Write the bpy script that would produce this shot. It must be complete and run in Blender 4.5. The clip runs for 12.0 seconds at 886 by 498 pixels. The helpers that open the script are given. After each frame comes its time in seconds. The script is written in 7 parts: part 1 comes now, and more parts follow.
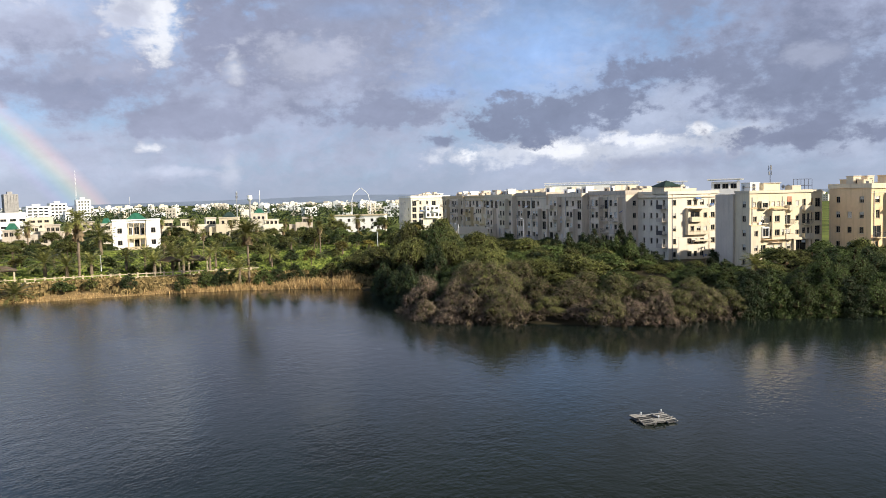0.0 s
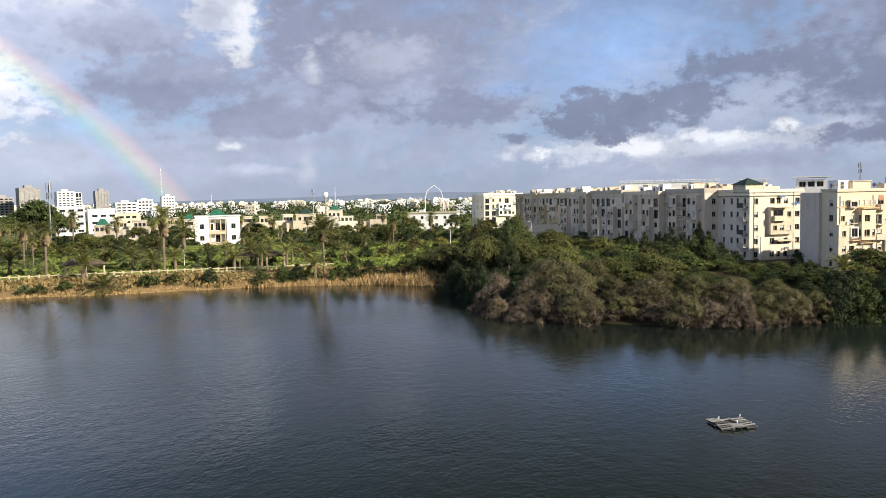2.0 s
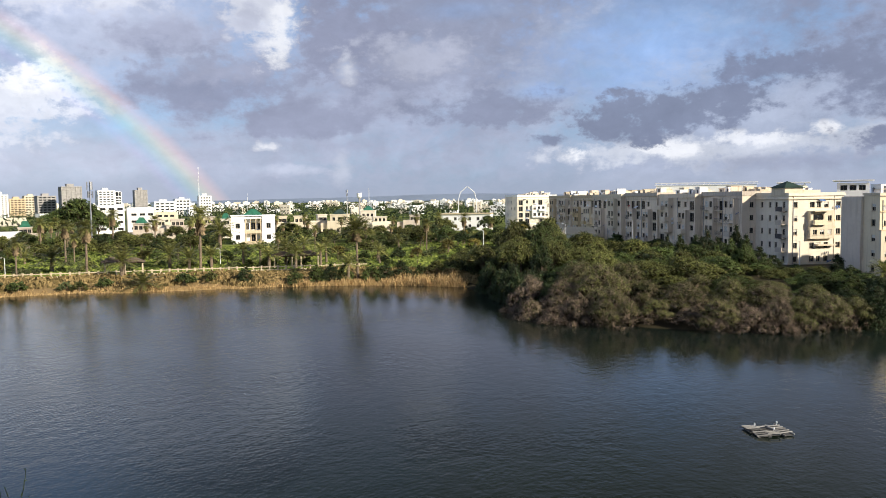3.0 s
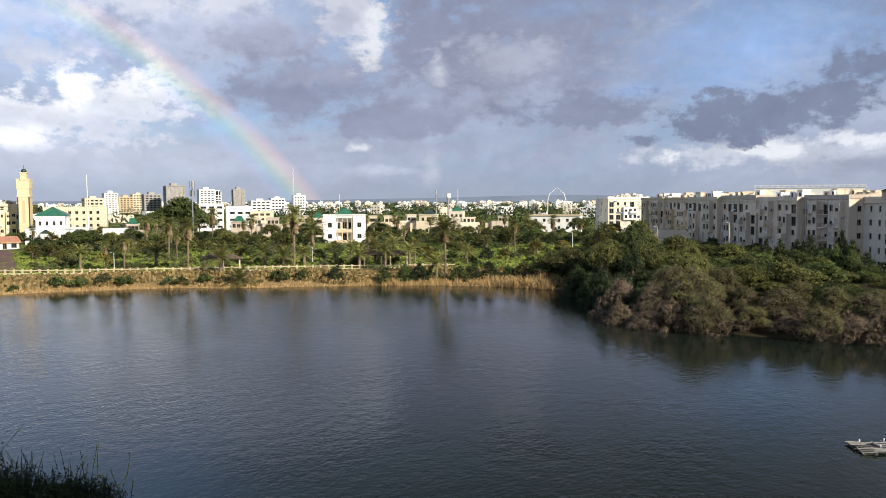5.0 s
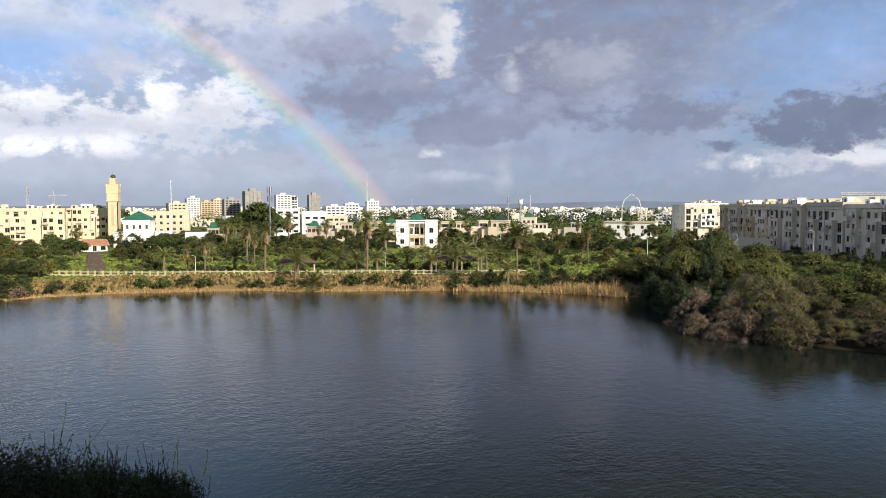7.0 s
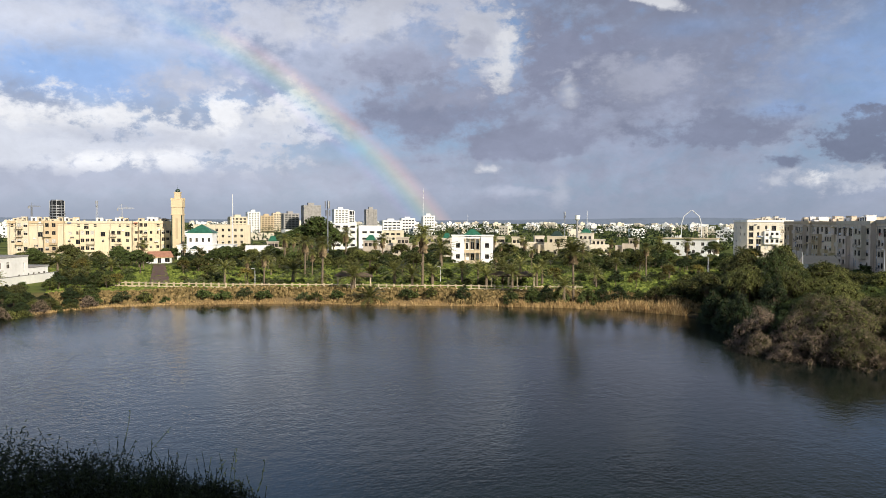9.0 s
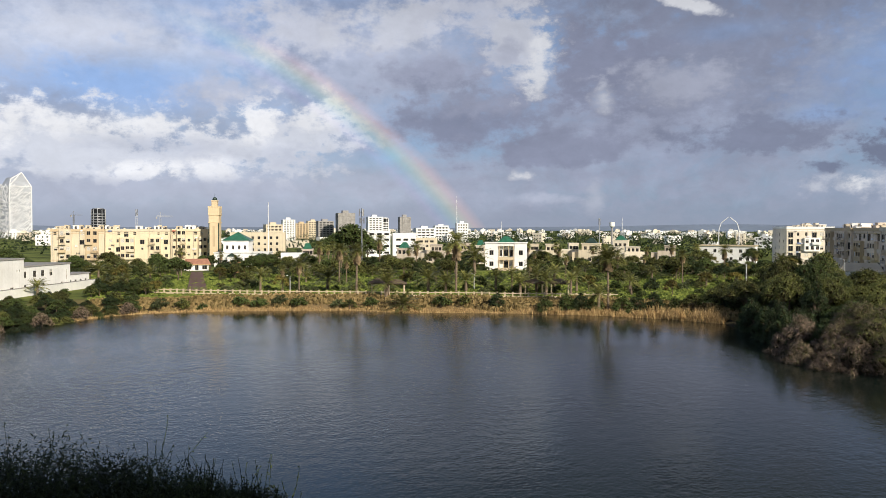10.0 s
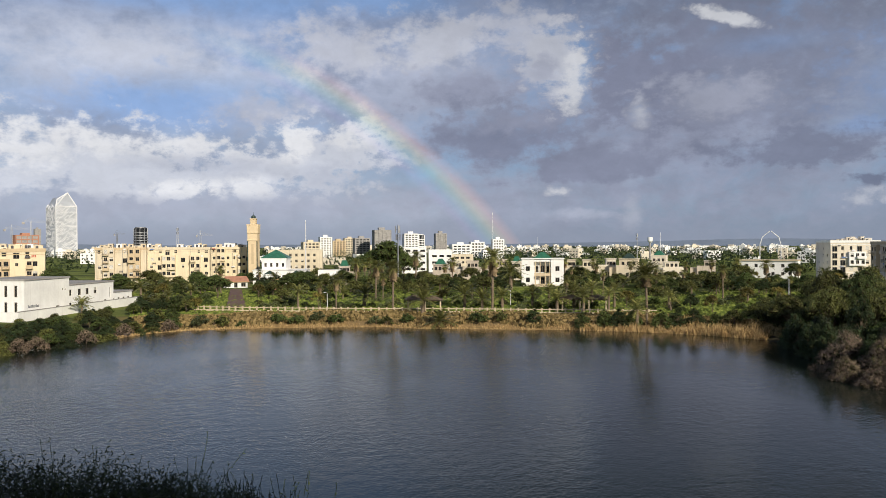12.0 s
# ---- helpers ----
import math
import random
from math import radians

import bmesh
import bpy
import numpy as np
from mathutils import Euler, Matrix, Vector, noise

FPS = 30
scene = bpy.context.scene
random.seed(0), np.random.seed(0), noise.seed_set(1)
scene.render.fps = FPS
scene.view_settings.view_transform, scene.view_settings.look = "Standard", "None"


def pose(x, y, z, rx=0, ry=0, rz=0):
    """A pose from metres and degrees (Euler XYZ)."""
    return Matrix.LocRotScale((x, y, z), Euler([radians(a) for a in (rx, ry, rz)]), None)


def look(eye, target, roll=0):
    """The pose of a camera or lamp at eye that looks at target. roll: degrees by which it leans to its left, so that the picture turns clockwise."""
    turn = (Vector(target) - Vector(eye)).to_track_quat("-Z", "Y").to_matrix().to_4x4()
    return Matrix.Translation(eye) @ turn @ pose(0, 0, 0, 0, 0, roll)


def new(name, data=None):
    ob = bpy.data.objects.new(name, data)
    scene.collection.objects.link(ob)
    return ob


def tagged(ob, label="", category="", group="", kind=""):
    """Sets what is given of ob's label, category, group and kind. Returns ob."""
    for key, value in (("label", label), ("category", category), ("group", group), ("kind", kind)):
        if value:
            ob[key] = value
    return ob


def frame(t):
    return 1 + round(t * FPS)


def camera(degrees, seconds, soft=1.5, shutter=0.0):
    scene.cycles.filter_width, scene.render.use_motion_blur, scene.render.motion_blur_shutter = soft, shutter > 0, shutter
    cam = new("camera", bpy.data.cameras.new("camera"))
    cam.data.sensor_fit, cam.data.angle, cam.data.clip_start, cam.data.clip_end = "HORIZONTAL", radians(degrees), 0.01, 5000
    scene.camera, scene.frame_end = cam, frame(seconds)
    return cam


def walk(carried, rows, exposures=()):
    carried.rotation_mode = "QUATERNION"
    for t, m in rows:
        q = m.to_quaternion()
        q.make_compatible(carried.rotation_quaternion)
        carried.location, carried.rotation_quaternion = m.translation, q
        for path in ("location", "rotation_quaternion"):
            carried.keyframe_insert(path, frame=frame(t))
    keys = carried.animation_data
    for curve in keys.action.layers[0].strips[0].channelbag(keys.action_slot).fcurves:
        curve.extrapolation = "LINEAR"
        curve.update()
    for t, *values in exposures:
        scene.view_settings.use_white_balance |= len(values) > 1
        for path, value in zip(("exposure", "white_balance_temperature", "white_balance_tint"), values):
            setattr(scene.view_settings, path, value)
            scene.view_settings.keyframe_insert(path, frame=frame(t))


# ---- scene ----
# ---------------------------------------------------------------- camera
EYE = 17.5
cam = camera(59.56, 12.0, 0.5)
ROWS = [
    (0.0, 0.000, -3.823, 1.276),
    (0.5, 0.189, -3.939, 1.410),
    (1.0, 1.527, -3.953, 1.446),
    (1.5, 4.173, -3.910, 1.388),
    (2.0, 5.384, -3.891, 1.124),
    (2.5, 6.552, -3.857, 0.973),
    (3.0, 7.849, -3.765, 0.727),
    (5.0, 14.396, -3.641, 0.299),
    (5.5, 15.832, -3.581, 0.268),
    (6.0, 17.468, -3.539, 0.193),
    (6.5, 18.052, -3.427, 0.141),
    (7.0, 19.710, -3.190, 0.085),
    (9.0, 23.838, -2.087, -0.264),
    (9.5, 24.931, -1.862, -0.269),
    (10.0, 26.317, -1.554, -0.137),
    (10.5, 27.299, -1.240, -0.037),
    (11.0, 28.541, -0.999, 0.031),
    (11.5, 28.786, -0.715, 0.092),
    (12.0, 28.974, -0.342, 0.248),
]
walk(cam, [(t, pose(0, 0, EYE, 90 + pitch, roll, yaw)) for t, yaw, pitch, roll in ROWS],
     exposures=[(0.0, 0.48), (3.0, 0.42), (5.5, 0.31), (7.0, 0.24), (9.0, 0.10), (10.5, -0.01), (12.0, -0.13)])

# ---------------------------------------------------------------- sun and sky
SUN_AZ, SUN_EL = -120.5, 24.5          # degrees, left of ahead is positive


def way(az, el=0.0):
    a, e = radians(az), radians(el)
    return Vector((-math.sin(a) * math.cos(e), math.cos(a) * math.cos(e), math.sin(e)))


sun = new("sun", bpy.data.lights.new("sun", "SUN"))
sun.data.energy, sun.data.angle, sun.data.color = 5.0, radians(0.6), (1.0, 0.90, 0.75)
sun.matrix_world = look(way(SUN_AZ, SUN_EL) * 300, (0, 0, 0))

world = bpy.data.worlds.new("world")
scene.world = world
world.use_nodes = True
wt = world.node_tree
wt.nodes.clear()


def wmath(op, a, b=None, c=None):
    n = wt.nodes.new("ShaderNodeMath")
    n.operation = op
    for i, v in enumerate((a, b, c)):
        if v is None:
            continue
        if isinstance(v, (int, float)):
            n.inputs[i].default_value = v
        else:
            wt.links.new(v, n.inputs[i])
    return n.outputs[0]


def wvec(op, a, b):
    n = wt.nodes.new("ShaderNodeVectorMath")
    n.operation = op
    for i, v in enumerate((a, b)):
        if isinstance(v, (tuple, list, Vector)):
            n.inputs[i].default_value = v
        else:
            wt.links.new(v, n.inputs[i])
    return n.outputs["Value"] if op in ("LENGTH", "DOT_PRODUCT") else n.outputs[0]


def wmix(fac, a, b, blend="MIX"):
    n = wt.nodes.new("ShaderNodeMix")
    n.data_type, n.blend_type = "RGBA", blend
    for sock, v in ((n.inputs[0], fac), (n.inputs[6], a), (n.inputs[7], b)):
        if isinstance(v, (int, float)):
            sock.default_value = v
        elif isinstance(v, tuple):
            sock.default_value = (*v, 1)
        else:
            wt.links.new(v, sock)
    return n.outputs[2]


def wrange(v, a, b, c=0.0, d=1.0, smooth=True):
    n = wt.nodes.new("ShaderNodeMapRange")
    n.interpolation_type = "SMOOTHSTEP" if smooth else "LINEAR"
    wt.links.new(v, n.inputs[0])
    for i, x in enumerate((a, b, c, d)):
        n.inputs[i + 1].default_value = x
    return n.outputs[0]


def wnoise(vec, scale, detail=5, rough=0.55, colour=False):
    n = wt.nodes.new("ShaderNodeTexNoise")
    wt.links.new(vec, n.inputs["Vector"])
    n.inputs["Scale"].default_value, n.inputs["Detail"].default_value, n.inputs["Roughness"].default_value = scale, detail, rough
    return n.outputs["Color" if colour else "Fac"]


tc = wt.nodes.new("ShaderNodeTexCoord")
direction = tc.outputs["Generated"]
sep = wt.nodes.new("ShaderNodeSeparateXYZ")
wt.links.new(direction, sep.inputs[0])
deg = 180 / math.pi
az = wmath("MULTIPLY", wmath("ARCTAN2", wmath("MULTIPLY", sep.outputs[0], -1.0), sep.outputs[1]), deg)
el = wmath("MULTIPLY", wmath("ARCSINE", sep.outputs[2]), deg)
comb = wt.nodes.new("ShaderNodeCombineXYZ")
wt.links.new(az, comb.inputs[0])
wt.links.new(wmath("MULTIPLY", el, 1.0), comb.inputs[1])
flat = comb.outputs[0]
# ragged edges: billows of three sizes
warp1 = wvec("MULTIPLY", wvec("SUBTRACT", wnoise(flat, 0.22, 6, 0.6, True), (0.5, 0.5, 0.5)), (3.4, 2.2, 0))
p_soft = wvec("ADD", flat, warp1)
tall_view = wvec("MULTIPLY", flat, (0.8, 1.15, 1.0))
billow = wmath("SUBTRACT", wnoise(tall_view, 0.42, 9, 0.58), 0.5)
curl = wmath("SUBTRACT", wnoise(wvec("ADD", tall_view, (31.0, 17.0, 5.0)), 1.25, 8, 0.6), 0.5)

sky = wt.nodes.new("ShaderNodeTexSky")
sky.sky_type, sky.sun_disc = "NISHITA", False
sky.sun_elevation, sky.sun_rotation = radians(SUN_EL), radians(-SUN_AZ)
sky.air_density, sky.dust_density, sky.ozone_density = 1.0, 1.5, 1.5
clear = wmix(0.55, wmix(1.0, sky.outputs[0], (0.09, 0.10, 0.12), "MULTIPLY"), (0.29, 0.42, 0.68))

# broken cloud over the whole sky
stretched = wvec("MULTIPLY", p_soft, (0.5, 1.0, 1.0))
cover = wrange(wnoise(stretched, 0.13, 7, 0.6), 0.36, 0.58)
tone = wrange(wnoise(stretched, 0.3, 6, 0.6), 0.3, 0.72)
grey = wmix(tone, (0.285, 0.325, 0.45), (0.46, 0.505, 0.645))
colour = wmix(wmath("MULTIPLY", cover, 0.82), clear, grey)


def cloud(colour, az0, el0, w, h, tint, strength=1.0, soft=0.5, rag=1.0, tilt=0.0, flat_base=0.0):
    """One cloud or gap: a ragged oval w by h degrees about (az0, el0), turned by tilt, with a hard or a soft edge."""
    q = wvec("SUBTRACT", flat, (az0, el0, 0))
    if tilt:
        n = wt.nodes.new("ShaderNodeVectorRotate")
        n.rotation_type = "Z_AXIS"
        wt.links.new(q, n.inputs["Vector"])
        n.inputs["Angle"].default_value = radians(tilt)
        q = n.outputs[0]
    q = wvec("MULTIPLY", q, (2 / w, 2 / h, 0))
    edge = wmath("SUBTRACT", 1.0, wvec("LENGTH", q, (0, 0, 0)))
    edge = wmath("MULTIPLY_ADD", billow, 4.2 * rag, edge)
    edge = wmath("MULTIPLY_ADD", curl, 2.3 * rag, edge)
    if flat_base:
        edge = wmath("SUBTRACT", edge, wrange(el, el0 - h * 0.30, el0 - h * 0.62, 0.0, flat_base))
    return wmix(wrange(edge, -0.12 - soft * 0.75, 0.2 + soft * 1.15, 0, strength), colour, tint)


BLUE, PALE, WHITE = (0.29, 0.46, 0.80), (0.58, 0.62, 0.76), (0.92, 0.93, 0.97)
LILAC, SLATE, DARK = (0.355, 0.385, 0.515), (0.255, 0.285, 0.405), (0.205, 0.24, 0.35)
LOW = (0.37, 0.415, 0.55)
# large, soft areas
# two areas added mostly above the view: grey and blue to tint the water
colour = cloud(colour, -14, 33, 110, 36, (0.12, 0.125, 0.14), 0.94, 0.5, 0.5)
colour = cloud(colour, 48, 27, 66, 24, (0.24, 0.42, 0.82), 0.95, 0.8, 0.5)
colour = cloud(colour, 50.9, 12.8, 24, 6.4, (0.66, 0.70, 0.82), 0.95, 0.8, 0.5)
colour = cloud(colour, 44, 3.0, 60, 4.5, (0.47, 0.51, 0.64), 0.85, 0.8, 0.4)
colour = cloud(colour, 31, 12.5, 16, 9, PALE, 0.7, 0.9, 0.6)
colour = cloud(colour, 13, 8.5, 30, 13, LILAC, 0.92, 0.7, 0.6)
colour = cloud(colour, 7.5, 12.8, 21, 11, (0.265, 0.295, 0.41), 0.92, 0.5, 0.6)
colour = cloud(colour, -7.4, 10.3, 14, 6.5, BLUE, 0.75, 0.9, 0.8)
colour = cloud(colour, -6, 2.6, 34, 3.4, LOW, 0.8, 0.8, 0.4)
colour = cloud(colour, -25, 11, 20, 12, SLATE, 0.9, 0.7, 0.7)
# blue gaps
colour = cloud(colour, 49.0, 9.7, 14.5, 3.8, BLUE, 1.0, 0.6, 0.45)
colour = cloud(colour, 45.5, 17.3, 23, 2.8, BLUE, 1.0, 0.7, 0.5)
colour = cloud(colour, 33.2, 17.4, 8, 2.2, BLUE, 0.95, 0.6, 0.7)
colour = cloud(colour, 5.6, 13.4, 6.5, 1.2, BLUE, 0.35, 0.9, 0.7)
colour = cloud(colour, 0.7, 7.5, 4, 1.2, BLUE, 0.6, 0.8, 0.8)
colour = cloud(colour, 12.3, 5.3, 8, 1.3, (0.40, 0.46, 0.62), 0.6, 0.8, 0.7)
# the sunlit bank, blue-grey inside, white along its top
BANKED, FOLD = (0.68, 0.715, 0.81), (0.50, 0.54, 0.66)
colour = cloud(colour, 52.5, 5.4, 19, 5.2, BANKED, 0.97, 0.25, 0.8, -4, 0.5)
colour = cloud(colour, 37.8, 6.3, 10.5, 5.4, BANKED, 0.97, 0.2, 0.9, 0, 0.5)
colour = cloud(colour, 44.5, 5.0, 9, 3.4, BANKED, 0.9, 0.3, 0.9)
colour = cloud(colour, 49.5, 7.0, 13, 1.7, WHITE, 0.9, 0.6, 1.2, -6)
colour = cloud(colour, 57.5, 6.3, 7, 1.9, WHITE, 0.85, 0.6, 1.2)
colour = cloud(colour, 39.8, 7.6, 3.0, 3.0, WHITE, 0.95, 0.4, 1.2)
colour = cloud(colour, 36.2, 8.0, 4.0, 1.6, WHITE, 0.75, 0.5, 1.2)
colour = cloud(colour, 47.0, 3.9, 5.0, 1.5, WHITE, 0.85, 0.35, 1.2, 8)
colour = cloud(colour, 43.0, 4.4, 2.6, 1.6, WHITE, 0.7, 0.4, 1.2)
colour = cloud(colour, 46, 5.6, 8, 1.5, FOLD, 0.75, 0.7, 1.0)
colour = cloud(colour, 37.0, 5.0, 6.5, 1.8, FOLD, 0.7, 0.7, 1.0)
colour = cloud(colour, 45.4, 2.7, 22, 1.4, (0.44, 0.48, 0.61), 0.8, 0.7, 0.6)
colour = cloud(colour, 41.8, 9.6, 6.0, 2.2, (0.50, 0.54, 0.67), 0.85, 0.6, 0.9)
# pale towers of cloud and the slate mass beside them
colour = cloud(colour, 36.5, 14.2, 6.6, 4.4, (0.63, 0.66, 0.77), 0.9, 0.5, 0.9)
colour = cloud(colour, 29.5, 14.6, 7.5, 3.6, (0.66, 0.69, 0.79), 0.9, 0.4, 0.9)
colour = cloud(colour, 23.8, 15.2, 6.5, 3.4, (0.60, 0.63, 0.74), 0.85, 0.4, 1.0)
colour = cloud(colour, 27.0, 11.0, 9, 2.6, LILAC, 0.85, 0.5, 0.9)
colour = cloud(colour, 24.0, 7.9, 13, 4.4, SLATE, 0.92, 0.5, 0.8)
colour = cloud(colour, 23.3, 9.0, 7.6, 1.6, LILAC, 0.8, 0.7, 0.9)
colour = cloud(colour, 14.0, 11.4, 8.0, 6.4, (0.255, 0.28, 0.395), 0.9, 0.25, 0.7)
colour = cloud(colour, 20.6, 13.2, 4.6, 5.4, (0.62, 0.65, 0.75), 0.95, 0.25, 0.7, -6)
colour = cloud(colour, 19.2, 12.0, 2.0, 5.2, (0.78, 0.80, 0.86), 0.9, 0.3, 0.7, -8)
colour = cloud(colour, 21.5, 12.4, 2.0, 1.6, (0.45, 0.48, 0.60), 0.8, 0.5, 1.0)
colour = cloud(colour, 17.4, 5.9, 10.5, 3.6, (0.295, 0.325, 0.45), 0.9, 0.25, 0.7, 0, 0.9)
colour = cloud(colour, 14.7, 9.4, 1.5, 1.9, (0.62, 0.65, 0.74), 0.8, 0.7, 0.9)
colour = cloud(colour, 9.5, 10.3, 7.5, 2.6, (0.43, 0.46, 0.58), 0.85, 0.5, 0.9)
colour = cloud(colour, 9.0, 15.4, 4.4, 0.75, (0.80, 0.82, 0.88), 0.95, 0.4, 0.8, -18)
colour = cloud(colour, 20.6, 3.8, 1.9, 0.7, (0.74, 0.76, 0.83), 0.95, 0.4, 0.8)
colour = cloud(colour, 15.2, 2.2, 1.3, 1.9, (0.52, 0.56, 0.67), 0.7, 0.8, 0.9)
colour = cloud(colour, 19.0, 2.2, 5.0, 0.7, PALE, 0.6, 0.6, 0.9)
# the scud to the right over a sunlit bank
colour = cloud(colour, 4.0, 6.3, 11.0, 2.9, (0.25, 0.282, 0.40), 0.9, 0.22, 0.8, 0, 0.8)
colour = cloud(colour, -11.5, 3.2, 16, 2.2, (0.54, 0.58, 0.68), 0.9, 0.35, 1.0)
colour = cloud(colour, -3.6, 3.0, 8.5, 1.6, (0.58, 0.62, 0.72), 0.85, 0.4, 1.0)
colour = cloud(colour, -20.6, 4.0, 7.0, 1.5, (0.50, 0.54, 0.64), 0.8, 0.4, 1.0, 6)
colour = cloud(colour, -8.8, 3.3, 3.6, 1.1, WHITE, 0.6, 0.35, 1.1)
colour = cloud(colour, -13.0, 3.8, 5.0, 1.0, WHITE, 0.5, 0.35, 1.1)
colour = cloud(colour, -2.2, 3.1, 2.0, 0.9, WHITE, 0.7, 0.4, 1.1)
colour = cloud(colour, -18.6, 4.4, 2.4, 0.8, WHITE, 0.7, 0.4, 1.1)
colour = cloud(colour, -8.4, 5.8, 12.5, 3.0, DARK, 0.97, 0.16, 0.9, 3)
colour = cloud(colour, -5.0, 4.7, 6.2, 1.8, DARK, 0.95, 0.18, 0.9)
colour = cloud(colour, -15.2, 8.5, 9.0, 1.8, (0.20, 0.235, 0.35), 0.95, 0.25, 0.9)
colour = cloud(colour, -24.5, 7.6, 13.0, 6.6, (0.205, 0.237, 0.345), 0.95, 0.3, 0.8)
colour = cloud(colour, -25.8, 8.8, 4.4, 1.2, (0.36, 0.40, 0.53), 0.7, 0.6, 0.9)
colour = cloud(colour, -25.5, 3.7, 10.5, 2.0, (0.205, 0.235, 0.34), 0.95, 0.25, 0.9)
colour = cloud(colour, -16.5, 2.2, 10, 1.1, (0.30, 0.335, 0.455), 0.8, 0.5, 0.9)
colour = cloud(colour, 0.1, 4.2, 2.6, 0.9, DARK, 0.95, 0.3, 0.9)
# light and shade inside all the clouds
fold = wrange(wnoise(wvec("MULTIPLY", p_soft, (0.6, 1.0, 1.0)), 0.36, 9, 0.6), 0.3, 0.7, 0.91, 1.09, False)
colour = wmix(1.0, colour, fold, "MULTIPLY")
relief = wrange(wnoise(wvec("MULTIPLY", p_soft, (0.75, 1.0, 1.0)), 1.0, 8, 0.6), 0.3, 0.7, 0.955, 1.045, False)
colour = wmix(1.0, colour, relief, "MULTIPLY")
# brighter towards the sunlit left
colour = wmix(1.0, colour, wrange(az, 18.0, 48.0, 1.0, 1.12), "MULTIPLY")
# upper, mostly unseen sky dimmed to cut fill light and darken the water
upper_dim = wmath("MAXIMUM", wrange(el, 11.5, 29.0, 1.0, 0.2), wrange(az, 10.0, 38.0, 0.0, 0.9))
colour = wmix(1.0, colour, upper_dim, "MULTIPLY")
# pale air over the horizon, and below it
low = wrange(el, 0.0, 2.4, 0.7, 0.0)
colour = wmix(low, colour, (0.36, 0.405, 0.51))

# the rainbow: rings of colour round the point opposite the sun
ring = wmath("MULTIPLY", wmath("ARCCOSINE", wvec("DOT_PRODUCT", direction, -way(SUN_AZ, SUN_EL))), deg)
ramp = wt.nodes.new("ShaderNodeValToRGB")
wt.links.new(wrange(ring, 40.0, 43.0, 0, 1, False), ramp.inputs[0])
er = ramp.color_ramp.elements
er[0].position, er[0].color = 0.0, (0, 0, 0, 1)
er[1].position, er[1].color = 1.0, (0, 0, 0, 1)
for at, c in ((0.16, (0.03, 0.02, 0.06)), (0.32, (0.0, 0.05, 0.075)), (0.48, (0.035, 0.095, 0.02)), (0.62, (0.15, 0.125, 0.0)), (0.78, (0.17, 0.065, 0.01))):
    e = er.new(at)
    e.color = (*c, 1)
veil = wmath("MULTIPLY", wrange(el, 15.5, 11.0), wrange(az, -20.0, 15.0))
glow = wmix(1.0, ramp.outputs[0], wmath("MULTIPLY", veil, 1.0), "MULTIPLY")
bright = wmath("MULTIPLY", wrange(ring, 42.0, 38.0, 0.0, 0.10), wrange(el, 16.0, 6.0))
colour = wmix(bright, colour, (0.75, 0.77, 0.84))
colour = wmix(1.0, colour, glow, "ADD")

bg = wt.nodes.new("ShaderNodeBackground")
wt.links.new(colour, bg.inputs[0])
bg.inputs[1].default_value = 0.86
wout = wt.nodes.new("ShaderNodeOutputWorld")
wt.links.new(bg.outputs[0], wout.inputs[0])
scene.view_settings.exposure = 0.0

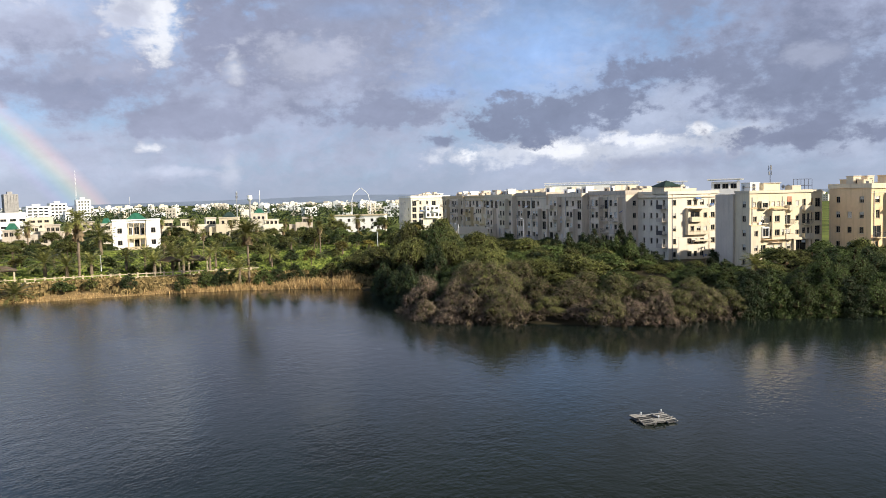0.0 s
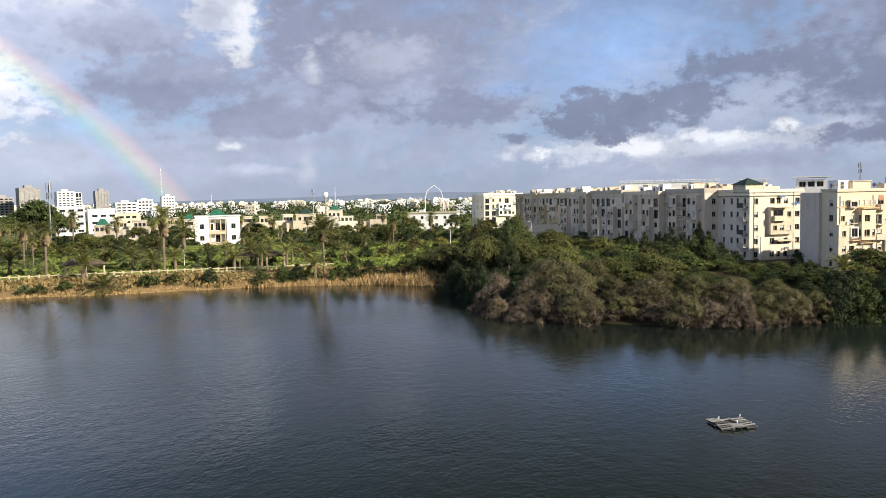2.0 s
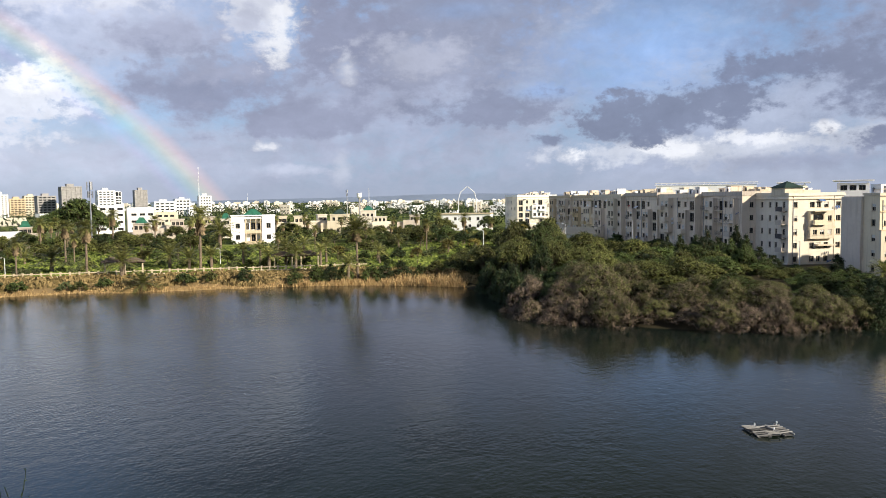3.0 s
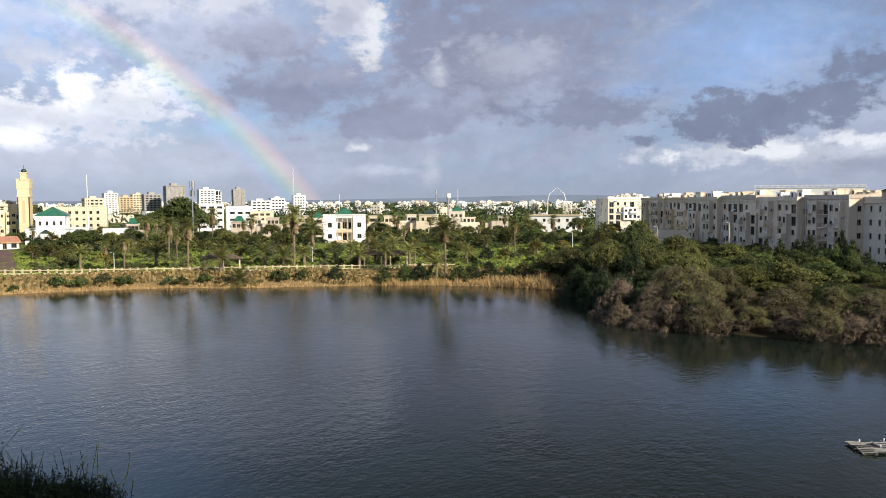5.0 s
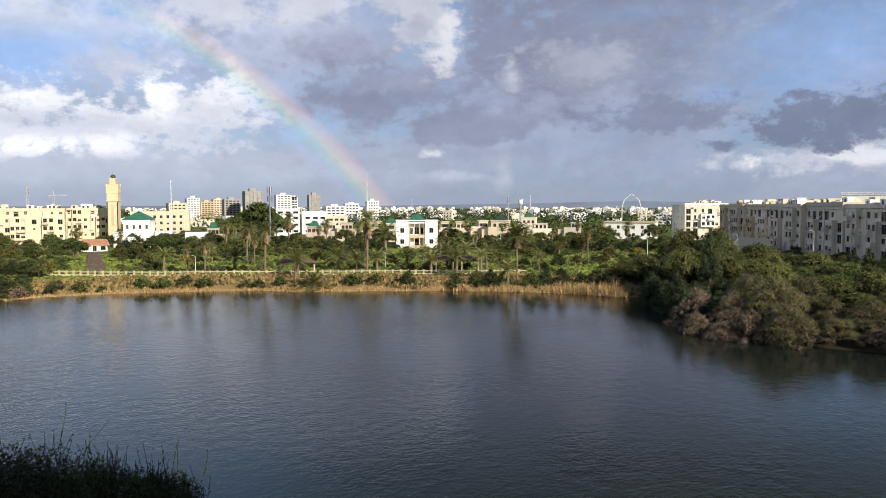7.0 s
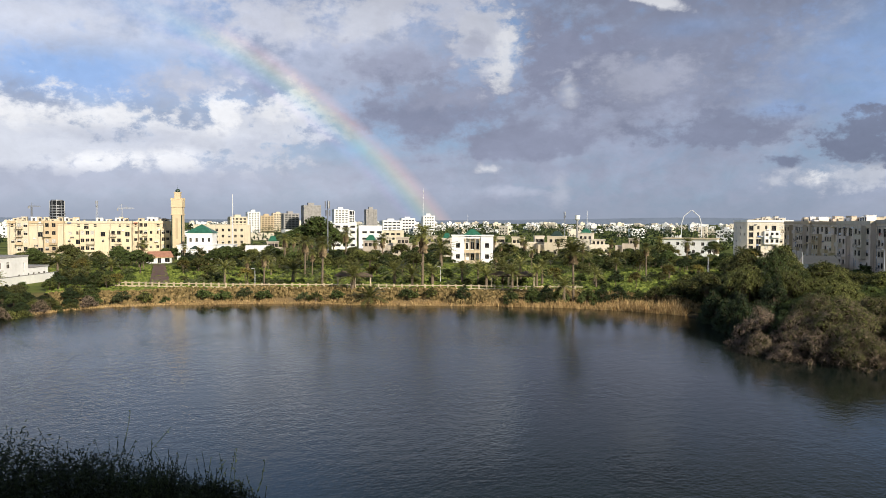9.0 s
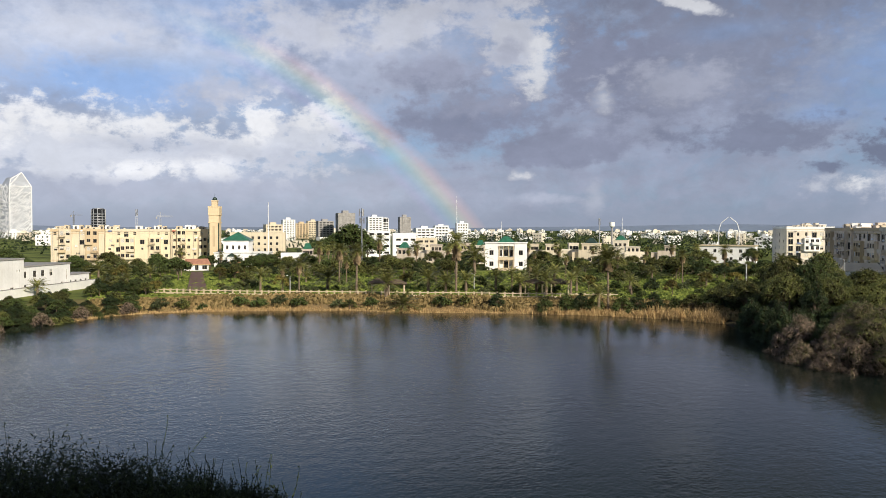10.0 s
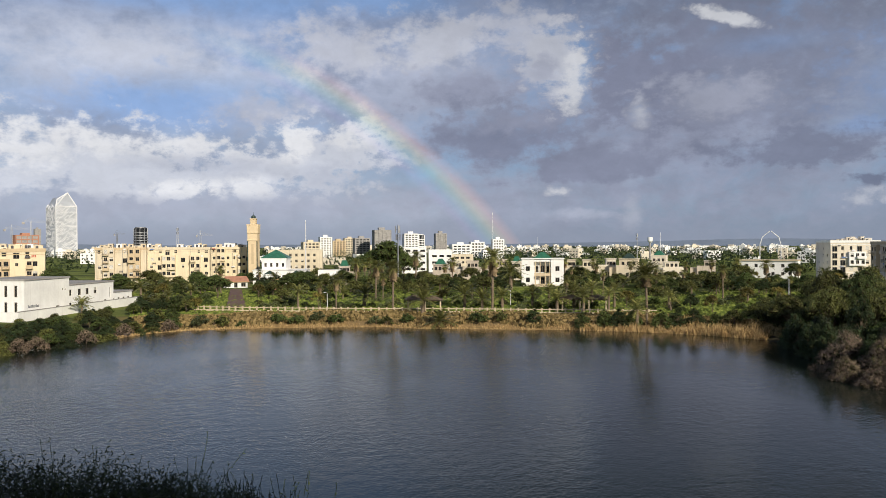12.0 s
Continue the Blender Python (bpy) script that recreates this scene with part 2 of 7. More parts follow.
# ---------------------------------------------------------------- materials
def material(name, base, rough=0.85, metal=0.0, spread=0.15, scale=1.0, bump=0.0, bump_scale=8.0, second=None, per="", spec=0.3):
    """Plain painted, plaster or plant surface: two colours by noise of two sizes, with fine relief."""
    m = bpy.data.materials.new(name)
    m.use_nodes = True
    t = m.node_tree
    b = t.nodes["Principled BSDF"]
    b.inputs["Roughness"].default_value, b.inputs["Metallic"].default_value = rough, metal
    b.inputs["Specular IOR Level"].default_value = spec
    co = t.nodes.new("ShaderNodeTexCoord").outputs["Object"]
    n1, n2 = t.nodes.new("ShaderNodeTexNoise"), t.nodes.new("ShaderNodeTexNoise")
    for n, s, d in ((n1, scale, 5), (n2, scale * 7, 4)):
        t.links.new(co, n.inputs["Vector"])
        n.inputs["Scale"].default_value, n.inputs["Detail"].default_value = s, d
    add = t.nodes.new("ShaderNodeMath")
    add.operation = "MULTIPLY_ADD"
    t.links.new(n2.outputs[0], add.inputs[0])
    add.inputs[1].default_value = 0.45
    sub = t.nodes.new("ShaderNodeMath")
    sub.operation = "SUBTRACT"
    t.links.new(n1.outputs[0], sub.inputs[0])
    sub.inputs[1].default_value = 0.225
    t.links.new(sub.outputs[0], add.inputs[2])
    fac = add.outputs[0]
    if per:
        src = t.nodes.new("ShaderNodeObjectInfo").outputs["Random"] if per == "object" else t.nodes.new("ShaderNodeNewGeometry").outputs["Random Per Island"]
        mixv = t.nodes.new("ShaderNodeMath")
        mixv.operation = "MULTIPLY_ADD"
        t.links.new(src, mixv.inputs[0])
        mixv.inputs[1].default_value = 0.5
        hv = t.nodes.new("ShaderNodeMath")
        hv.operation = "MULTIPLY_ADD"
        t.links.new(fac, hv.inputs[0])
        hv.inputs[1].default_value, hv.inputs[2].default_value = 0.5, 0.0
        t.links.new(hv.outputs[0], mixv.inputs[2])
        fac = mixv.outputs[0]
    ramp = t.nodes.new("ShaderNodeValToRGB")
    t.links.new(fac, ramp.inputs[0])
    lo = tuple(c * (1 - spread) for c in base)
    hi = second or tuple(min(1, c * (1 + spread)) for c in base)
    ramp.color_ramp.elements[0].position, ramp.color_ramp.elements[0].color = 0.28, (*lo, 1)
    ramp.color_ramp.elements[1].position, ramp.color_ramp.elements[1].color = 0.72, (*hi, 1)
    t.links.new(ramp.outputs[0], b.inputs["Base Color"])
    if bump:
        n3 = t.nodes.new("ShaderNodeTexNoise")
        t.links.new(co, n3.inputs["Vector"])
        n3.inputs["Scale"].default_value, n3.inputs["Detail"].default_value = bump_scale, 5
        bp = t.nodes.new("ShaderNodeBump")
        bp.inputs["Strength"].default_value, bp.inputs["Distance"].default_value = bump, 0.05
        t.links.new(n3.outputs[0], bp.inputs["Height"])
        t.links.new(bp.outputs[0], b.inputs["Normal"])
    return m


def streaked(name, base, stain, amount=0.35):
    """Weathered render: patches, and dark runs down from the parapets."""
    m = material(name, base, 0.9, 0, 0.08, 0.25, 0.3, 6.0)
    t = m.node_tree
    b = t.nodes["Principled BSDF"]
    old = b.inputs["Base Color"].links[0].from_socket
    co = t.nodes.new("ShaderNodeTexCoord").outputs["Object"]
    mp = t.nodes.new("ShaderNodeMapping")
    mp.inputs["Scale"].default_value = (1.6, 1.6, 0.12)
    t.links.new(co, mp.inputs[0])
    n = t.nodes.new("ShaderNodeTexNoise")
    t.links.new(mp.outputs[0], n.inputs["Vector"])
    n.inputs["Scale"].default_value, n.inputs["Detail"].default_value = 1.0, 6
    r = t.nodes.new("ShaderNodeMapRange")
    t.links.new(n.outputs[0], r.inputs[0])
    r.inputs[1].default_value, r.inputs[2].default_value, r.inputs[4].default_value = 0.52, 0.75, amount
    mx = t.nodes.new("ShaderNodeMix")
    mx.data_type = "RGBA"
    t.links.new(r.outputs[0], mx.inputs[0])
    t.links.new(old, mx.inputs[6])
    mx.inputs[7].default_value = (*stain, 1)
    t.links.new(mx.outputs[2], b.inputs["Base Color"])
    return m


def leafy(name, dark, light, gloss=0.5, through_light=0.14):
    """Leaves: colour varies by clump and by plant; a little light comes through."""
    m = material(name, dark, 0.6, 0, 0.25, 0.6, second=light, per="island", spec=0.25)
    t = m.node_tree
    b = t.nodes["Principled BSDF"]
    b.inputs["Roughness"].default_value = gloss
    col = b.inputs["Base Color"].links[0].from_socket
    hue = t.nodes.new("ShaderNodeHueSaturation")
    rnd = t.nodes.new("ShaderNodeObjectInfo").outputs["Random"]
    mr = t.nodes.new("ShaderNodeMapRange")
    t.links.new(rnd, mr.inputs[0])
    mr.inputs[3].default_value, mr.inputs[4].default_value = 0.6, 1.35
    t.links.new(mr.outputs[0], hue.inputs["Value"])
    t.links.new(col, hue.inputs["Color"])
    t.links.new(hue.outputs[0], b.inputs["Base Color"])
    tr = t.nodes.new("ShaderNodeBsdfTranslucent")
    t.links.new(hue.outputs[0], tr.inputs[0])
    mix = t.nodes.new("ShaderNodeMixShader")
    mix.inputs[0].default_value = through_light
    t.links.new(b.outputs[0], mix.inputs[1])
    t.links.new(tr.outputs[0], mix.inputs[2])
    t.links.new(mix.outputs[0], t.nodes["Material Output"].inputs[0])
    return m


WALL_PALE = streaked("pale cream render", (0.74, 0.67, 0.55), (0.50, 0.44, 0.35), 0.4)
WALL_CREAM = streaked("cream render", (0.66, 0.58, 0.44), (0.42, 0.36, 0.27), 0.5)
WALL_BEIGE = streaked("beige render", (0.54, 0.47, 0.39), (0.27, 0.22, 0.17), 0.6)
WALL_SAND = streaked("weathered sand render", (0.74, 0.63, 0.50), (0.38, 0.30, 0.21), 0.7)
# amber stands in for warm light bounced onto a shaded wall
WALL_AMBER_BOUNCE = streaked("bounce-tinted amber render", (0.78, 0.59, 0.36), (0.52, 0.38, 0.22), 0.5)
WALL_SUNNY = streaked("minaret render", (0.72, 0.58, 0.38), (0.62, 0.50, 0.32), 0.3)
WALL_TAN = streaked("tan render", (0.58, 0.46, 0.30), (0.36, 0.28, 0.19), 0.4)
WALL_GREY = streaked("grey cement render", (0.64, 0.56, 0.46), (0.44, 0.38, 0.30), 0.5)
WALL_YELLOW = streaked("yellow render", (0.74, 0.64, 0.46), (0.52, 0.42, 0.29), 0.5)
WALL_ORANGE = streaked("ochre render", (0.66, 0.44, 0.24), (0.5, 0.33, 0.18), 0.3)
WALL_WHITE = streaked("white paint", (0.86, 0.86, 0.84), (0.6, 0.58, 0.54), 0.25)
STONE_PALE = streaked("pale stone", (0.60, 0.50, 0.35), (0.42, 0.34, 0.24), 0.3)
WHITE_METAL = material("white metal", (0.75, 0.76, 0.78), 0.45, 0.0, 0.06)
GREY_METAL = material("grey metal", (0.32, 0.33, 0.35), 0.5, 0.6, 0.15)
DARK_METAL = material("dark metal", (0.07, 0.07, 0.08), 0.5, 0.5, 0.2)
TERRACOTTA = material("terracotta", (0.44, 0.22, 0.145), 0.85, 0, 0.2, 0.8, 0.4)
GREEN_TILE = material("glazed green tile", (0.035, 0.15, 0.09), 0.35, 0, 0.3, 0.8, 0.4, 5.0)
DARK_TILE = material("dark green tile", (0.035, 0.06, 0.05), 0.5, 0, 0.3, 0.8, 0.4, 5.0)
CONCRETE = material("raw concrete", (0.34, 0.33, 0.32), 0.9, 0, 0.2, 0.4, 0.3)
ROOF_GREY = material("roof felt", (0.36, 0.34, 0.31), 0.95, 0, 0.25, 0.4, 0.3)
GLASS_DARK = material("window glass", (0.018, 0.02, 0.022), 0.18, 0, 0.3, 0.4, spec=0.25)
SHUTTER = material("roller shutter", (0.62, 0.60, 0.55), 0.6, 0, 0.1, 2.0, per="object")
FRAME = material("window frame", (0.30, 0.26, 0.21), 0.6, 0, 0.2, 2.0)
BARK = material("bark", (0.14, 0.105, 0.075), 0.95, 0, 0.35, 3.0, 0.6, 12.0)
PALM_BARK = material("palm bark", (0.20, 0.155, 0.11), 0.95, 0, 0.35, 4.0, 0.6, 10.0)
SKIRT = material("dead palm fronds", (0.25, 0.185, 0.11), 0.95, 0, 0.3, 3.0, per="island")
TWIG = material("dry twigs", (0.05, 0.036, 0.028), 0.95, 0, 0.35, 1.0, second=(0.37, 0.28, 0.21), per="island")
REED = material("dry reeds", (0.40, 0.26, 0.11), 0.9, 0, 0.25, 0.4, second=(0.62, 0.44, 0.21), per="island")
# near-black lumps inside the crowns, shade put into their colour
CORE = material("shade-dark inner growth", (0.034, 0.03, 0.016), 1.0, 0, 0.3, 1.0, spec=0.0)
LEAF_OLIVE = leafy("olive leaves", (0.032, 0.042, 0.012), (0.20, 0.21, 0.058))
LEAF_GREEN = leafy("green leaves", (0.036, 0.06, 0.017), (0.125, 0.165, 0.045))
LEAF_DARK = leafy("dark leaves", (0.016, 0.032, 0.013), (0.055, 0.08, 0.027))
LEAF_GREYGREEN = leafy("grey-green leaves", (0.07, 0.09, 0.035), (0.16, 0.185, 0.075))
LEAF_PALM = leafy("palm fronds", (0.13, 0.15, 0.045), (0.34, 0.33, 0.11), 0.4, 0.3)
LEAF_YELLOW = leafy("yellowing leaves", (0.12, 0.12, 0.025), (0.24, 0.19, 0.05))
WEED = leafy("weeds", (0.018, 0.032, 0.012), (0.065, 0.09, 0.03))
LAWN = leafy("lawn", (0.10, 0.145, 0.03), (0.23, 0.275, 0.06), 0.8, 0.1)
DRY_GRASS = leafy("dry grass", (0.19, 0.145, 0.055), (0.42, 0.31, 0.14), 0.9, 0.1)

# ---------------------------------------------------------------- mesh helpers
def mesh_of(name, bm, mat):
    me = bpy.data.meshes.new(name)
    bm.to_mesh(me)
    bm.free()
    for m in (mat if isinstance(mat, (list, tuple)) else [mat]):
        me.materials.append(m)
    return me


def place(name, me, parent=None, m=None, label=""):
    ob = new(name, me)
    if parent is not None:
        ob.parent = parent
    if m is not None:
        ob.matrix_basis = m
    if label:
        tagged(ob, label)
    return ob


def part(name, bm, mat, parent=None, label="", m=None):
    return place(name, mesh_of(name, bm, mat), parent, m, label)


def thing(name, m, label, category, group="", kind=""):
    ob = new(name)
    ob.matrix_basis = m
    ob.empty_display_size = 0.5
    return tagged(ob, label, category, group, kind)


def box(bm, x0, x1, y0, y1, z0, z1, bevel=0.0):
    r = bmesh.ops.create_cube(bm, size=1.0)
    for v in r["verts"]:
        v.co = Vector(((x0 + x1) / 2 + v.co.x * (x1 - x0), (y0 + y1) / 2 + v.co.y * (y1 - y0), (z0 + z1) / 2 + v.co.z * (z1 - z0)))
    if bevel:
        es = {e for v in r["verts"] for e in v.link_edges}
        bmesh.ops.bevel(bm, geom=list(es), offset=bevel, segments=1, affect="EDGES")
    return bm


def boxes(*sizes, bevel=0.0):
    bm = bmesh.new()
    for s in sizes:
        box(bm, *s, bevel=bevel)
    return bm


def rod(bm, a, b, r0, r1=None, n=6):
    """A tapered round bar from a to b."""
    a, b = Vector(a), Vector(b)
    r1 = r0 if r1 is None else r1
    d = (b - a).normalized()
    s = d.orthogonal().normalized()
    t = d.cross(s)
    rings = []
    for p, r in ((a, r0), (b, r1)):
        rings.append([bm.verts.new(p + (s * math.cos(k * math.tau / n) + t * math.sin(k * math.tau / n)) * r) for k in range(n)])
    for k in range(n):
        bm.faces.new((rings[0][k], rings[0][(k + 1) % n], rings[1][(k + 1) % n], rings[1][k]))
    bm.faces.new(rings[1])
    bm.faces.new(rings[0][::-1])
    return bm


def pyramid(bm, x0, x1, y0, y1, z0, z1, ridge=0.0):
    """A hipped roof with a ridge of that half length along x."""
    cx, cy = (x0 + x1) / 2, (y0 + y1) / 2
    b = [bm.verts.new(c) for c in ((x0, y0, z0), (x1, y0, z0), (x1, y1, z0), (x0, y1, z0))]
    if ridge > 0:
        p, q = bm.verts.new((cx - ridge, cy, z1)), bm.verts.new((cx + ridge, cy, z1))
        for f in ((b[0], b[1], q, p), (b[1], b[2], q), (b[2], b[3], p, q), (b[3], b[0], p)):
            bm.faces.new(f)
    else:
        p = bm.verts.new((cx, cy, z1))
        for k in range(4):
            bm.faces.new((b[k], b[(k + 1) % 4], p))
    bm.faces.new(b[::-1])
    return bm


def polar(az, dist, z=0.0):
    w = way(az) * dist
    return (w.x, w.y, z)


def stands(az, dist, z, turn=0.0):
    """A pose on the ground that faces the eye, turned by some degrees."""
    x, y, _ = polar(az, dist)
    return pose(x, y, z, 0, 0, az + turn)


# ---------------------------------------------------------------- ground and water
BANK = 1.8                              # height of the land over the water
SHORE = [(-121, 66), (-120.5, 76), (-121, 86), (-125, 97), (-126, 107), (-123, 114), (-115, 122), (-101, 132),
         (-90, 138), (-82, 138.5), (-69, 143.5), (-55, 149.5), (-40, 152.5), (-28, 153), (-16.5, 150), (-12.5, 141),
         (-6, 123), (-4.7, 109), (0.8, 104.5), (8.5, 102), (20, 98), (28, 98), (35, 100), (43.5, 104.5), (51, 103.5),
         (60, 103), (80, 98), (95, 80), (95, 55), (75, 38), (30, 33), (-5, 33), (-28, 36), (-42, 31), (-60, 22), (-95, 30), (-115, 50)]


def shore_distance(xs, ys):
    """Metres to the shoreline for arrays of places: inside the lake negative."""
    best = np.full(xs.shape, 1e9)
    inside = np.zeros(xs.shape, bool)
    for (ax, ay), (bx, by) in zip(SHORE, SHORE[1:] + SHORE[:1]):
        dx, dy = bx - ax, by - ay
        s = np.clip(((xs - ax) * dx + (ys - ay) * dy) / (dx * dx + dy * dy), 0, 1)
        best = np.minimum(best, np.hypot(xs - ax - s * dx, ys - ay - s * dy))
        cross = (ay > ys) != (by > ys)
        with np.errstate(divide="ignore", invalid="ignore"):
            inside ^= cross & (xs < (bx - ax) * (ys - ay) / (by - ay if by != ay else 1e-9) + ax)
    return np.where(inside, -best, best)


def land_distance(xs, ys):
    """The same, with the waterline drawn in under the overhanging thickets."""
    over = ((xs > -14) & (ys > 85)) | (xs < -116)
    return shore_distance(xs, ys) - np.where(over, 4.2, 0.0)


def ripple(x, y):
    return 0.5 * np.sin(x * 0.31 + 1.3 * np.sin(y * 0.23)) + 0.5 * np.sin(y * 0.37 + 1.7 * np.sin(x * 0.19))


def ground_height(x, y):
    d = land_distance(x, y) + 0.5 * ripple(x * 1.7, y * 1.7)
    z = np.where(d < 0, np.maximum(-1.5, d * 0.35), BANK * (1 - np.exp(-np.maximum(d, 0) / 5.0)))
    return z + np.where(d > 1, 0.10 * ripple(x * 0.6, y * 0.6), 0)


def at_ground(x, y):
    return float(ground_height(np.array([float(x)]), np.array([float(y)]))[0])


def build_ground():
    far = [-4800, -3200, -2200, -1500, -1000, -700, -500, -380, -300, -240, -200]
    gx = np.array(far + list(np.arange(-170, 112, 1.6)) + [120, 135, 160, 200, 260, 340, 480, 700, 1000, 1600, 2600, 4800])
    gy = np.array([-4800, -2500, -1200, -600, -300, -150, -80, -40] + list(np.arange(-10, 215, 1.6)) + [225, 240, 260, 290, 330, 380, 460, 600, 850, 1200, 1800, 2600, 3600, 4800])
    X, Y = np.meshgrid(gx, gy)
    Z = ground_height(X, Y)
    nx, ny = len(gx), len(gy)
    verts = np.stack([X.ravel(), Y.ravel(), Z.ravel()], 1)
    i = np.arange(nx * ny).reshape(ny, nx)
    faces = np.stack([i[:-1, :-1].ravel(), i[:-1, 1:].ravel(), i[1:, 1:].ravel(), i[1:, :-1].ravel()], 1)
    me = bpy.data.meshes.new("ground")
    me.from_pydata(verts.tolist(), [], faces.tolist())
    d = shore_distance(X, Y).ravel()
    # ground under grove and west bank bushes, darkened in colour for shade
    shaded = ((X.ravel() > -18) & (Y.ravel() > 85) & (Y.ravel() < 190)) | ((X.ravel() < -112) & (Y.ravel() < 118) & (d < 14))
    for key, values in (("from_shore", d), ("tree_shade", shaded)):
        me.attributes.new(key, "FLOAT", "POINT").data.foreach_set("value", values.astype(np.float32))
    me.polygons.foreach_set("use_smooth", [True] * len(faces))
    m = material("meadow and earth", (0.05, 0.07, 0.02), 0.95, 0, 0.3, 0.05, 0.5, 2.0, second=(0.22, 0.26, 0.06), spec=0.1)
    t = m.node_tree
    b = t.nodes["Principled BSDF"]
    old = b.inputs["Base Color"].links[0].from_socket
    a = t.nodes.new("ShaderNodeAttribute")
    a.attribute_name = "from_shore"
    n = t.nodes.new("ShaderNodeTexNoise")
    n.inputs["Scale"].default_value, n.inputs["Detail"].default_value = 0.25, 6
    t.links.new(t.nodes.new("ShaderNodeTexCoord").outputs["Object"], n.inputs["Vector"])
    sh = t.nodes.new("ShaderNodeMath")
    sh.operation = "MULTIPLY_ADD"
    t.links.new(n.outputs[0], sh.inputs[0])
    sh.inputs[1].default_value = 16.0
    t.links.new(a.outputs["Fac"], sh.inputs[2])
    r = t.nodes.new("ShaderNodeMapRange")
    t.links.new(sh.outputs[0], r.inputs[0])
    r.inputs[1].default_value, r.inputs[2].default_value, r.inputs[3].default_value, r.inputs[4].default_value = 18.0, 32.0, 1.0, 0.0
    mx = t.nodes.new("ShaderNodeMix")
    mx.data_type = "RGBA"
    t.links.new(r.outputs[0], mx.inputs[0])
    t.links.new(old, mx.inputs[6])
    mx.inputs[7].default_value = (0.27, 0.19, 0.09, 1)
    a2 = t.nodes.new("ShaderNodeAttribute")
    a2.attribute_name = "tree_shade"
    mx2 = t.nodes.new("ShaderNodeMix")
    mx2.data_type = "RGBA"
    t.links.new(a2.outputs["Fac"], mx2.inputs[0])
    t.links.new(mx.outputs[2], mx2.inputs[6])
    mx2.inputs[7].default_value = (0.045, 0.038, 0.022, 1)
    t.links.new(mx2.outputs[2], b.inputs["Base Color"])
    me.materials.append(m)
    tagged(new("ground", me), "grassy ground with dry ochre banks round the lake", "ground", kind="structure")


def build_water():
    bm = bmesh.new()
    vs = [bm.verts.new((x, y, 0)) for x, y in ((-150, 5), (115, 5), (115, 165), (-150, 165))]
    bm.faces.new(vs)
    m = bpy.data.materials.new("lake water")
    m.use_nodes = True
    t = m.node_tree
    b = t.nodes["Principled BSDF"]
    b.inputs["Base Color"].default_value = (0.012, 0.018, 0.014, 1)
    b.inputs["Roughness"].default_value, b.inputs["IOR"].default_value = 0.07, 1.33
    b.inputs["Specular IOR Level"].default_value = 0.47
    co = t.nodes.new("ShaderNodeTexCoord").outputs["Object"]
    last = None
    # a light wind on the open west of the lake, the lee of the grove calm, with cat's paws between
    patch = t.nodes.new("ShaderNodeTexNoise")
    patch.inputs["Scale"].default_value, patch.inputs["Detail"].default_value = 0.035, 4
    t.links.new(co, patch.inputs["Vector"])
    xyz = t.nodes.new("ShaderNodeSeparateXYZ")
    t.links.new(co, xyz.inputs[0])
    lee = t.nodes.new("ShaderNodeMapRange")
    lee.interpolation_type = "SMOOTHSTEP"
    t.links.new(xyz.outputs[0], lee.inputs[0])
    lee.inputs[1].default_value, lee.inputs[2].default_value, lee.inputs[3].default_value, lee.inputs[4].default_value = 12.0, -50.0, 0.24, 0.42
    gust = t.nodes.new("ShaderNodeMapRange")
    t.links.new(patch.outputs[0], gust.inputs[0])
    gust.inputs[1].default_value, gust.inputs[2].default_value, gust.inputs[3].default_value, gust.inputs[4].default_value = 0.35, 0.65, 0.5, 1.5
    pr = t.nodes.new("ShaderNodeMath")
    pr.operation = "MULTIPLY"
    t.links.new(lee.outputs[0], pr.inputs[0])
    t.links.new(gust.outputs[0], pr.inputs[1])
    for scale, stretch, dist in ((0.9, (1.0, 0.75, 1), 0.11), (3.2, (1.0, 0.7, 1), 0.08)):
        mp = t.nodes.new("ShaderNodeMapping")
        mp.inputs["Scale"].default_value = stretch
        mp.inputs["Rotation"].default_value = (0, 0, radians(-30))
        t.links.new(co, mp.inputs[0])
        n = t.nodes.new("ShaderNodeTexNoise")
        n.inputs["Scale"].default_value, n.inputs["Detail"].default_value = scale, 3
        t.links.new(mp.outputs[0], n.inputs["Vector"])
        bp = t.nodes.new("ShaderNodeBump")
        bp.inputs["Distance"].default_value = dist
        t.links.new(pr.outputs[0], bp.inputs["Strength"])
        t.links.new(n.outputs[0], bp.inputs["Height"])
        if last:
            t.links.new(last, bp.inputs["Normal"])
        last = bp.outputs[0]
    t.links.new(last, b.inputs["Normal"])
    ob = part("water", bm, m)
    tagged(ob, "dark rippled lake water reflecting the sky", "water", kind="structure")


build_ground()
build_water()

# ---------------------------------------------------------------- buildings
rng = random.Random(7)
SHARED = {}
SILLS = True


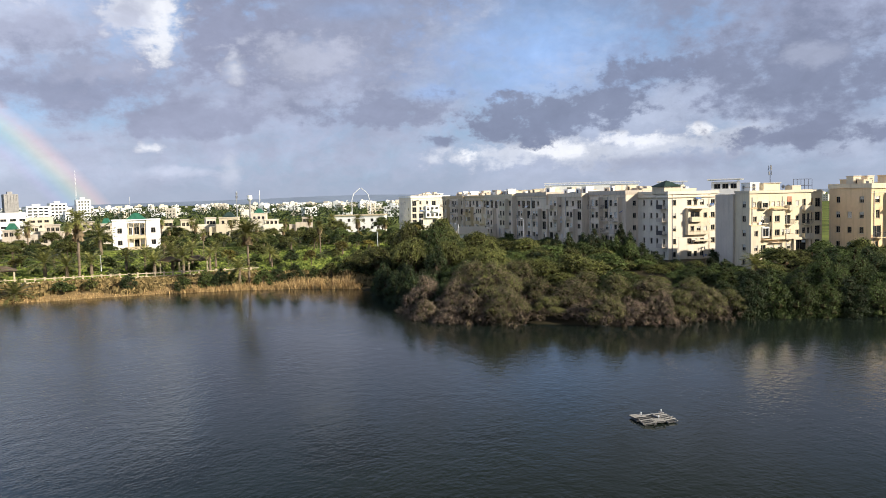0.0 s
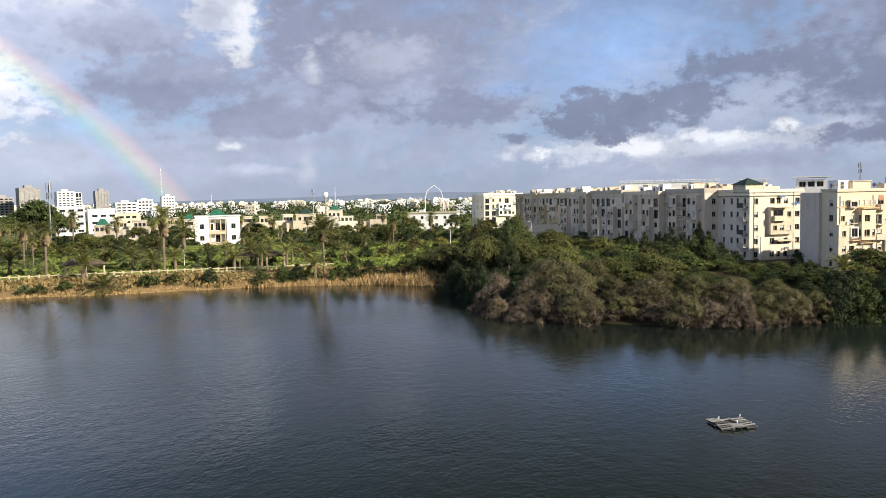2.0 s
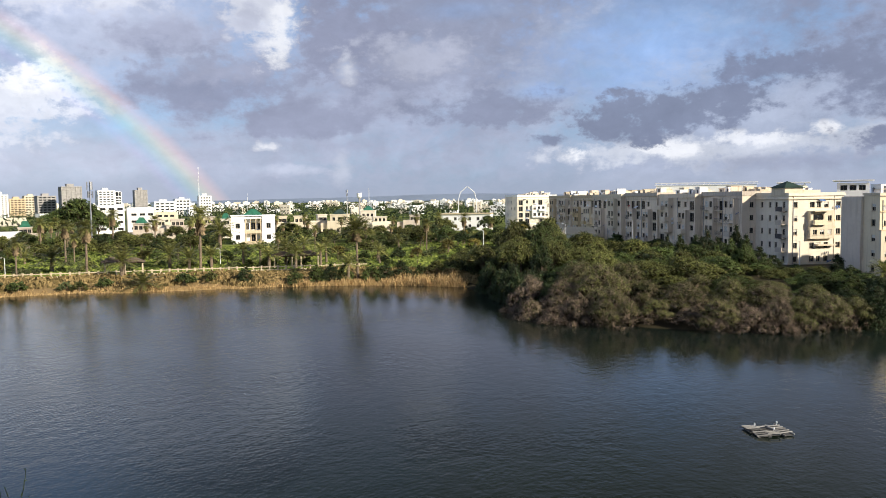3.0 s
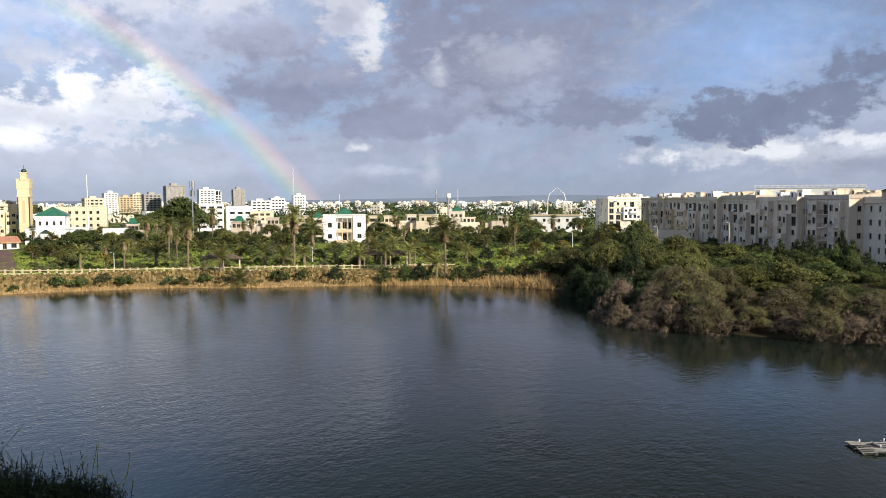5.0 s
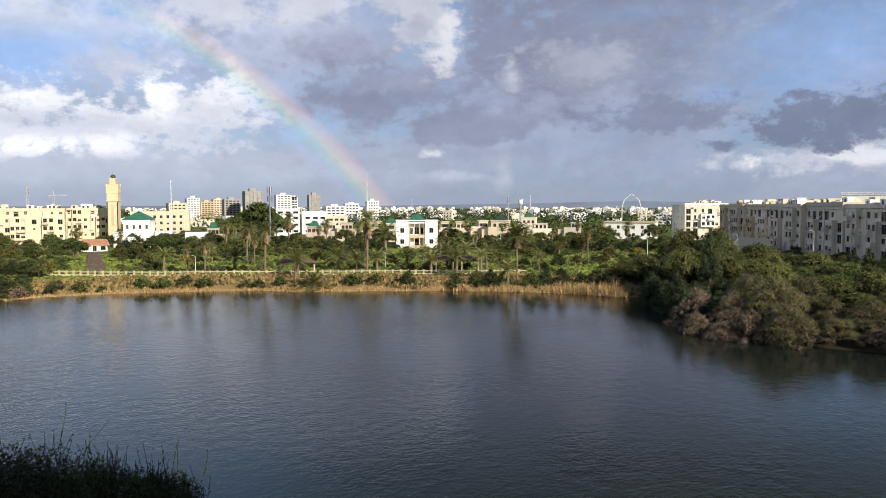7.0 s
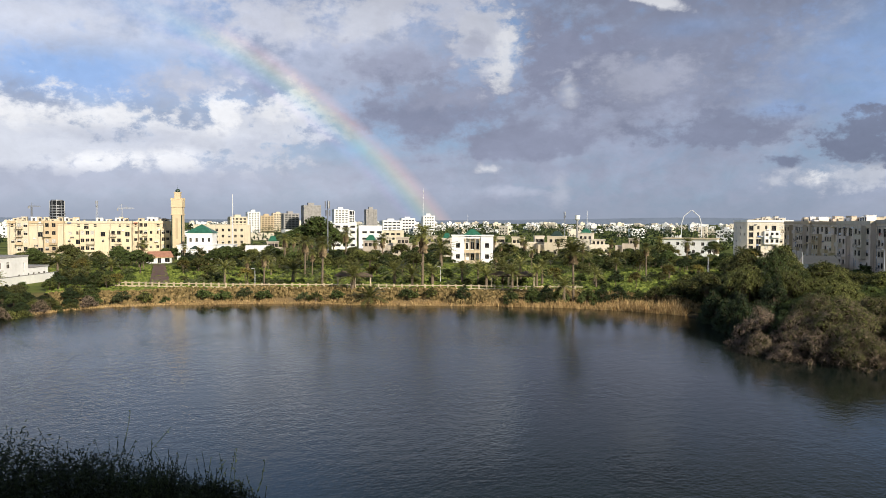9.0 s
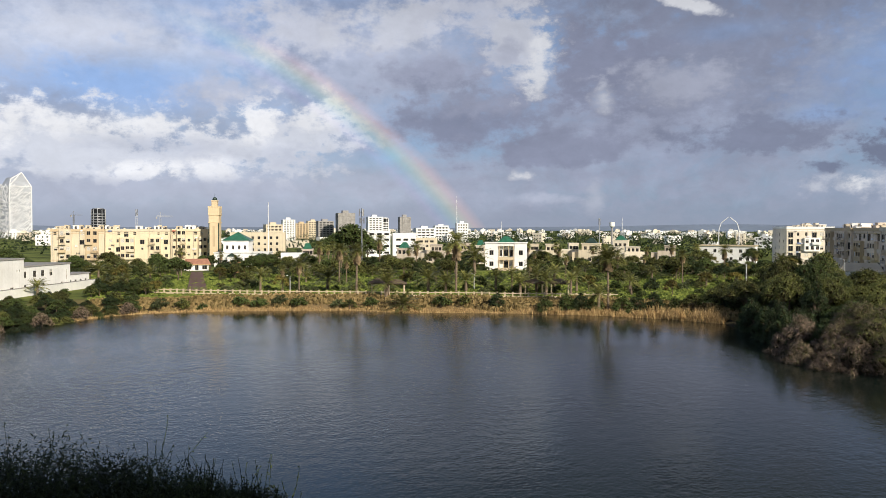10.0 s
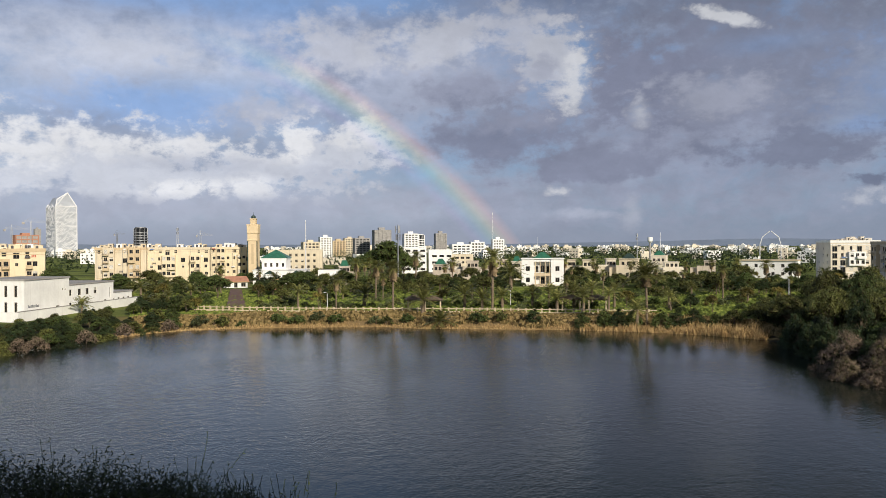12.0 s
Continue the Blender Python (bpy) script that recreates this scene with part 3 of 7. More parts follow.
def window_mesh(kind, w, h):
    """Shared meshes of a window: the frame with its mullion and sill, and the pane or shutter; base at z 0, facing -y."""
    key = (kind, round(w, 2), round(h, 2))
    if key not in SHARED:
        f = 0.07
        fr = bmesh.new()
        xs, zs = (-w / 2, -w / 2 + f, -f / 2, f / 2, w / 2 - f, w / 2), (0, f, h - f, h)
        vs = [[fr.verts.new((x, 0.04, z)) for z in zs] for x in xs]
        faces = [fr.faces.new((vs[a][b], vs[a + 1][b], vs[a + 1][b + 1], vs[a][b + 1])) for a in range(5) for b in range(3) if not (a in (1, 3) and b == 1)]
        out = bmesh.ops.extrude_face_region(fr, geom=faces)
        for v in out["geom"]:
            if isinstance(v, bmesh.types.BMVert):
                v.co.y = -0.03
        SHARED[key] = mesh_of("window", fr, FRAME)
        SHARED[key + ("sill",)] = mesh_of("sill", boxes((-w / 2 - 0.1, w / 2 + 0.1, -0.32, -0.03, -0.1, -0.01)), STONE_PALE)
        SHARED[key + ("pane",)] = mesh_of("pane", boxes((-w / 2 + f, w / 2 - f, 0.0, 0.02, f, h - f)), GLASS_DARK)
        s = bmesh.new()
        low = 0.0 if kind == "closed" else h * 0.55
        k = int((h - low) / 0.16)
        for j in range(k):
            z = low + (h - low) * j / k
            box(s, -w / 2, w / 2, -0.07, -0.035, z, z + (h - low) / k * 0.86)
        SHARED[key + ("shutter",)] = mesh_of("shutter", s, SHUTTER)
    return key


def put_window(parent, m, w, h, kind):
    key = window_mesh(kind, w, h)
    win = place("window", SHARED[key], parent, m)
    place("pane", SHARED[key + ("pane",)], win)
    if SILLS:
        place("sill", SHARED[key + ("sill",)], win)
    if kind != "open":
        place("shutter", SHARED[key + ("shutter",)], win)
    return win


def wall_panel(bm, o, u, n, w, h, holes, depth=0.28):
    """A wall face from o along u, w wide and h high, with reveals round its openings."""
    o, u, n = Vector(o), Vector(u), Vector(n)
    up = Vector((0, 0, 1))
    xs = sorted({0.0, w, *[c for a in holes for c in (a[0], a[1])]})
    zs = sorted({0.0, h, *[c for a in holes for c in (a[2], a[3])]})

    def quad(*pts):
        bm.faces.new([bm.verts.new(p) for p in pts])
    for x0, x1 in zip(xs, xs[1:]):
        for z0, z1 in zip(zs, zs[1:]):
            cx, cz = (x0 + x1) / 2, (z0 + z1) / 2
            if any(a[0] < cx < a[1] and a[2] < cz < a[3] for a in holes):
                continue
            quad(o + u * x0 + up * z0, o + u * x1 + up * z0, o + u * x1 + up * z1, o + u * x0 + up * z1)
    for a in holes:
        c = [o + u * a[0] + up * a[2], o + u * a[1] + up * a[2], o + u * a[1] + up * a[3], o + u * a[0] + up * a[3]]
        for k in range(4):
            p, q = c[k], c[(k + 1) % 4]
            quad(p, q, q - n * depth, p - n * depth)
        quad(*[p - n * depth for p in c])


FACES = {"front": ((1, 0, 0), (0, -1, 0), 0), "right": ((0, 1, 0), (1, 0, 0), 90), "left": ((0, -1, 0), (-1, 0, 0), -90), "back": ((-1, 0, 0), (0, 1, 0), 180)}


def volume(parent, x0, x1, y0, y1, z0, z1, mat, windows, name="wall", label=""):
    """A block of a building with windows in its faces: rows of (face, centre along it, sill height, width, height, kind)."""
    bm = bmesh.new()
    starts = {"front": (x0, y0, z0), "right": (x1, y0, z0), "left": (x0, y1, z0), "back": (x1, y1, z0)}
    for face, (u, n, turn) in FACES.items():
        w = x1 - x0 if face in ("front", "back") else y1 - y0
        mine = [a for a in windows if a[0] == face and a[3] / 2 < a[1] < w - a[3] / 2]
        wall_panel(bm, starts[face], u, n, w, z1 - z0, [(a[1] - a[3] / 2, a[1] + a[3] / 2, a[2] - z0, a[2] - z0 + a[4]) for a in mine])
        for a in mine:
            p = Vector(starts[face]) + Vector(u) * a[1] - Vector(n) * 0.2
            put_window(parent, pose(p.x, p.y, a[2], 0, 0, turn), a[3], a[4], a[5])
    bm.faces.new([bm.verts.new(c) for c in ((x0, y0, z1), (x1, y0, z1), (x1, y1, z1), (x0, y1, z1))])
    return part(name, bm, mat, parent, label)


def parapet(parent, x0, x1, y0, y1, z, mat, h=0.9, out=0.18):
    """A cornice band with a low wall round the roof."""
    t = 0.22
    bm = boxes((x0 - out, x1 + out, y0 - out, y0 + t, z, z + h), (x0 - out, x1 + out, y1 - t, y1 + out, z, z + h),
               (x0 - out, x0 + t, y0 + t, y1 - t, z, z + h), (x1 - t, x1 + out, y0 + t, y1 - t, z, z + h),
               (x0 - out - 0.12, x1 + out + 0.12, y0 - out - 0.12, y0 - out, z - 0.12, z + 0.12))
    return part("parapet", bm, mat, parent)


def balcony(parent, x0, x1, y, z, mat, rails=False, out=1.1):
    """A slab with a solid front or with bars."""
    if rails:
        b = part("balcony", boxes((x0, x1, y - out, y, z - 0.15, z)), mat, parent)
        bm = boxes((x0, x1, y - out, y - out + 0.05, z + 0.95, z + 1.0))
        k = int((x1 - x0) / 0.3)
        for i in range(k + 1):
            x = x0 + (x1 - x0) * i / k
            box(bm, x - 0.02, x + 0.02, y - out, y - out + 0.04, z, z + 0.95)
        part("railing", bm, DARK_METAL, b)
    else:
        bm = boxes((x0, x1, y - out, y, z - 0.15, z), (x0, x1, y - out, y - out + 0.12, z, z + 1.0), (x0, x0 + 0.12, y - out + 0.12, y, z, z + 1.0), (x1 - 0.12, x1, y - out + 0.12, y, z, z + 1.0))
        part("balcony", bm, mat, parent)


def kinds(r):
    return r.choices(("open", "closed", "half"), (0.66, 0.14, 0.20))[0]


def rooftop(parent, x0, x1, y0, y1, z, mat, r, n=3):
    """Stair heads and low roof rooms."""
    for _ in range(n):
        w, d, h = r.uniform(0.8, 3.6), r.uniform(1.2, 3.5), r.uniform(0.9, 2.5)
        x, y = r.uniform(x0 + 0.5, max(x0 + 0.6, x1 - w - 0.5)), r.uniform(y0 + 1, max(y0 + 1.1, y1 - d - 0.5))
        rm = part("roof_room", boxes((x, x + w, y, y + d, z, z + h), (x - 0.1, x + w + 0.1, y - 0.1, y + d + 0.1, z + h, z + h + 0.15)), r.choice((mat, WALL_WHITE, WALL_CREAM)), parent)
        bmd = boxes((x + 0.6, x + 1.4, y - 0.02, y + 0.0, z + 0.1, z + min(h - 0.2, 1.9)))
        part("door", bmd, DARK_METAL, rm)


STOREY, GROUND = 3.0, 1.5
CLOTHS = [material("washing", c, 0.9, 0, 0.1, 2.0) for c in ((0.7, 0.7, 0.72), (0.45, 0.12, 0.09), (0.12, 0.2, 0.4), (0.55, 0.42, 0.2), (0.08, 0.08, 0.09))]


def dwellers(parent, length, storeys, r, front=0.0, n=10):
    """Signs of life on a front: air conditioners, awnings, washing lines, drain pipes."""
    for _ in range(n):
        x, z = r.uniform(0.6, length - 1.6), r.randrange(0, storeys) * STOREY + r.choice((0.45, 2.3))
        k = r.random()
        if k < 0.4:
            part("air_conditioner", boxes((x, x + 0.8, front - 0.36, front - 0.004, z, z + 0.55), bevel=0.03), WHITE_METAL, parent)
        elif k < 0.7:
            bm = bmesh.new()
            v = [bm.verts.new(c) for c in ((x, front - 0.004, z + 0.45), (x + 1.5, front - 0.004, z + 0.45), (x + 1.5, front - 0.8, z), (x, front - 0.8, z))]
            bm.faces.new(v)
            bmesh.ops.extrude_face_region(bm, geom=list(bm.faces))
            for w in v:
                w.co.z += 0.04
            part("awning", bm, r.choice(CLOTHS), parent)
        else:
            bm = boxes((x, x + 1.4, front - 0.5, front - 0.47, z + 0.75, z + 0.78))
            for j in range(3):
                box(bm, x + 0.1 + 0.45 * j, x + 0.4 + 0.45 * j, front - 0.5, front - 0.48, z + 0.75 - r.uniform(0.3, 0.75), z + 0.75)
            part("washing_line", bm, r.choice(CLOTHS), parent)
    for k in range(max(1, int(length / 8))):
        pipe = bmesh.new()
        x = length * (k + 0.08)/ max(1, int(length / 8))
        rod(pipe, (x, front - 0.09, 0.1), (x, front - 0.09, storeys * STOREY + 0.2), 0.06)
        part("drain_pipe", pipe, GREY_METAL, parent)


def apartment_block(name, m, length, depth, mats, seed, label, storeys=5, bays=2, ends=("left", "right"), group="apartment row", h_extra=0.0, win=1.0, blank=0.06):
    """A block of flats: its front faces local -y; projecting bays, balconies, windows, roof rooms."""
    r = random.Random(seed)
    b = thing(name, m, label, "apartment building", group)
    main, trim = mats
    H = storeys * STOREY + 0.3 + h_extra
    wins = []
    pitch = length / max(2, round(length / 3.1))
    cols = [pitch * (i + 0.5) for i in range(round(length / pitch))]
    bay_w = length / bays
    proud = []
    for i in range(bays):
        lo = i * bay_w + bay_w * r.uniform(0.28, 0.36)
        hi = i * bay_w + bay_w * r.uniform(0.68, 0.84)
        proud.append((lo, hi, r.choice((1, 1, 2)), r.choice((storeys - 1, storeys, storeys - 1))))
    for s in range(storeys):
        z = 0.9 + s * STOREY
        for c in cols:
            if any(p[0] - 0.7 < c < p[1] + 0.7 and p[2] <= s < p[3] for p in proud) or r.random() < blank:
                continue
            if r.random() < 0.34 * win and s > 0:
                wins.append(("front", c, z - 0.75, 2.1 * win, 2.3 * win, "open"))        # loggia: a dark pane in place of its shaded recess
                continue
            wins.append(("front", c + r.uniform(-0.25, 0.25), z, r.choice((1.0, 1.3, 1.5)) * win, r.choice((1.3, 1.5, 1.6)) * win, kinds(r)))
        for face in ends:
            for c in (depth * 0.22, depth * 0.5, depth * 0.78):
                if r.random() < 0.85:
                    wins.append((face, c, z, 1.0, 1.25, kinds(r)))
    volume(b, 0, length, 0, depth, 0, H, main, wins)
    for lo, hi, s0, s1 in proud:
        z0, z1 = s0 * STOREY + 0.1, s1 * STOREY + 0.15
        w = hi - lo
        pw = []
        n = max(2, round(w / 2.0))
        for s in range(s0, s1):
            for k in range(n):
                pw.append(("front", w * (k + 0.5) / n, 0.9 + s * STOREY, 1.3, 1.5, kinds(r)))
        volume(b, lo, hi, -1.3, -0.004, z0, z1, r.choice((main, trim, main)), pw, "bay")
        for s in range(s0, s1):
            if r.random() < 0.75:
                k = r.choice((0, 1))
                balcony(b, lo + w * 0.45 * k, lo + w * (0.55 + 0.45 * k), -1.304, s * STOREY + 0.25, trim, r.random() < 0.3)
    for s in range(1, storeys):
        if r.random() < 0.8:
            c = r.choice(cols)
            if not any(p[0] - 1.6 < c < p[1] + 1.6 for p in proud):
                balcony(b, c - 1.3, c + 1.3, -0.004, s * STOREY + 0.2, main, r.random() < 0.6)
    part("string_course", boxes((-0.12, length + 0.12, -0.12, -0.004, H - 1.0, H - 0.82), (-0.1, length + 0.1, -0.1, -0.004, 3.0, 3.16)), trim, b)
    parapet(b, 0, length, 0, depth, H, trim)
    dwellers(b, length, storeys, r, 0.0, int(length * 0.5) if SILLS else 4)
    rooftop(b, 0, length, 0, depth, H, main, r, 6 + int(length / 2.2))
    return b


def satellite_dish(m):
    """A roof dish on a post."""
    t = thing("satellite_dish", m, "grey satellite dish on a short roof post", "satellite dish", "roof dishes")
    bm = bmesh.new()
    rod(bm, (0, 0, 0), (0, 0, 1.1), 0.05)
    part("post", bm, GREY_METAL, t)
    bm = bmesh.new()
    rings = []
    for k in range(4):
        rr = 0.42 * k / 3
        rings.append([bm.verts.new((rr * math.cos(a), -0.12 - 0.18 * (rr / 0.42) ** 2 + 0.2, 1.2 + rr * math.sin(a))) for a in [j * math.tau / 10 for j in range(10)]])
    for k in range(3):
        for j in range(10):
            bm.faces.new((rings[k][j], rings[k][(j + 1) % 10], rings[k + 1][(j + 1) % 10], rings[k + 1][j]))
    part("dish", bm, GREY_METAL, t)
    return t


ROW_TURN = -69.08                       # the row's long fronts look over the lake: local -y points west


def row_pose(x, y):
    return pose(x, y, GROUND, 0, 0, ROW_TURN)


# corner block: short end to the sun, long side to the lake
def corner_block():
    b = thing("corner_apartment_building", pose(51.8, 178.6, GROUND, 0, 0, 20.92), "cream five-storey block of flats, sunlit end with a loggia bay", "apartment building", "apartment row")
    r = random.Random(3)
    wins = []
    for s in range(5):
        z = 0.9 + s * STOREY
        for c, w in ((1.7, 1.1), (6.0, 1.2), (7.7, 1.0), (9.6, 1.1), (12.7, 1.2)):
            if s in (2, 3) and 4 < c < 11:
                continue
            wins.append(("front", c, z, w, 1.25, kinds(r)))
        for c in (1.6, 4.2, 6.4, 9.3):
            wins.append(("left", 11.7 - c, z, 0.85, 1.3, "open"))
    H = 15.6
    volume(b, 0, 14.1, 0, 11.7, 0, H, WALL_PALE, wins)
    bay = [("front", 1.2, 6.9, 1.0, 1.1, "open"), ("front", 3.0, 6.9, 1.1, 1.1, "half"), ("front", 4.9, 6.9, 1.0, 1.1, "closed"), ("front", 4.9, 9.9, 1.0, 1.2, "open"), ("front", 2.0, 9.9, 2.6, 1.5, "open")]
    volume(b, 4.8, 10.8, -1.0, -0.004, 6.0, 12.2, WALL_CREAM, bay, "bay")
    balcony(b, 5.2, 8.4, -1.004, 9.2, WALL_YELLOW, False, 0.9)
    part("canopy", boxes((5.0, 9.0, -2.1, -1.004, 12.0, 12.15), (6.6, 11.4, -1.2, -0.004, 4.4, 4.75), bevel=0.02), WALL_CREAM, b)
    for s in (1, 2, 3, 4):
        bm = boxes((-1.2, -0.004, 0.6, 2.9, s * STOREY + 0.1, s * STOREY + 0.25), (-1.2, -1.1, 0.6, 2.9, s * STOREY + 0.25, s * STOREY + 1.15))
        part("balcony", bm, WALL_BEIGE if s % 2 else DARK_METAL, b)
    for x in (1.15, 11.6):
        pipe = bmesh.new()
        rod(pipe, (x, -0.08, 0.1), (x, -0.08, H), 0.06)
        part("drain_pipe", pipe, WALL_BEIGE, b)
    part("cornice", boxes((-0.35, 14.45, -0.35, -0.004, 14.7, 14.95), (-0.35, -0.004, -0.004, 11.9, 14.7, 14.95), bevel=0.03), WALL_CREAM, b)
    parapet(b, 0, 14.1, 0, 11.7, H, WALL_PALE, 0.6)
    part("roof_room", boxes((-0.3, 4.3, 1.0, 5.6, H, H + 1.7)), WALL_CREAM, b)
    part("roof_room", boxes((5.2, 9.6, 2.0, 6.0, H, H + 1.2)), WALL_YELLOW, b)
    part("roof", pyramid(bmesh.new(), -0.7, 4.7, 0.6, 6.0, H + 1.7, H + 3.2), DARK_TILE, b, "dark green tiled hip roof")
    dwellers(b, 14.1, 5, r, 0.0, 7)
    rooftop(b, 5, 14, 5, 11, H, WALL_PALE, r, 4)


corner_block()


def grey_gable_block():
    b = thing("stepped_apartment_building", pose(60.8, 153.9, GROUND, 0, 0, 20.92) @ Matrix.Scale(0.962, 4), "yellow-cream five-storey flats with bays, grey cement gable", "apartment building", "apartment row")
    r = random.Random(5)
    H = 16.1

    def sill(s):
        return 1.1 + s * STOREY
    # loggias and the porch are dark panes standing in for shaded recesses
    wins = [("front", 1.2, sill(4) + 0.1, 0.95, 0.95, "closed"), ("front", 12.8, sill(4) + 0.1, 1.0, 1.1, "closed"), ("front", 10.6, sill(4) - 0.3, 1.4, 1.7, "open"), ("front", 14.65, sill(4) - 0.5, 0.95, 2.0, "open")]
    wins += [("front", x, sill(4) + 0.1, 0.95, 1.05, "closed") for x in (4.95, 6.25, 7.6, 8.8)]
    wins += [("front", 1.45, sill(3), 0.95, 1.1, "open"), ("front", 3.55, sill(3) - 0.7, 1.0, 1.9, "half"), ("front", 10.2, sill(3) - 0.7, 1.5, 1.9, "open")]
    for s in (2, 3):
        wins += [("front", 12.8, sill(s), 0.95, 1.0, "open"), ("front", 14.65, sill(s) - 0.7, 0.95, 2.1, "open"), ("front", 15.85, sill(s) - 0.7, 0.75, 2.1, "open")]
    wins += [("front", 10.2, sill(2) - 0.7, 1.5, 1.9, "half"), ("front", 5.9, sill(1), 1.1, 1.0, "closed"), ("front", 8.0, sill(1), 0.95, 1.0, "half"), ("front", 10.5, sill(1), 1.0, 1.1, "half"), ("front", 3.6, sill(1), 1.4, 1.1, "open"), ("front", 3.7, 0.2, 1.4, 2.0, "closed"), ("front", 13.7, 0.1, 3.3, 5.9, "open")]
    wins += [("left", 2.6, sill(s), 1.0, 1.3, "half" if s % 3 else "open") for s in range(5)]
    volume(b, 0, 16.6, 0, 4.2, 0, H, WALL_YELLOW, wins)
    # gable of bare cement behind the side windows
    volume(b, -0.6, 1.2, 4.204, 9.6, 0, H - 0.2, WALL_GREY, [], "gable", "grey cement gable")
    part("gable_band", boxes((-0.66, -0.604, 5.1, 6.9, 12.6, 15.2), (-0.66, -0.604, 7.4, 9.2, 12.6, 15.2)), WALL_GREY, b)
    # the low projecting bay by the corner
    volume(b, -0.12, 2.45, -0.6, -0.004, 0, 9.3, WALL_CREAM, [("front", 1.35, sill(s), 0.95, 1.1, "half" if s == 1 else "open") for s in (0, 1, 2)], "bay")
    part("bay_coping", boxes((-0.2, 2.55, -0.7, -0.004, 9.304, 9.45)), WALL_AMBER_BOUNCE, b)
    # glazed window bays one above the other
    volume(b, 2.75, 4.55, -0.75, -0.004, 6.7, 9.0, WALL_WHITE, [("front", 0.9, 7.0, 1.5, 1.7, "open")], "bay")
    volume(b, 2.5, 4.35, -0.75, -0.004, 12.7, 14.4, WALL_PALE, [("front", 0.95, 13.0, 1.45, 1.0, "open"), ("left", 0.37, 13.0, 0.5, 1.0, "open")], "bay")
    balcony(b, 2.9, 4.4, -0.004, 9.75, WALL_CREAM, True, 0.7)
    # the wide bay with its canopy
    volume(b, 5.0, 8.4, -1.1, -0.004, 6.3, 12.5, WALL_YELLOW, [("front", 1.3, 10.0, 1.35, 1.3, "open"), ("front", 1.3, 7.1, 1.35, 1.3, "open"), ("front", 2.85, 7.1, 0.65, 1.3, "half"), ("left", 0.5, 10.0, 0.7, 1.3, "open"), ("left", 0.5, 7.1, 0.7, 1.3, "open")], "bay")
    part("canopy", boxes((4.8, 8.7, -1.6, -0.004, 12.55, 12.75), bevel=0.02), WALL_AMBER_BOUNCE, b)
    part("canopy", boxes((2.7, 4.7, -1.2, -0.004, 6.25, 6.4), bevel=0.02), WALL_AMBER_BOUNCE, b)
    part("canopy", boxes((5.2, 9.0, -0.8, -0.004, 5.6, 5.72), bevel=0.02), WALL_AMBER_BOUNCE, b)
    part("string_course", boxes((0, 9.4, -0.22, -0.004, 12.86, 13.02), (2.46, 16.6, -0.1, -0.004, 6.0, 6.14)), WALL_AMBER_BOUNCE, b)
    balcony(b, 8.75, 11.3, -0.004, 6.35, WALL_CREAM, False)
    balcony(b, 8.9, 11.3, -0.004, 9.35, WALL_CREAM, True)
    balcony(b, 9.6, 11.5, -0.004, 12.4, WALL_CREAM, False)
    for s in (2, 3, 4):
        balcony(b, 14.1, 16.5, -0.004, s * STOREY + 0.25, WALL_CREAM, s == 3, 0.9)
    part("loggia_panel", boxes((10.0, 11.2, -0.05, -0.002, 12.8 + 1.3, 15.2)), TERRACOTTA, b, "rust-red panel for the loggia recess")
    for x in (11.7, 15.7):
        part("column", boxes((x - 0.25, x + 0.25, -0.5, -0.004, 0, 6.0)), WALL_CREAM, b)
    part("porch_lintel", boxes((11.4, 16.0, -0.5, -0.004, 6.004, 6.5)), WALL_CREAM, b)
    for x in (8.55, 9.75):
        pipe = bmesh.new()
        rod(pipe, (x, -0.09, 0.1), (x, -0.09, 12.0), 0.06)
        part("drain_pipe", pipe, GREY_METAL, b)
    volume(b, 16.604, 21.4, 1.6, 4.4, 3.4, H, WALL_YELLOW, [("front", c, 0.8 + s * STOREY, 1.5, 1.9, "open") for s in (1, 2, 3, 4) for c in (1.3, 3.6)], "wing")
    part("column", boxes((17.0, 17.6, 1.7, 2.3, 0, 3.4)), WALL_YELLOW, b)
    part("porch_wall", boxes((16.61, 21.4, 4.0, 4.3, 0, 3.4)), TERRACOTTA, b)
    part("plinth", boxes((2.5, 11.3, -0.08, -0.004, 0, 1.2)), TERRACOTTA, b, "faded pink plinth")
    parapet(b, 0, 16.6, 0, 4.2, H, WALL_CREAM, 0.5)
    parapet(b, 16.8, 21.3, 1.6, 4.4, H, WALL_CREAM, 0.4, 0.05)
    part("roof_room", boxes((4.6, 9.0, 1.0, 3.6, H, H + 1.9), (4.4, 9.2, 0.8, 3.8, H + 1.9, H + 2.05)), WALL_YELLOW, b)
    part("roof_room", boxes((12.0, 14.4, 0.6, 2.6, H, H + 1.4)), WALL_CREAM, b)
    dwellers(b, 16, 5, r, 0.0, 8)
    rooftop(b, 0.5, 9, 0.3, 3.6, H, WALL_CREAM, r, 3)


grey_gable_block()
# shaded side wall coloured with the warm light off its lit neighbour
apartment_block("apartment_building", pose(83.85, 151.9, GROUND, 0, 0, 20.92) @ Matrix.Scale(1.012, 4), 26, 9.9, (WALL_AMBER_BOUNCE, WALL_YELLOW), 11, "cream five-storey block of flats with deep balconies", h_extra=0.5)
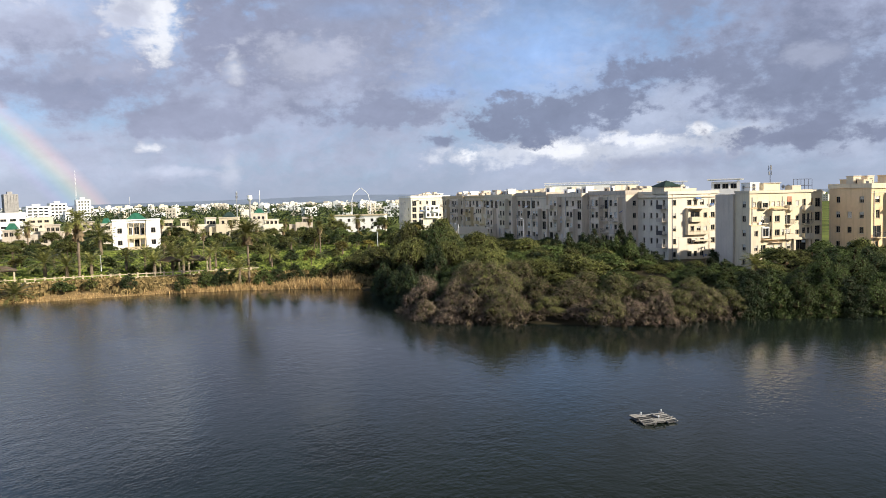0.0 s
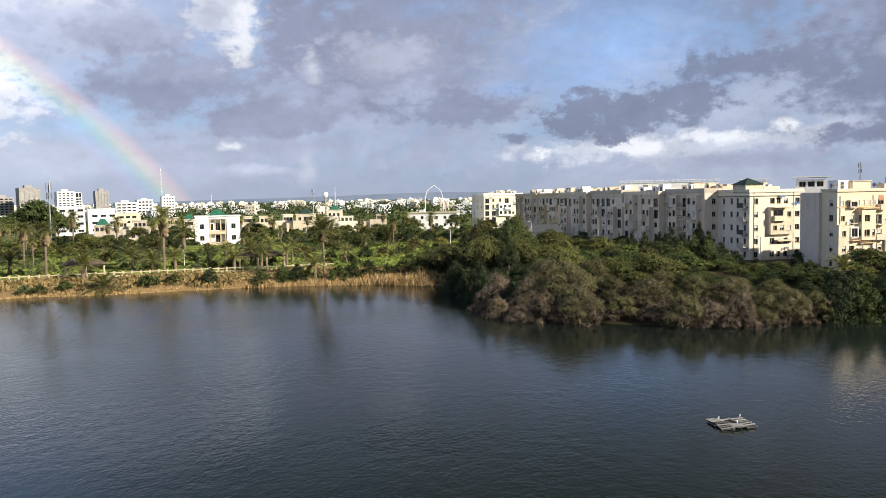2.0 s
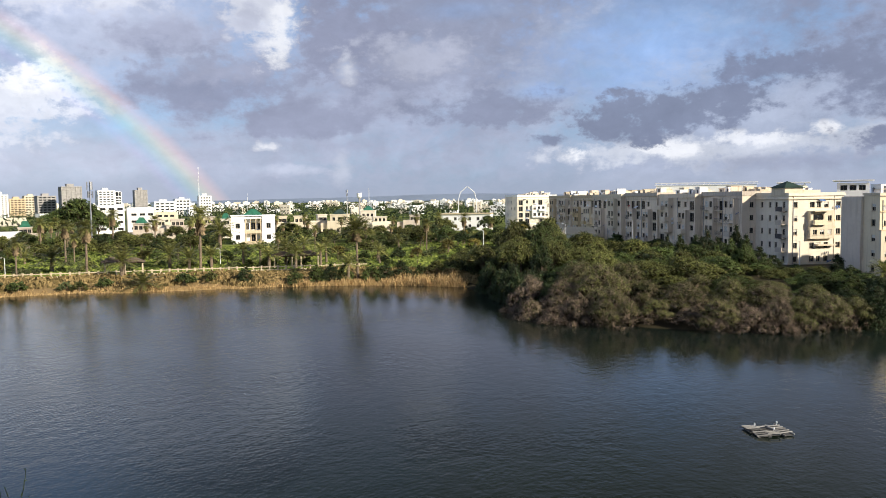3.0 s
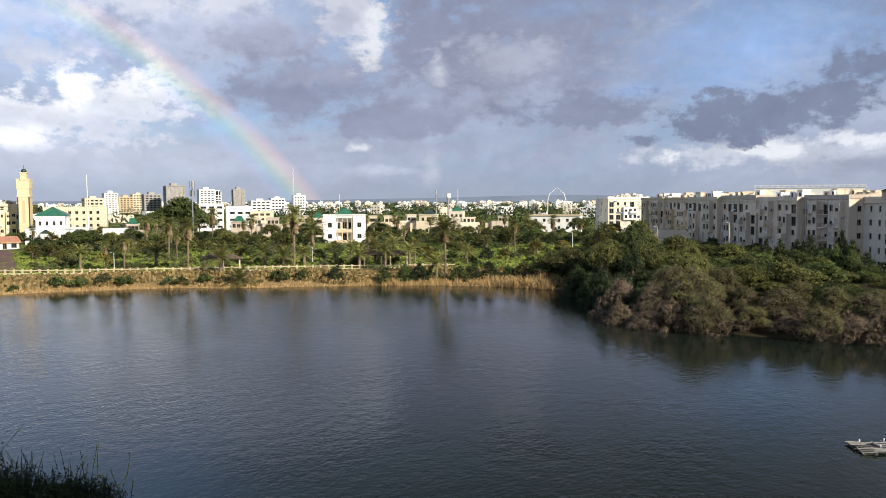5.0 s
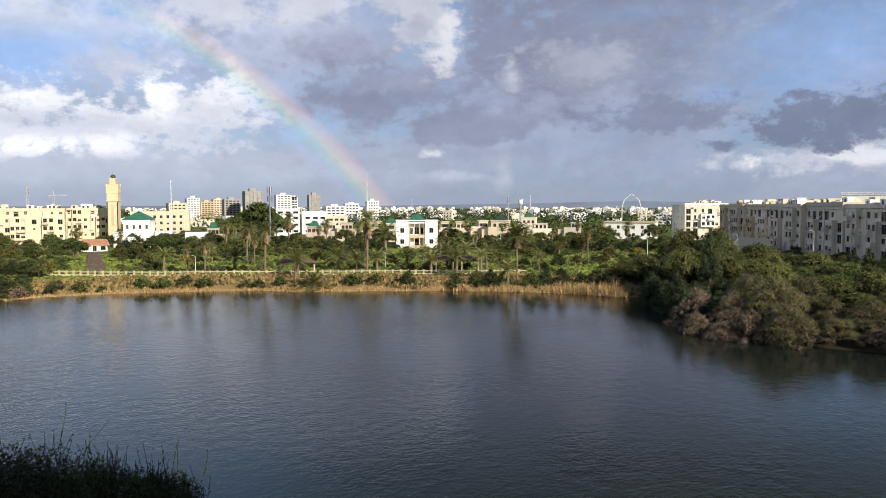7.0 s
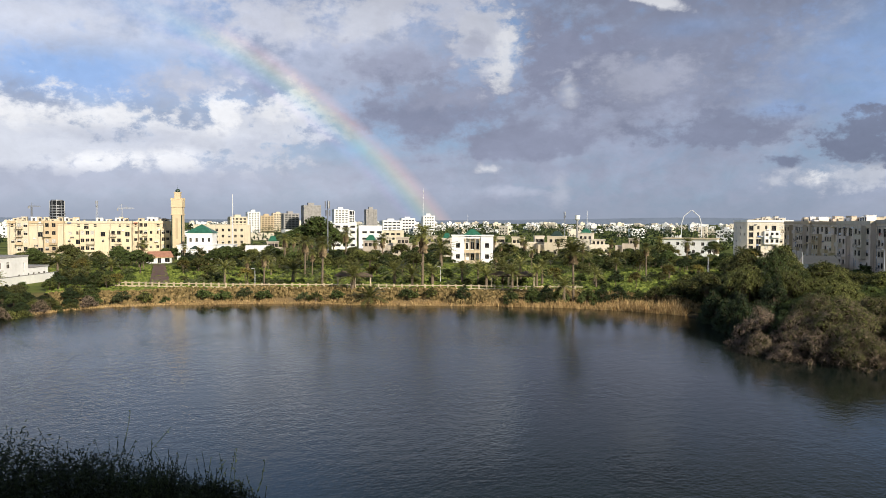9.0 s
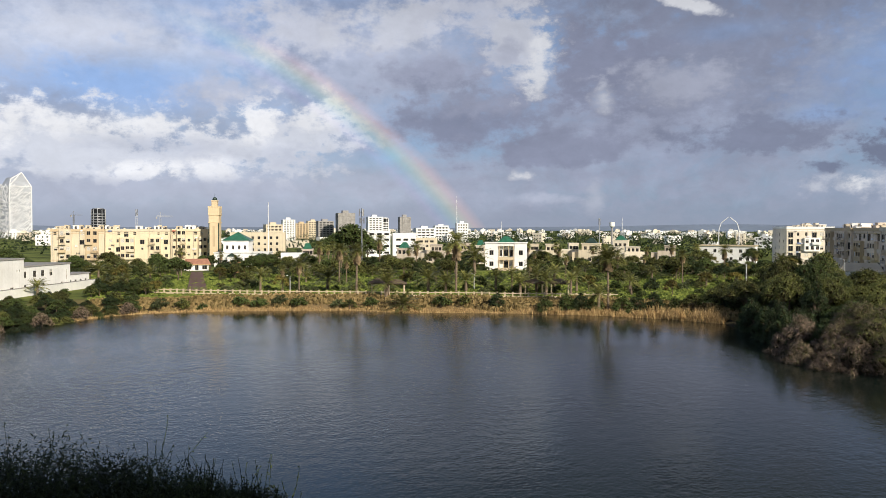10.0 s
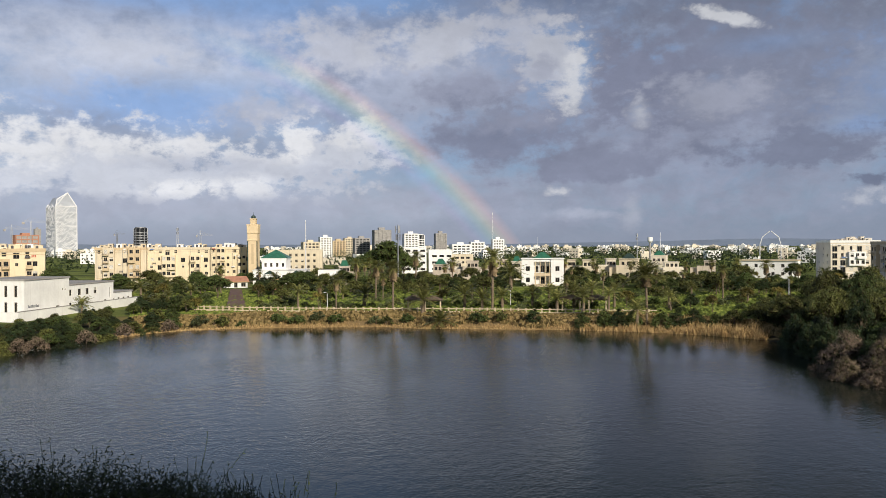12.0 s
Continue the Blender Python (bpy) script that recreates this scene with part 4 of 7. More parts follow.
# the row along the lake, each block stepping out a little
for i, (x, y, ln, mats) in enumerate(((44.3, 188.2, 16.8, (WALL_SAND, WALL_BEIGE)), (36.4, 203.4, 18.2, (WALL_SAND, WALL_SAND)), (29.3, 220.2, 19.2, (WALL_SAND, WALL_BEIGE)), (21.1, 237.7, 19.8, (WALL_SAND, WALL_CREAM)))):
    fx, fy = x - 0.357 * ln, y + 0.934 * ln
    apartment_block("apartment_building", row_pose(fx, fy), ln, 11.5, mats, 20 + i, "beige five-storey block of flats with stained bays and balconies", h_extra=(0.5, 0.1, 0.6, 0.3)[i])
for i, (x, y, ln) in enumerate(((15.5, 278.0, 20), (7.6, 296.4, 22))):
    apartment_block("apartment_building", row_pose(x - 0.357 * ln, y + 0.934 * ln), ln, 11.5, (WALL_SAND, WALL_TAN), 40 + i, "beige five-storey block of flats behind trees", h_extra=0.2)
apartment_block("apartment_building", pose(-15.5, 373.7, GROUND, 0, 0, 20.9), 20, 19, (WALL_PALE, WALL_WHITE), 52, "cream end block of flats with sunlit front", h_extra=0.8, bays=1)

SILLS = False
# the yellow row beyond the gardens, nearly facing the eye
for i, (a, dist, ln) in enumerate(((59.5, 268, 15.5), (53.2, 335, 19), (51.35, 338, 33), (45.7, 352, 17.5), (64.0, 300, 24))):
    m = stands(a, dist, GROUND, -9 if i else -4)
    apartment_block("apartment_building", m, ln, 11, ((WALL_YELLOW, WALL_TAN), (WALL_CREAM, WALL_TAN), (WALL_YELLOW, WALL_CREAM), (WALL_YELLOW, WALL_YELLOW), (WALL_YELLOW, WALL_ORANGE))[i], 60 + i,
                    "sunny yellow five-storey block of flats with pale bays", bays=3 if ln > 30 else 2, group="yellow apartment row", h_extra=-0.9, win=0.8, blank=0.28)

# ---------------------------------------------------------------- plants
def leaf_mesh(name, clumps, n, size, mat, seed, flat=0.0, long=1.0, core=0.0, upper=0.0):
    """Leaf sprays scattered through clumps (centre, radii): bent quads with random turns."""
    g = np.random.default_rng(seed)
    c = np.array([k[0] for k in clumps], float)
    rad = np.array([k[1] for k in clumps], float)
    vol = rad.prod(1) ** 0.67
    pick = g.choice(len(clumps), n, p=vol / vol.sum())
    d = g.normal(size=(n, 3))
    d /= np.linalg.norm(d, axis=1)[:, None]
    # leaves moved to upper sides, so dark cores show below like shade
    d[:, 2] = np.where(g.random(n) < upper, np.abs(d[:, 2]) - 0.12, d[:, 2])
    rr = g.uniform(0.7, 1.0, n) ** 0.5
    p = c[pick] + d * rad[pick] * (rr * g.uniform(0.75, 1.22, n))[:, None] + g.normal(size=(n, 3)) * rad[pick] * 0.13
    nrm = d + g.normal(size=(n, 3)) * 0.75 + np.array([0, 0, flat])
    nrm /= np.linalg.norm(nrm, axis=1)[:, None]
    a = np.cross(nrm, g.normal(size=(n, 3)))
    a /= np.linalg.norm(a, axis=1)[:, None]
    b = np.cross(nrm, a)
    s = size * g.uniform(0.6, 1.35, n)[:, None]
    quad = np.stack([p - a * s * long, p - b * s * 0.5 + nrm * s * 0.12, p + a * s * long, p + b * s * 0.5 + nrm * s * 0.12], 1)
    vs, fs = quad.reshape(-1, 3).tolist(), np.arange(n * 4).reshape(n, 4).tolist()
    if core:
        # dense growth inside each clump, coloured near-black to stand for shade
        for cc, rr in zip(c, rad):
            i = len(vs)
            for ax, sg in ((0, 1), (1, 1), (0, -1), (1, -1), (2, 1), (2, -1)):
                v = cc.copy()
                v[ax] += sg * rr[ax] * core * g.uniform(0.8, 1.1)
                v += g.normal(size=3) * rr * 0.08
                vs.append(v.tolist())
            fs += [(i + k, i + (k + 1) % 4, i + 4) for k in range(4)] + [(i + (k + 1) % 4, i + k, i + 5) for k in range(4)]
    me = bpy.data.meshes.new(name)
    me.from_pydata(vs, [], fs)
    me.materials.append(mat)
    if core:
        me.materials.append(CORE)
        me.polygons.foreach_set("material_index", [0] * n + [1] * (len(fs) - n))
    return me


def trunk_mesh(h, r, limbs, seed, mat=BARK):
    """A tapered, slightly bent trunk with limbs to the crown."""
    g = random.Random(seed)
    bm = bmesh.new()
    top = Vector((g.uniform(-0.3, 0.3), g.uniform(-0.3, 0.3), h))
    mid = top * 0.5 + Vector((g.uniform(-0.2, 0.2), g.uniform(-0.2, 0.2), 0))
    rod(bm, (0, 0, -0.3), mid, r, r * 0.75)
    rod(bm, mid, top, r * 0.75, r * 0.5)
    for tip in limbs:
        k = Vector(tip) * 0.6 + top * 0.4 + Vector((0, 0, 0.2))
        rod(bm, mid.lerp(top, g.uniform(0.3, 1)), k, r * 0.42, r * 0.25, 5)
        rod(bm, k, tip, r * 0.25, r * 0.1, 5)
    return mesh_of("trunk", bm, mat)


def tree_kind(name, label, category, group, h, spread, lobes, leaves, size, mat, seed, flat=0.3, low=0.35, trunk=0.16, lobe_flat=0.62, drop=0.65):
    """Builds one tree or shrub and gives back its parts' meshes, for planting."""
    g = random.Random(seed)
    clumps = []
    for k in range(lobes):
        a, q = k * 2.4 + g.uniform(-0.4, 0.4), math.sqrt((k + 0.4) / lobes)
        r = spread * g.uniform(0.13, 0.38)
        z = h * (low + (1 - low) * (1 - drop * q * q) * g.uniform(0.75, 1.0)) - r * lobe_flat * 0.8
        clumps.append(((math.cos(a) * q * spread * 0.78, math.sin(a) * q * spread * 0.78, max(z, r * 0.4)), (r, r, r * lobe_flat)))
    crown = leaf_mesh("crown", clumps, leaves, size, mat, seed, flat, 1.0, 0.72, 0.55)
    tm = trunk_mesh(h * 0.45, trunk, [c[0] for c in clumps[::2]], seed)
    return dict(name=name, label=label, category=category, group=group, parts=(("trunk", tm), ("crown", crown)))


def plant(kind, x, y, scale=1.0, turn=None, z=None, squash=1.0, g=rng):
    ob = thing(kind["name"], Matrix.LocRotScale((x, y, at_ground(x, y) if z is None else z), Euler((0, 0, g.uniform(0, 6.28) if turn is None else turn)), (scale, scale, scale * squash)), kind["label"], kind["category"], kind["group"])
    for n, me in kind["parts"]:
        place(n, me, ob)
    return ob


def palm_kind(name, label, group, h, crown_r, fronds, skirt, seed, fan=False):
    """A palm: ringed trunk, fronds of many leaflets, dead skirt below the crown."""
    g = random.Random(seed)
    bm = bmesh.new()
    n = 7
    lean = Vector((g.uniform(-0.02, 0.02), g.uniform(-0.02, 0.02), 1))
    for k in range(n):
        z0, z1 = h * k / n, h * (k + 1) / n
        r = (0.17 if skirt else 0.27) * (1.25 - 0.35 * k / n)
        rod(bm, lean * z0 - Vector((0, 0, 0.3 if k == 0 else 0)), lean * z1, r * 1.06, r * 0.92, 8)
    parts = [("trunk", mesh_of("trunk", bm, PALM_BARK))]
    top = lean * h
    vs, fs = [], []
    for k in range(fronds):
        a = k * 2.39996
        up = 1.35 - (1.9 if fan else 1.55) * (k + 0.5) / fronds + g.uniform(-0.12, 0.12)
        ln = crown_r * g.uniform(0.82, 1.1)
        side = Vector((-math.sin(a), math.cos(a), 0))
        out = Vector((math.cos(a), math.sin(a), 0))
        pts = []
        for j in range(7):
            s = j / 6
            pts.append(top + out * (ln * s * math.cos(up * (1 - 0.2 * s))) + Vector((0, 0, ln * (math.sin(up) * s - 0.3 * s * s))))
        for j in range(6):
            p, q = pts[j], pts[j + 1]
            if fan and j < 1:
                w0, w1 = 0.03, 0.03
            else:
                w0 = crown_r * (0.2 if fan else 0.12) * math.sin(math.pi * (0.12 + 0.8 * j / 6))
                w1 = w0
            for sgn in (-1, 1):
                for u in range(3):
                    b0, b1 = p.lerp(q, u / 3), p.lerp(q, (u + 0.95) / 3)
                    tip = p.lerp(q, (u + 1.1) / 3) + side * sgn * w1 * g.uniform(0.8, 1.2) * 1.5 + (q - p) * 0.5 + Vector((0, 0, w0 * g.uniform(-0.75, 0.25)))
                    i = len(vs)
                    vs += [b0, b1, tip]
                    fs.append((i, i + 1, i + 2))
    me = bpy.data.meshes.new("fronds")
    me.from_pydata(vs, [], fs)
    me.materials.append(LEAF_PALM)
    parts.append(("crown", me))
    if skirt:
        vs, fs = [], []
        for k in range(70):
            a, z = g.uniform(0, math.tau), h - g.uniform(0.1, skirt)
            out = Vector((math.cos(a), math.sin(a), 0))
            p = lean * z + out * 0.2
            side = Vector((-math.sin(a), math.cos(a), 0)) * 0.22
            i = len(vs)
            vs += [p - side * 0.3, p + side * 0.3, p + out * g.uniform(0.35, 0.8) + side - Vector((0, 0, g.uniform(0.8, 1.4))), p + out * 0.3 - side - Vector((0, 0, 1.1))]
            fs.append((i, i + 1, i + 2, i + 3))
        sk = bpy.data.meshes.new("dead_fronds")
        sk.from_pydata(vs, [], fs)
        sk.materials.append(SKIRT)
        parts.append(("skirt", sk))
    return dict(name="palm_tree", label=label, category="palm tree", group=group, parts=parts)


def twig_kind(name, label, h, spread, n, seed, green=0):
    """A dome-shaped thicket of fine bare twigs, some with sparse leaves, on a few stems."""
    g = random.Random(seed)
    clumps = []
    for k in range(24):
        a, q = k * 2.4 + g.uniform(-0.3, 0.3), math.sqrt((k + 0.3) / 24)
        r = spread * g.uniform(0.12, 0.29)
        clumps.append(((math.cos(a) * q * spread * 0.85, math.sin(a) * q * spread * 0.85, max(r * 0.5, h * (0.95 - 0.8 * q * q) * g.uniform(0.85, 1.0) - r * 0.6)), (r, r, r * 0.85)))
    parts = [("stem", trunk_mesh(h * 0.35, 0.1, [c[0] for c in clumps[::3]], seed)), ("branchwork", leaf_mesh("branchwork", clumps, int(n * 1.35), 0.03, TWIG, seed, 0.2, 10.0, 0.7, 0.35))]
    if green:
        parts.append(("foliage", leaf_mesh("foliage", [(c, (r[0] * 1.04, r[1] * 1.04, r[2] * 1.06)) for c, r in clumps[:16]], green, 0.085, LEAF_OLIVE, seed + 1, 0.5, 1.0, 0.0, 0.8)))
    return dict(name="thorn_thicket", label=label, category="bush", group="lakeside thicket", parts=parts)


ACACIAS = [tree_kind("acacia_tree", "spreading olive-green acacia with a flat broken crown", "tree", "grove trees", 6.6, 4.4, 26, 7000, 0.13, (LEAF_OLIVE, LEAF_GREEN, LEAF_OLIVE)[k], 100 + k, 0.6, 0.42, 0.2) for k in range(3)]
DENSE = [tree_kind("evergreen_tree", "dense dark evergreen tree with a rounded crown", "tree", "grove trees", 5.4, 3.1, 28, 7500, 0.105, (LEAF_DARK, LEAF_GREEN)[k], 110 + k, 0.3, 0.05, 0.16, 0.8, 0.95) for k in range(2)]
FAR_ACACIAS = [tree_kind("acacia_tree", "spreading olive-green tree with a flat broken crown", "tree", "garden trees", 6.6, 4.0, 24, 3800, 0.18, (LEAF_OLIVE, LEAF_GREEN)[k], 115 + k, 0.6, 0.42, 0.2) for k in range(2)]
ROUNDS = [tree_kind("broadleaf_tree", "dense dark green tree with a rounded crown", "tree", "garden trees", 5.2, 2.9, 20, 3000, 0.15, (LEAF_DARK, LEAF_GREEN, LEAF_OLIVE)[k], 120 + k, 0.3, 0.2, 0.16, 0.8) for k in range(3)]
SHRUBS = [tree_kind("shrub", ("low grey-green shrub in the garden", "low green shrub in the garden", "low olive shrub in the garden")[k], "shrub", "garden shrubs", 1.9, 1.5, 11, 1100, 0.12, (LEAF_GREYGREEN, LEAF_GREEN, LEAF_OLIVE)[k], 140 + k, 0.3, 0.1, 0.07, 0.8) for k in range(3)]
YELLOWS = [tree_kind("autumn_tree", "thin-leaved yellowing tree among the gardens", "tree", "garden trees", 5.0, 2.4, 12, 1500, 0.14, LEAF_YELLOW, 160, 0.3, 0.3, 0.13, 0.8)]
DATES = [palm_kind("palm_tree", "short palm with arching green fronds", "garden palms", 2.4 + k, 3.4, 30, 0, 170 + k) for k in range(3)]
FANS = [palm_kind("palm_tree", "tall slender fan palm with a dead skirt", "garden palms", 8.5, 2.2, 34, (1.7, 2.3)[k], 180 + k, True) for k in range(2)]
LOW_PALM = palm_kind("palm_tree", "bushy trunkless palm clump on the bank", "garden palms", 0.6, 3.0, 34, 0, 195)
FEATHER = palm_kind("palm_tree", "tall date palm with yellow-green feathered crown", "garden palms", 8.6, 3.9, 46, 1.0, 190)
TWIGS = [twig_kind("thorn_thicket", ("bare grey-brown thorn thicket on the shore", "half-bare thicket with sparse olive leaves")[k % 2], (5.0, 5.6, 4.6, 5.8)[k], (4.0, 4.6, 3.4, 4.4)[k], (5200, 3600, 4600, 3000)[k], 200 + k, (1500, 6500, 400, 8500)[k]) for k in range(4)]


CANOPY_AS_SEEN = ((6, 5.8), (5.2, 7.0), (3.6, 11.0), (0.2, 12.2), (-2, 9.6), (-4.8, 8.2), (-9, 7.8), (-11.5, 7.2), (-14.5, 4.6), (-21, 4.3), (-23, 6.6), (-26, 8.2), (-32, 9.2))


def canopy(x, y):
    """Crown heights over the water per bearing, fitted to the camera's view: tall at its tip, low before the corner
    block.
    """
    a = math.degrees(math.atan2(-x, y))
    top = np.interp(-a, [-c[0] for c in CANOPY_AS_SEEN], [c[1] for c in CANOPY_AS_SEEN])
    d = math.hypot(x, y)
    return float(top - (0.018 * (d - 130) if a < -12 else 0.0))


def thicket():
    """The wooded point beside the lake: bare thickets on the shore, flat-topped acacias behind."""
    g = random.Random(21)
    taken = []

    def free(x, y, r):
        if any((x - a) ** 2 + (y - b) ** 2 < (r * 0.5 + c * 0.5) ** 2 for a, b, c in taken):
            return False
        taken.append((x, y, r))
        return True

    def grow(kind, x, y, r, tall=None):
        """Plants a tree r wide, stretched or flattened until its top fits the canopy as seen."""
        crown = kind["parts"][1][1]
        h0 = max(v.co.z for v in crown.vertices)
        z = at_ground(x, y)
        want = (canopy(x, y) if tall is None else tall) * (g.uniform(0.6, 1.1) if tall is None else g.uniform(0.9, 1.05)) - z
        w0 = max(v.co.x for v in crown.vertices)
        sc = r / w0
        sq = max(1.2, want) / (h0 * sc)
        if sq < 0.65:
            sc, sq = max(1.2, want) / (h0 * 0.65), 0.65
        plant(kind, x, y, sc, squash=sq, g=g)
    # trees leaning over the narrow inlet, dark leaves standing in for its shade
    for k in range(16):
        u = k / 15
        x, y = -11.6 + 8.0 * u + g.uniform(0, 1.0) + (k % 2) * 2.5, 144 - 28 * u + (k % 2) * 1.5
        grow(DENSE[0], x, y, g.uniform(2.2, 2.9), g.uniform(4.5, 6.8))
        taken.append((x, y, 3.0))
    # shore fringe: overlapping domes
    for x, y, k, r, h in ((-5.0, 118, 2, 3.0, 4.2), (-2.8, 111, 0, 3.4, 3.4), (0.6, 107.6, 2, 3.0, 2.6), (3.8, 107.0, 0, 3.6, 4.4), (8.6, 105.6, 1, 4.4, 5.6), (14.2, 106.4, 3, 3.4, 3.6), (18.0, 104.6, 2, 2.4, 2.8), (21.5, 102.2, 1, 3.6, 4.6), (25.2, 101.4, 2, 2.6, 3.6), (28.6, 102, 0, 3.8, 5.4), (31.5, 103, 3, 3.6, 4.8), (35.5, 104.5, 1, 3.6, 5.0), (39.2, 105.6, 3, 3.2, 4.8)):
        grow(TWIGS[k], x, y, r, h)
        taken.append((x, y, r * 1.3))
    for x, y, k, r, h in ((-2.5, 118, 2, 3.6, 6.2), (2.0, 113.5, 0, 4.8, 6.6), (7.5, 112.5, 1, 5.4, 8.0), (13.5, 111.5, 3, 3.6, 6.0), (18.5, 109, 1, 4.8, 6.2), (24, 108, 3, 3.8, 6.8), (28.5, 107.5, 1, 5.0, 6.2), (35, 109.5, 3, 4.4, 5.6), (11, 117, 3, 4.6, 8.0), (4, 119, 1, 4.6, 8.4), (21, 114.5, 3, 4.2, 6.4), (30.5, 113.5, 1, 4.0, 5.6)):
        grow(TWIGS[k], x, y, r, h)
        taken.append((x, y, r * 1.2))
    for x, y in ((42, 106), (45.5, 106.8), (49, 106.2), (52.5, 106), (56, 106), (59.5, 105.8), (63, 105.4), (66.5, 105), (70, 104)):
        grow(g.choice(DENSE), x, y, g.uniform(2.8, 3.6), g.uniform(5.5, 7.0))
        taken.append((x, y, 4.0))
    tries = 0
    while tries < 9000:
        tries += 1
        x, y = g.uniform(-18, 98), g.uniform(104, 188)
        d = float(shore_distance(np.array([x]), np.array([y]))[0])
        # stay off the buildings and their forecourt
        west = (x - 51.8) * -0.934 + (y - 178.6) * -0.357
        south = (x - 60.8) * 0.357 + (y - 153.9) * -0.934
        if d < 3.5 or (west < 8 and south < 6) or (x < -14 and y < 160):
            continue
        r = g.uniform(3.4, 5.2)
        if not free(x, y, r * 1.12):
            continue
        if x > 38 and d < 22:
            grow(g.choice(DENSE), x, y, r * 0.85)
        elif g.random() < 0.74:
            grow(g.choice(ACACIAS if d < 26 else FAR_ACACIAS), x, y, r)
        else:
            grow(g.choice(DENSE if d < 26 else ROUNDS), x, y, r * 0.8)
    # on along the row of flats
    for k in range(34):
        s = 12 + k * 2.8 + g.uniform(-1, 1)
        o = 9 + g.uniform(0, 10)
        x, y = 51.8 - 0.357 * s - 0.934 * o, 178.6 + 0.934 * s - 0.357 * o
        grow(g.choice(ROUNDS + FAR_ACACIAS), x, y, g.uniform(2.4, 3.4), g.uniform(4.0, 6.6))
    # dark trees before the row and the corner block
    for a, dist, k, r, top in ((-10.2, 172, 0, 2.4, 10.0), (-10.9, 170, 0, 2.6, 10.3), (-11.6, 172, 0, 2.2, 9.4), (-12.9, 173, 0, 2.2, 11.2), (-13.5, 171, 0, 2.2, 9.6), (-14.3, 168, 0, 2.6, 7.8), (-12.6, 163, 1, 3.0, 8.8), (-13.5, 162, 1, 2.8, 8.7), (-11.7, 160, 1, 2.8, 8.2),
                               (-14.7, 160, 1, 2.6, 6.8), (-15.3, 163, 0, 2.4, 6.0), (-19.2, 167, 0, 1.6, 6.3), (-18.2, 163, 0, 2.4, 4.2), (-16.8, 161, 1, 2.6, 4.4), (-17.6, 157, 0, 2.6, 3.9), (-20.0, 160, 1, 2.4, 4.2), (-16.0, 156, 1, 2.8, 4.2), (-9.2, 176, 1, 2.6, 9.4), (-8.2, 182, 0, 2.6, 9.0),
                               (-17.2, 150, 1, 2.8, 4.2), (-18.4, 151, 0, 2.6, 4.0), (-19.4, 150, 1, 2.6, 4.2), (-20.4, 149, 0, 2.6, 4.4), (-17.9, 143, 1, 3.0, 4.6), (-19.1, 143, 1, 2.8, 4.4), (-20.3, 141, 0, 2.8, 4.8), (-18.6, 136, 1, 3.0, 5.0), (-20.0, 134, 1, 3.0, 5.2), (-17.4, 136, 0, 2.8, 5.0), (-19.3, 157, 1, 2.2, 3.8)):
        x, y, _ = polar(a, dist)
        grow(DENSE[k], x, y, r, top)
    x, y, _ = polar(-20.3, 172)
    grow(DENSE[0], x, y, 2.2, 8.5)
    x, y, _ = polar(-21.9, 150)
    plant(DATES[0], x, y, 1.0, g=g)


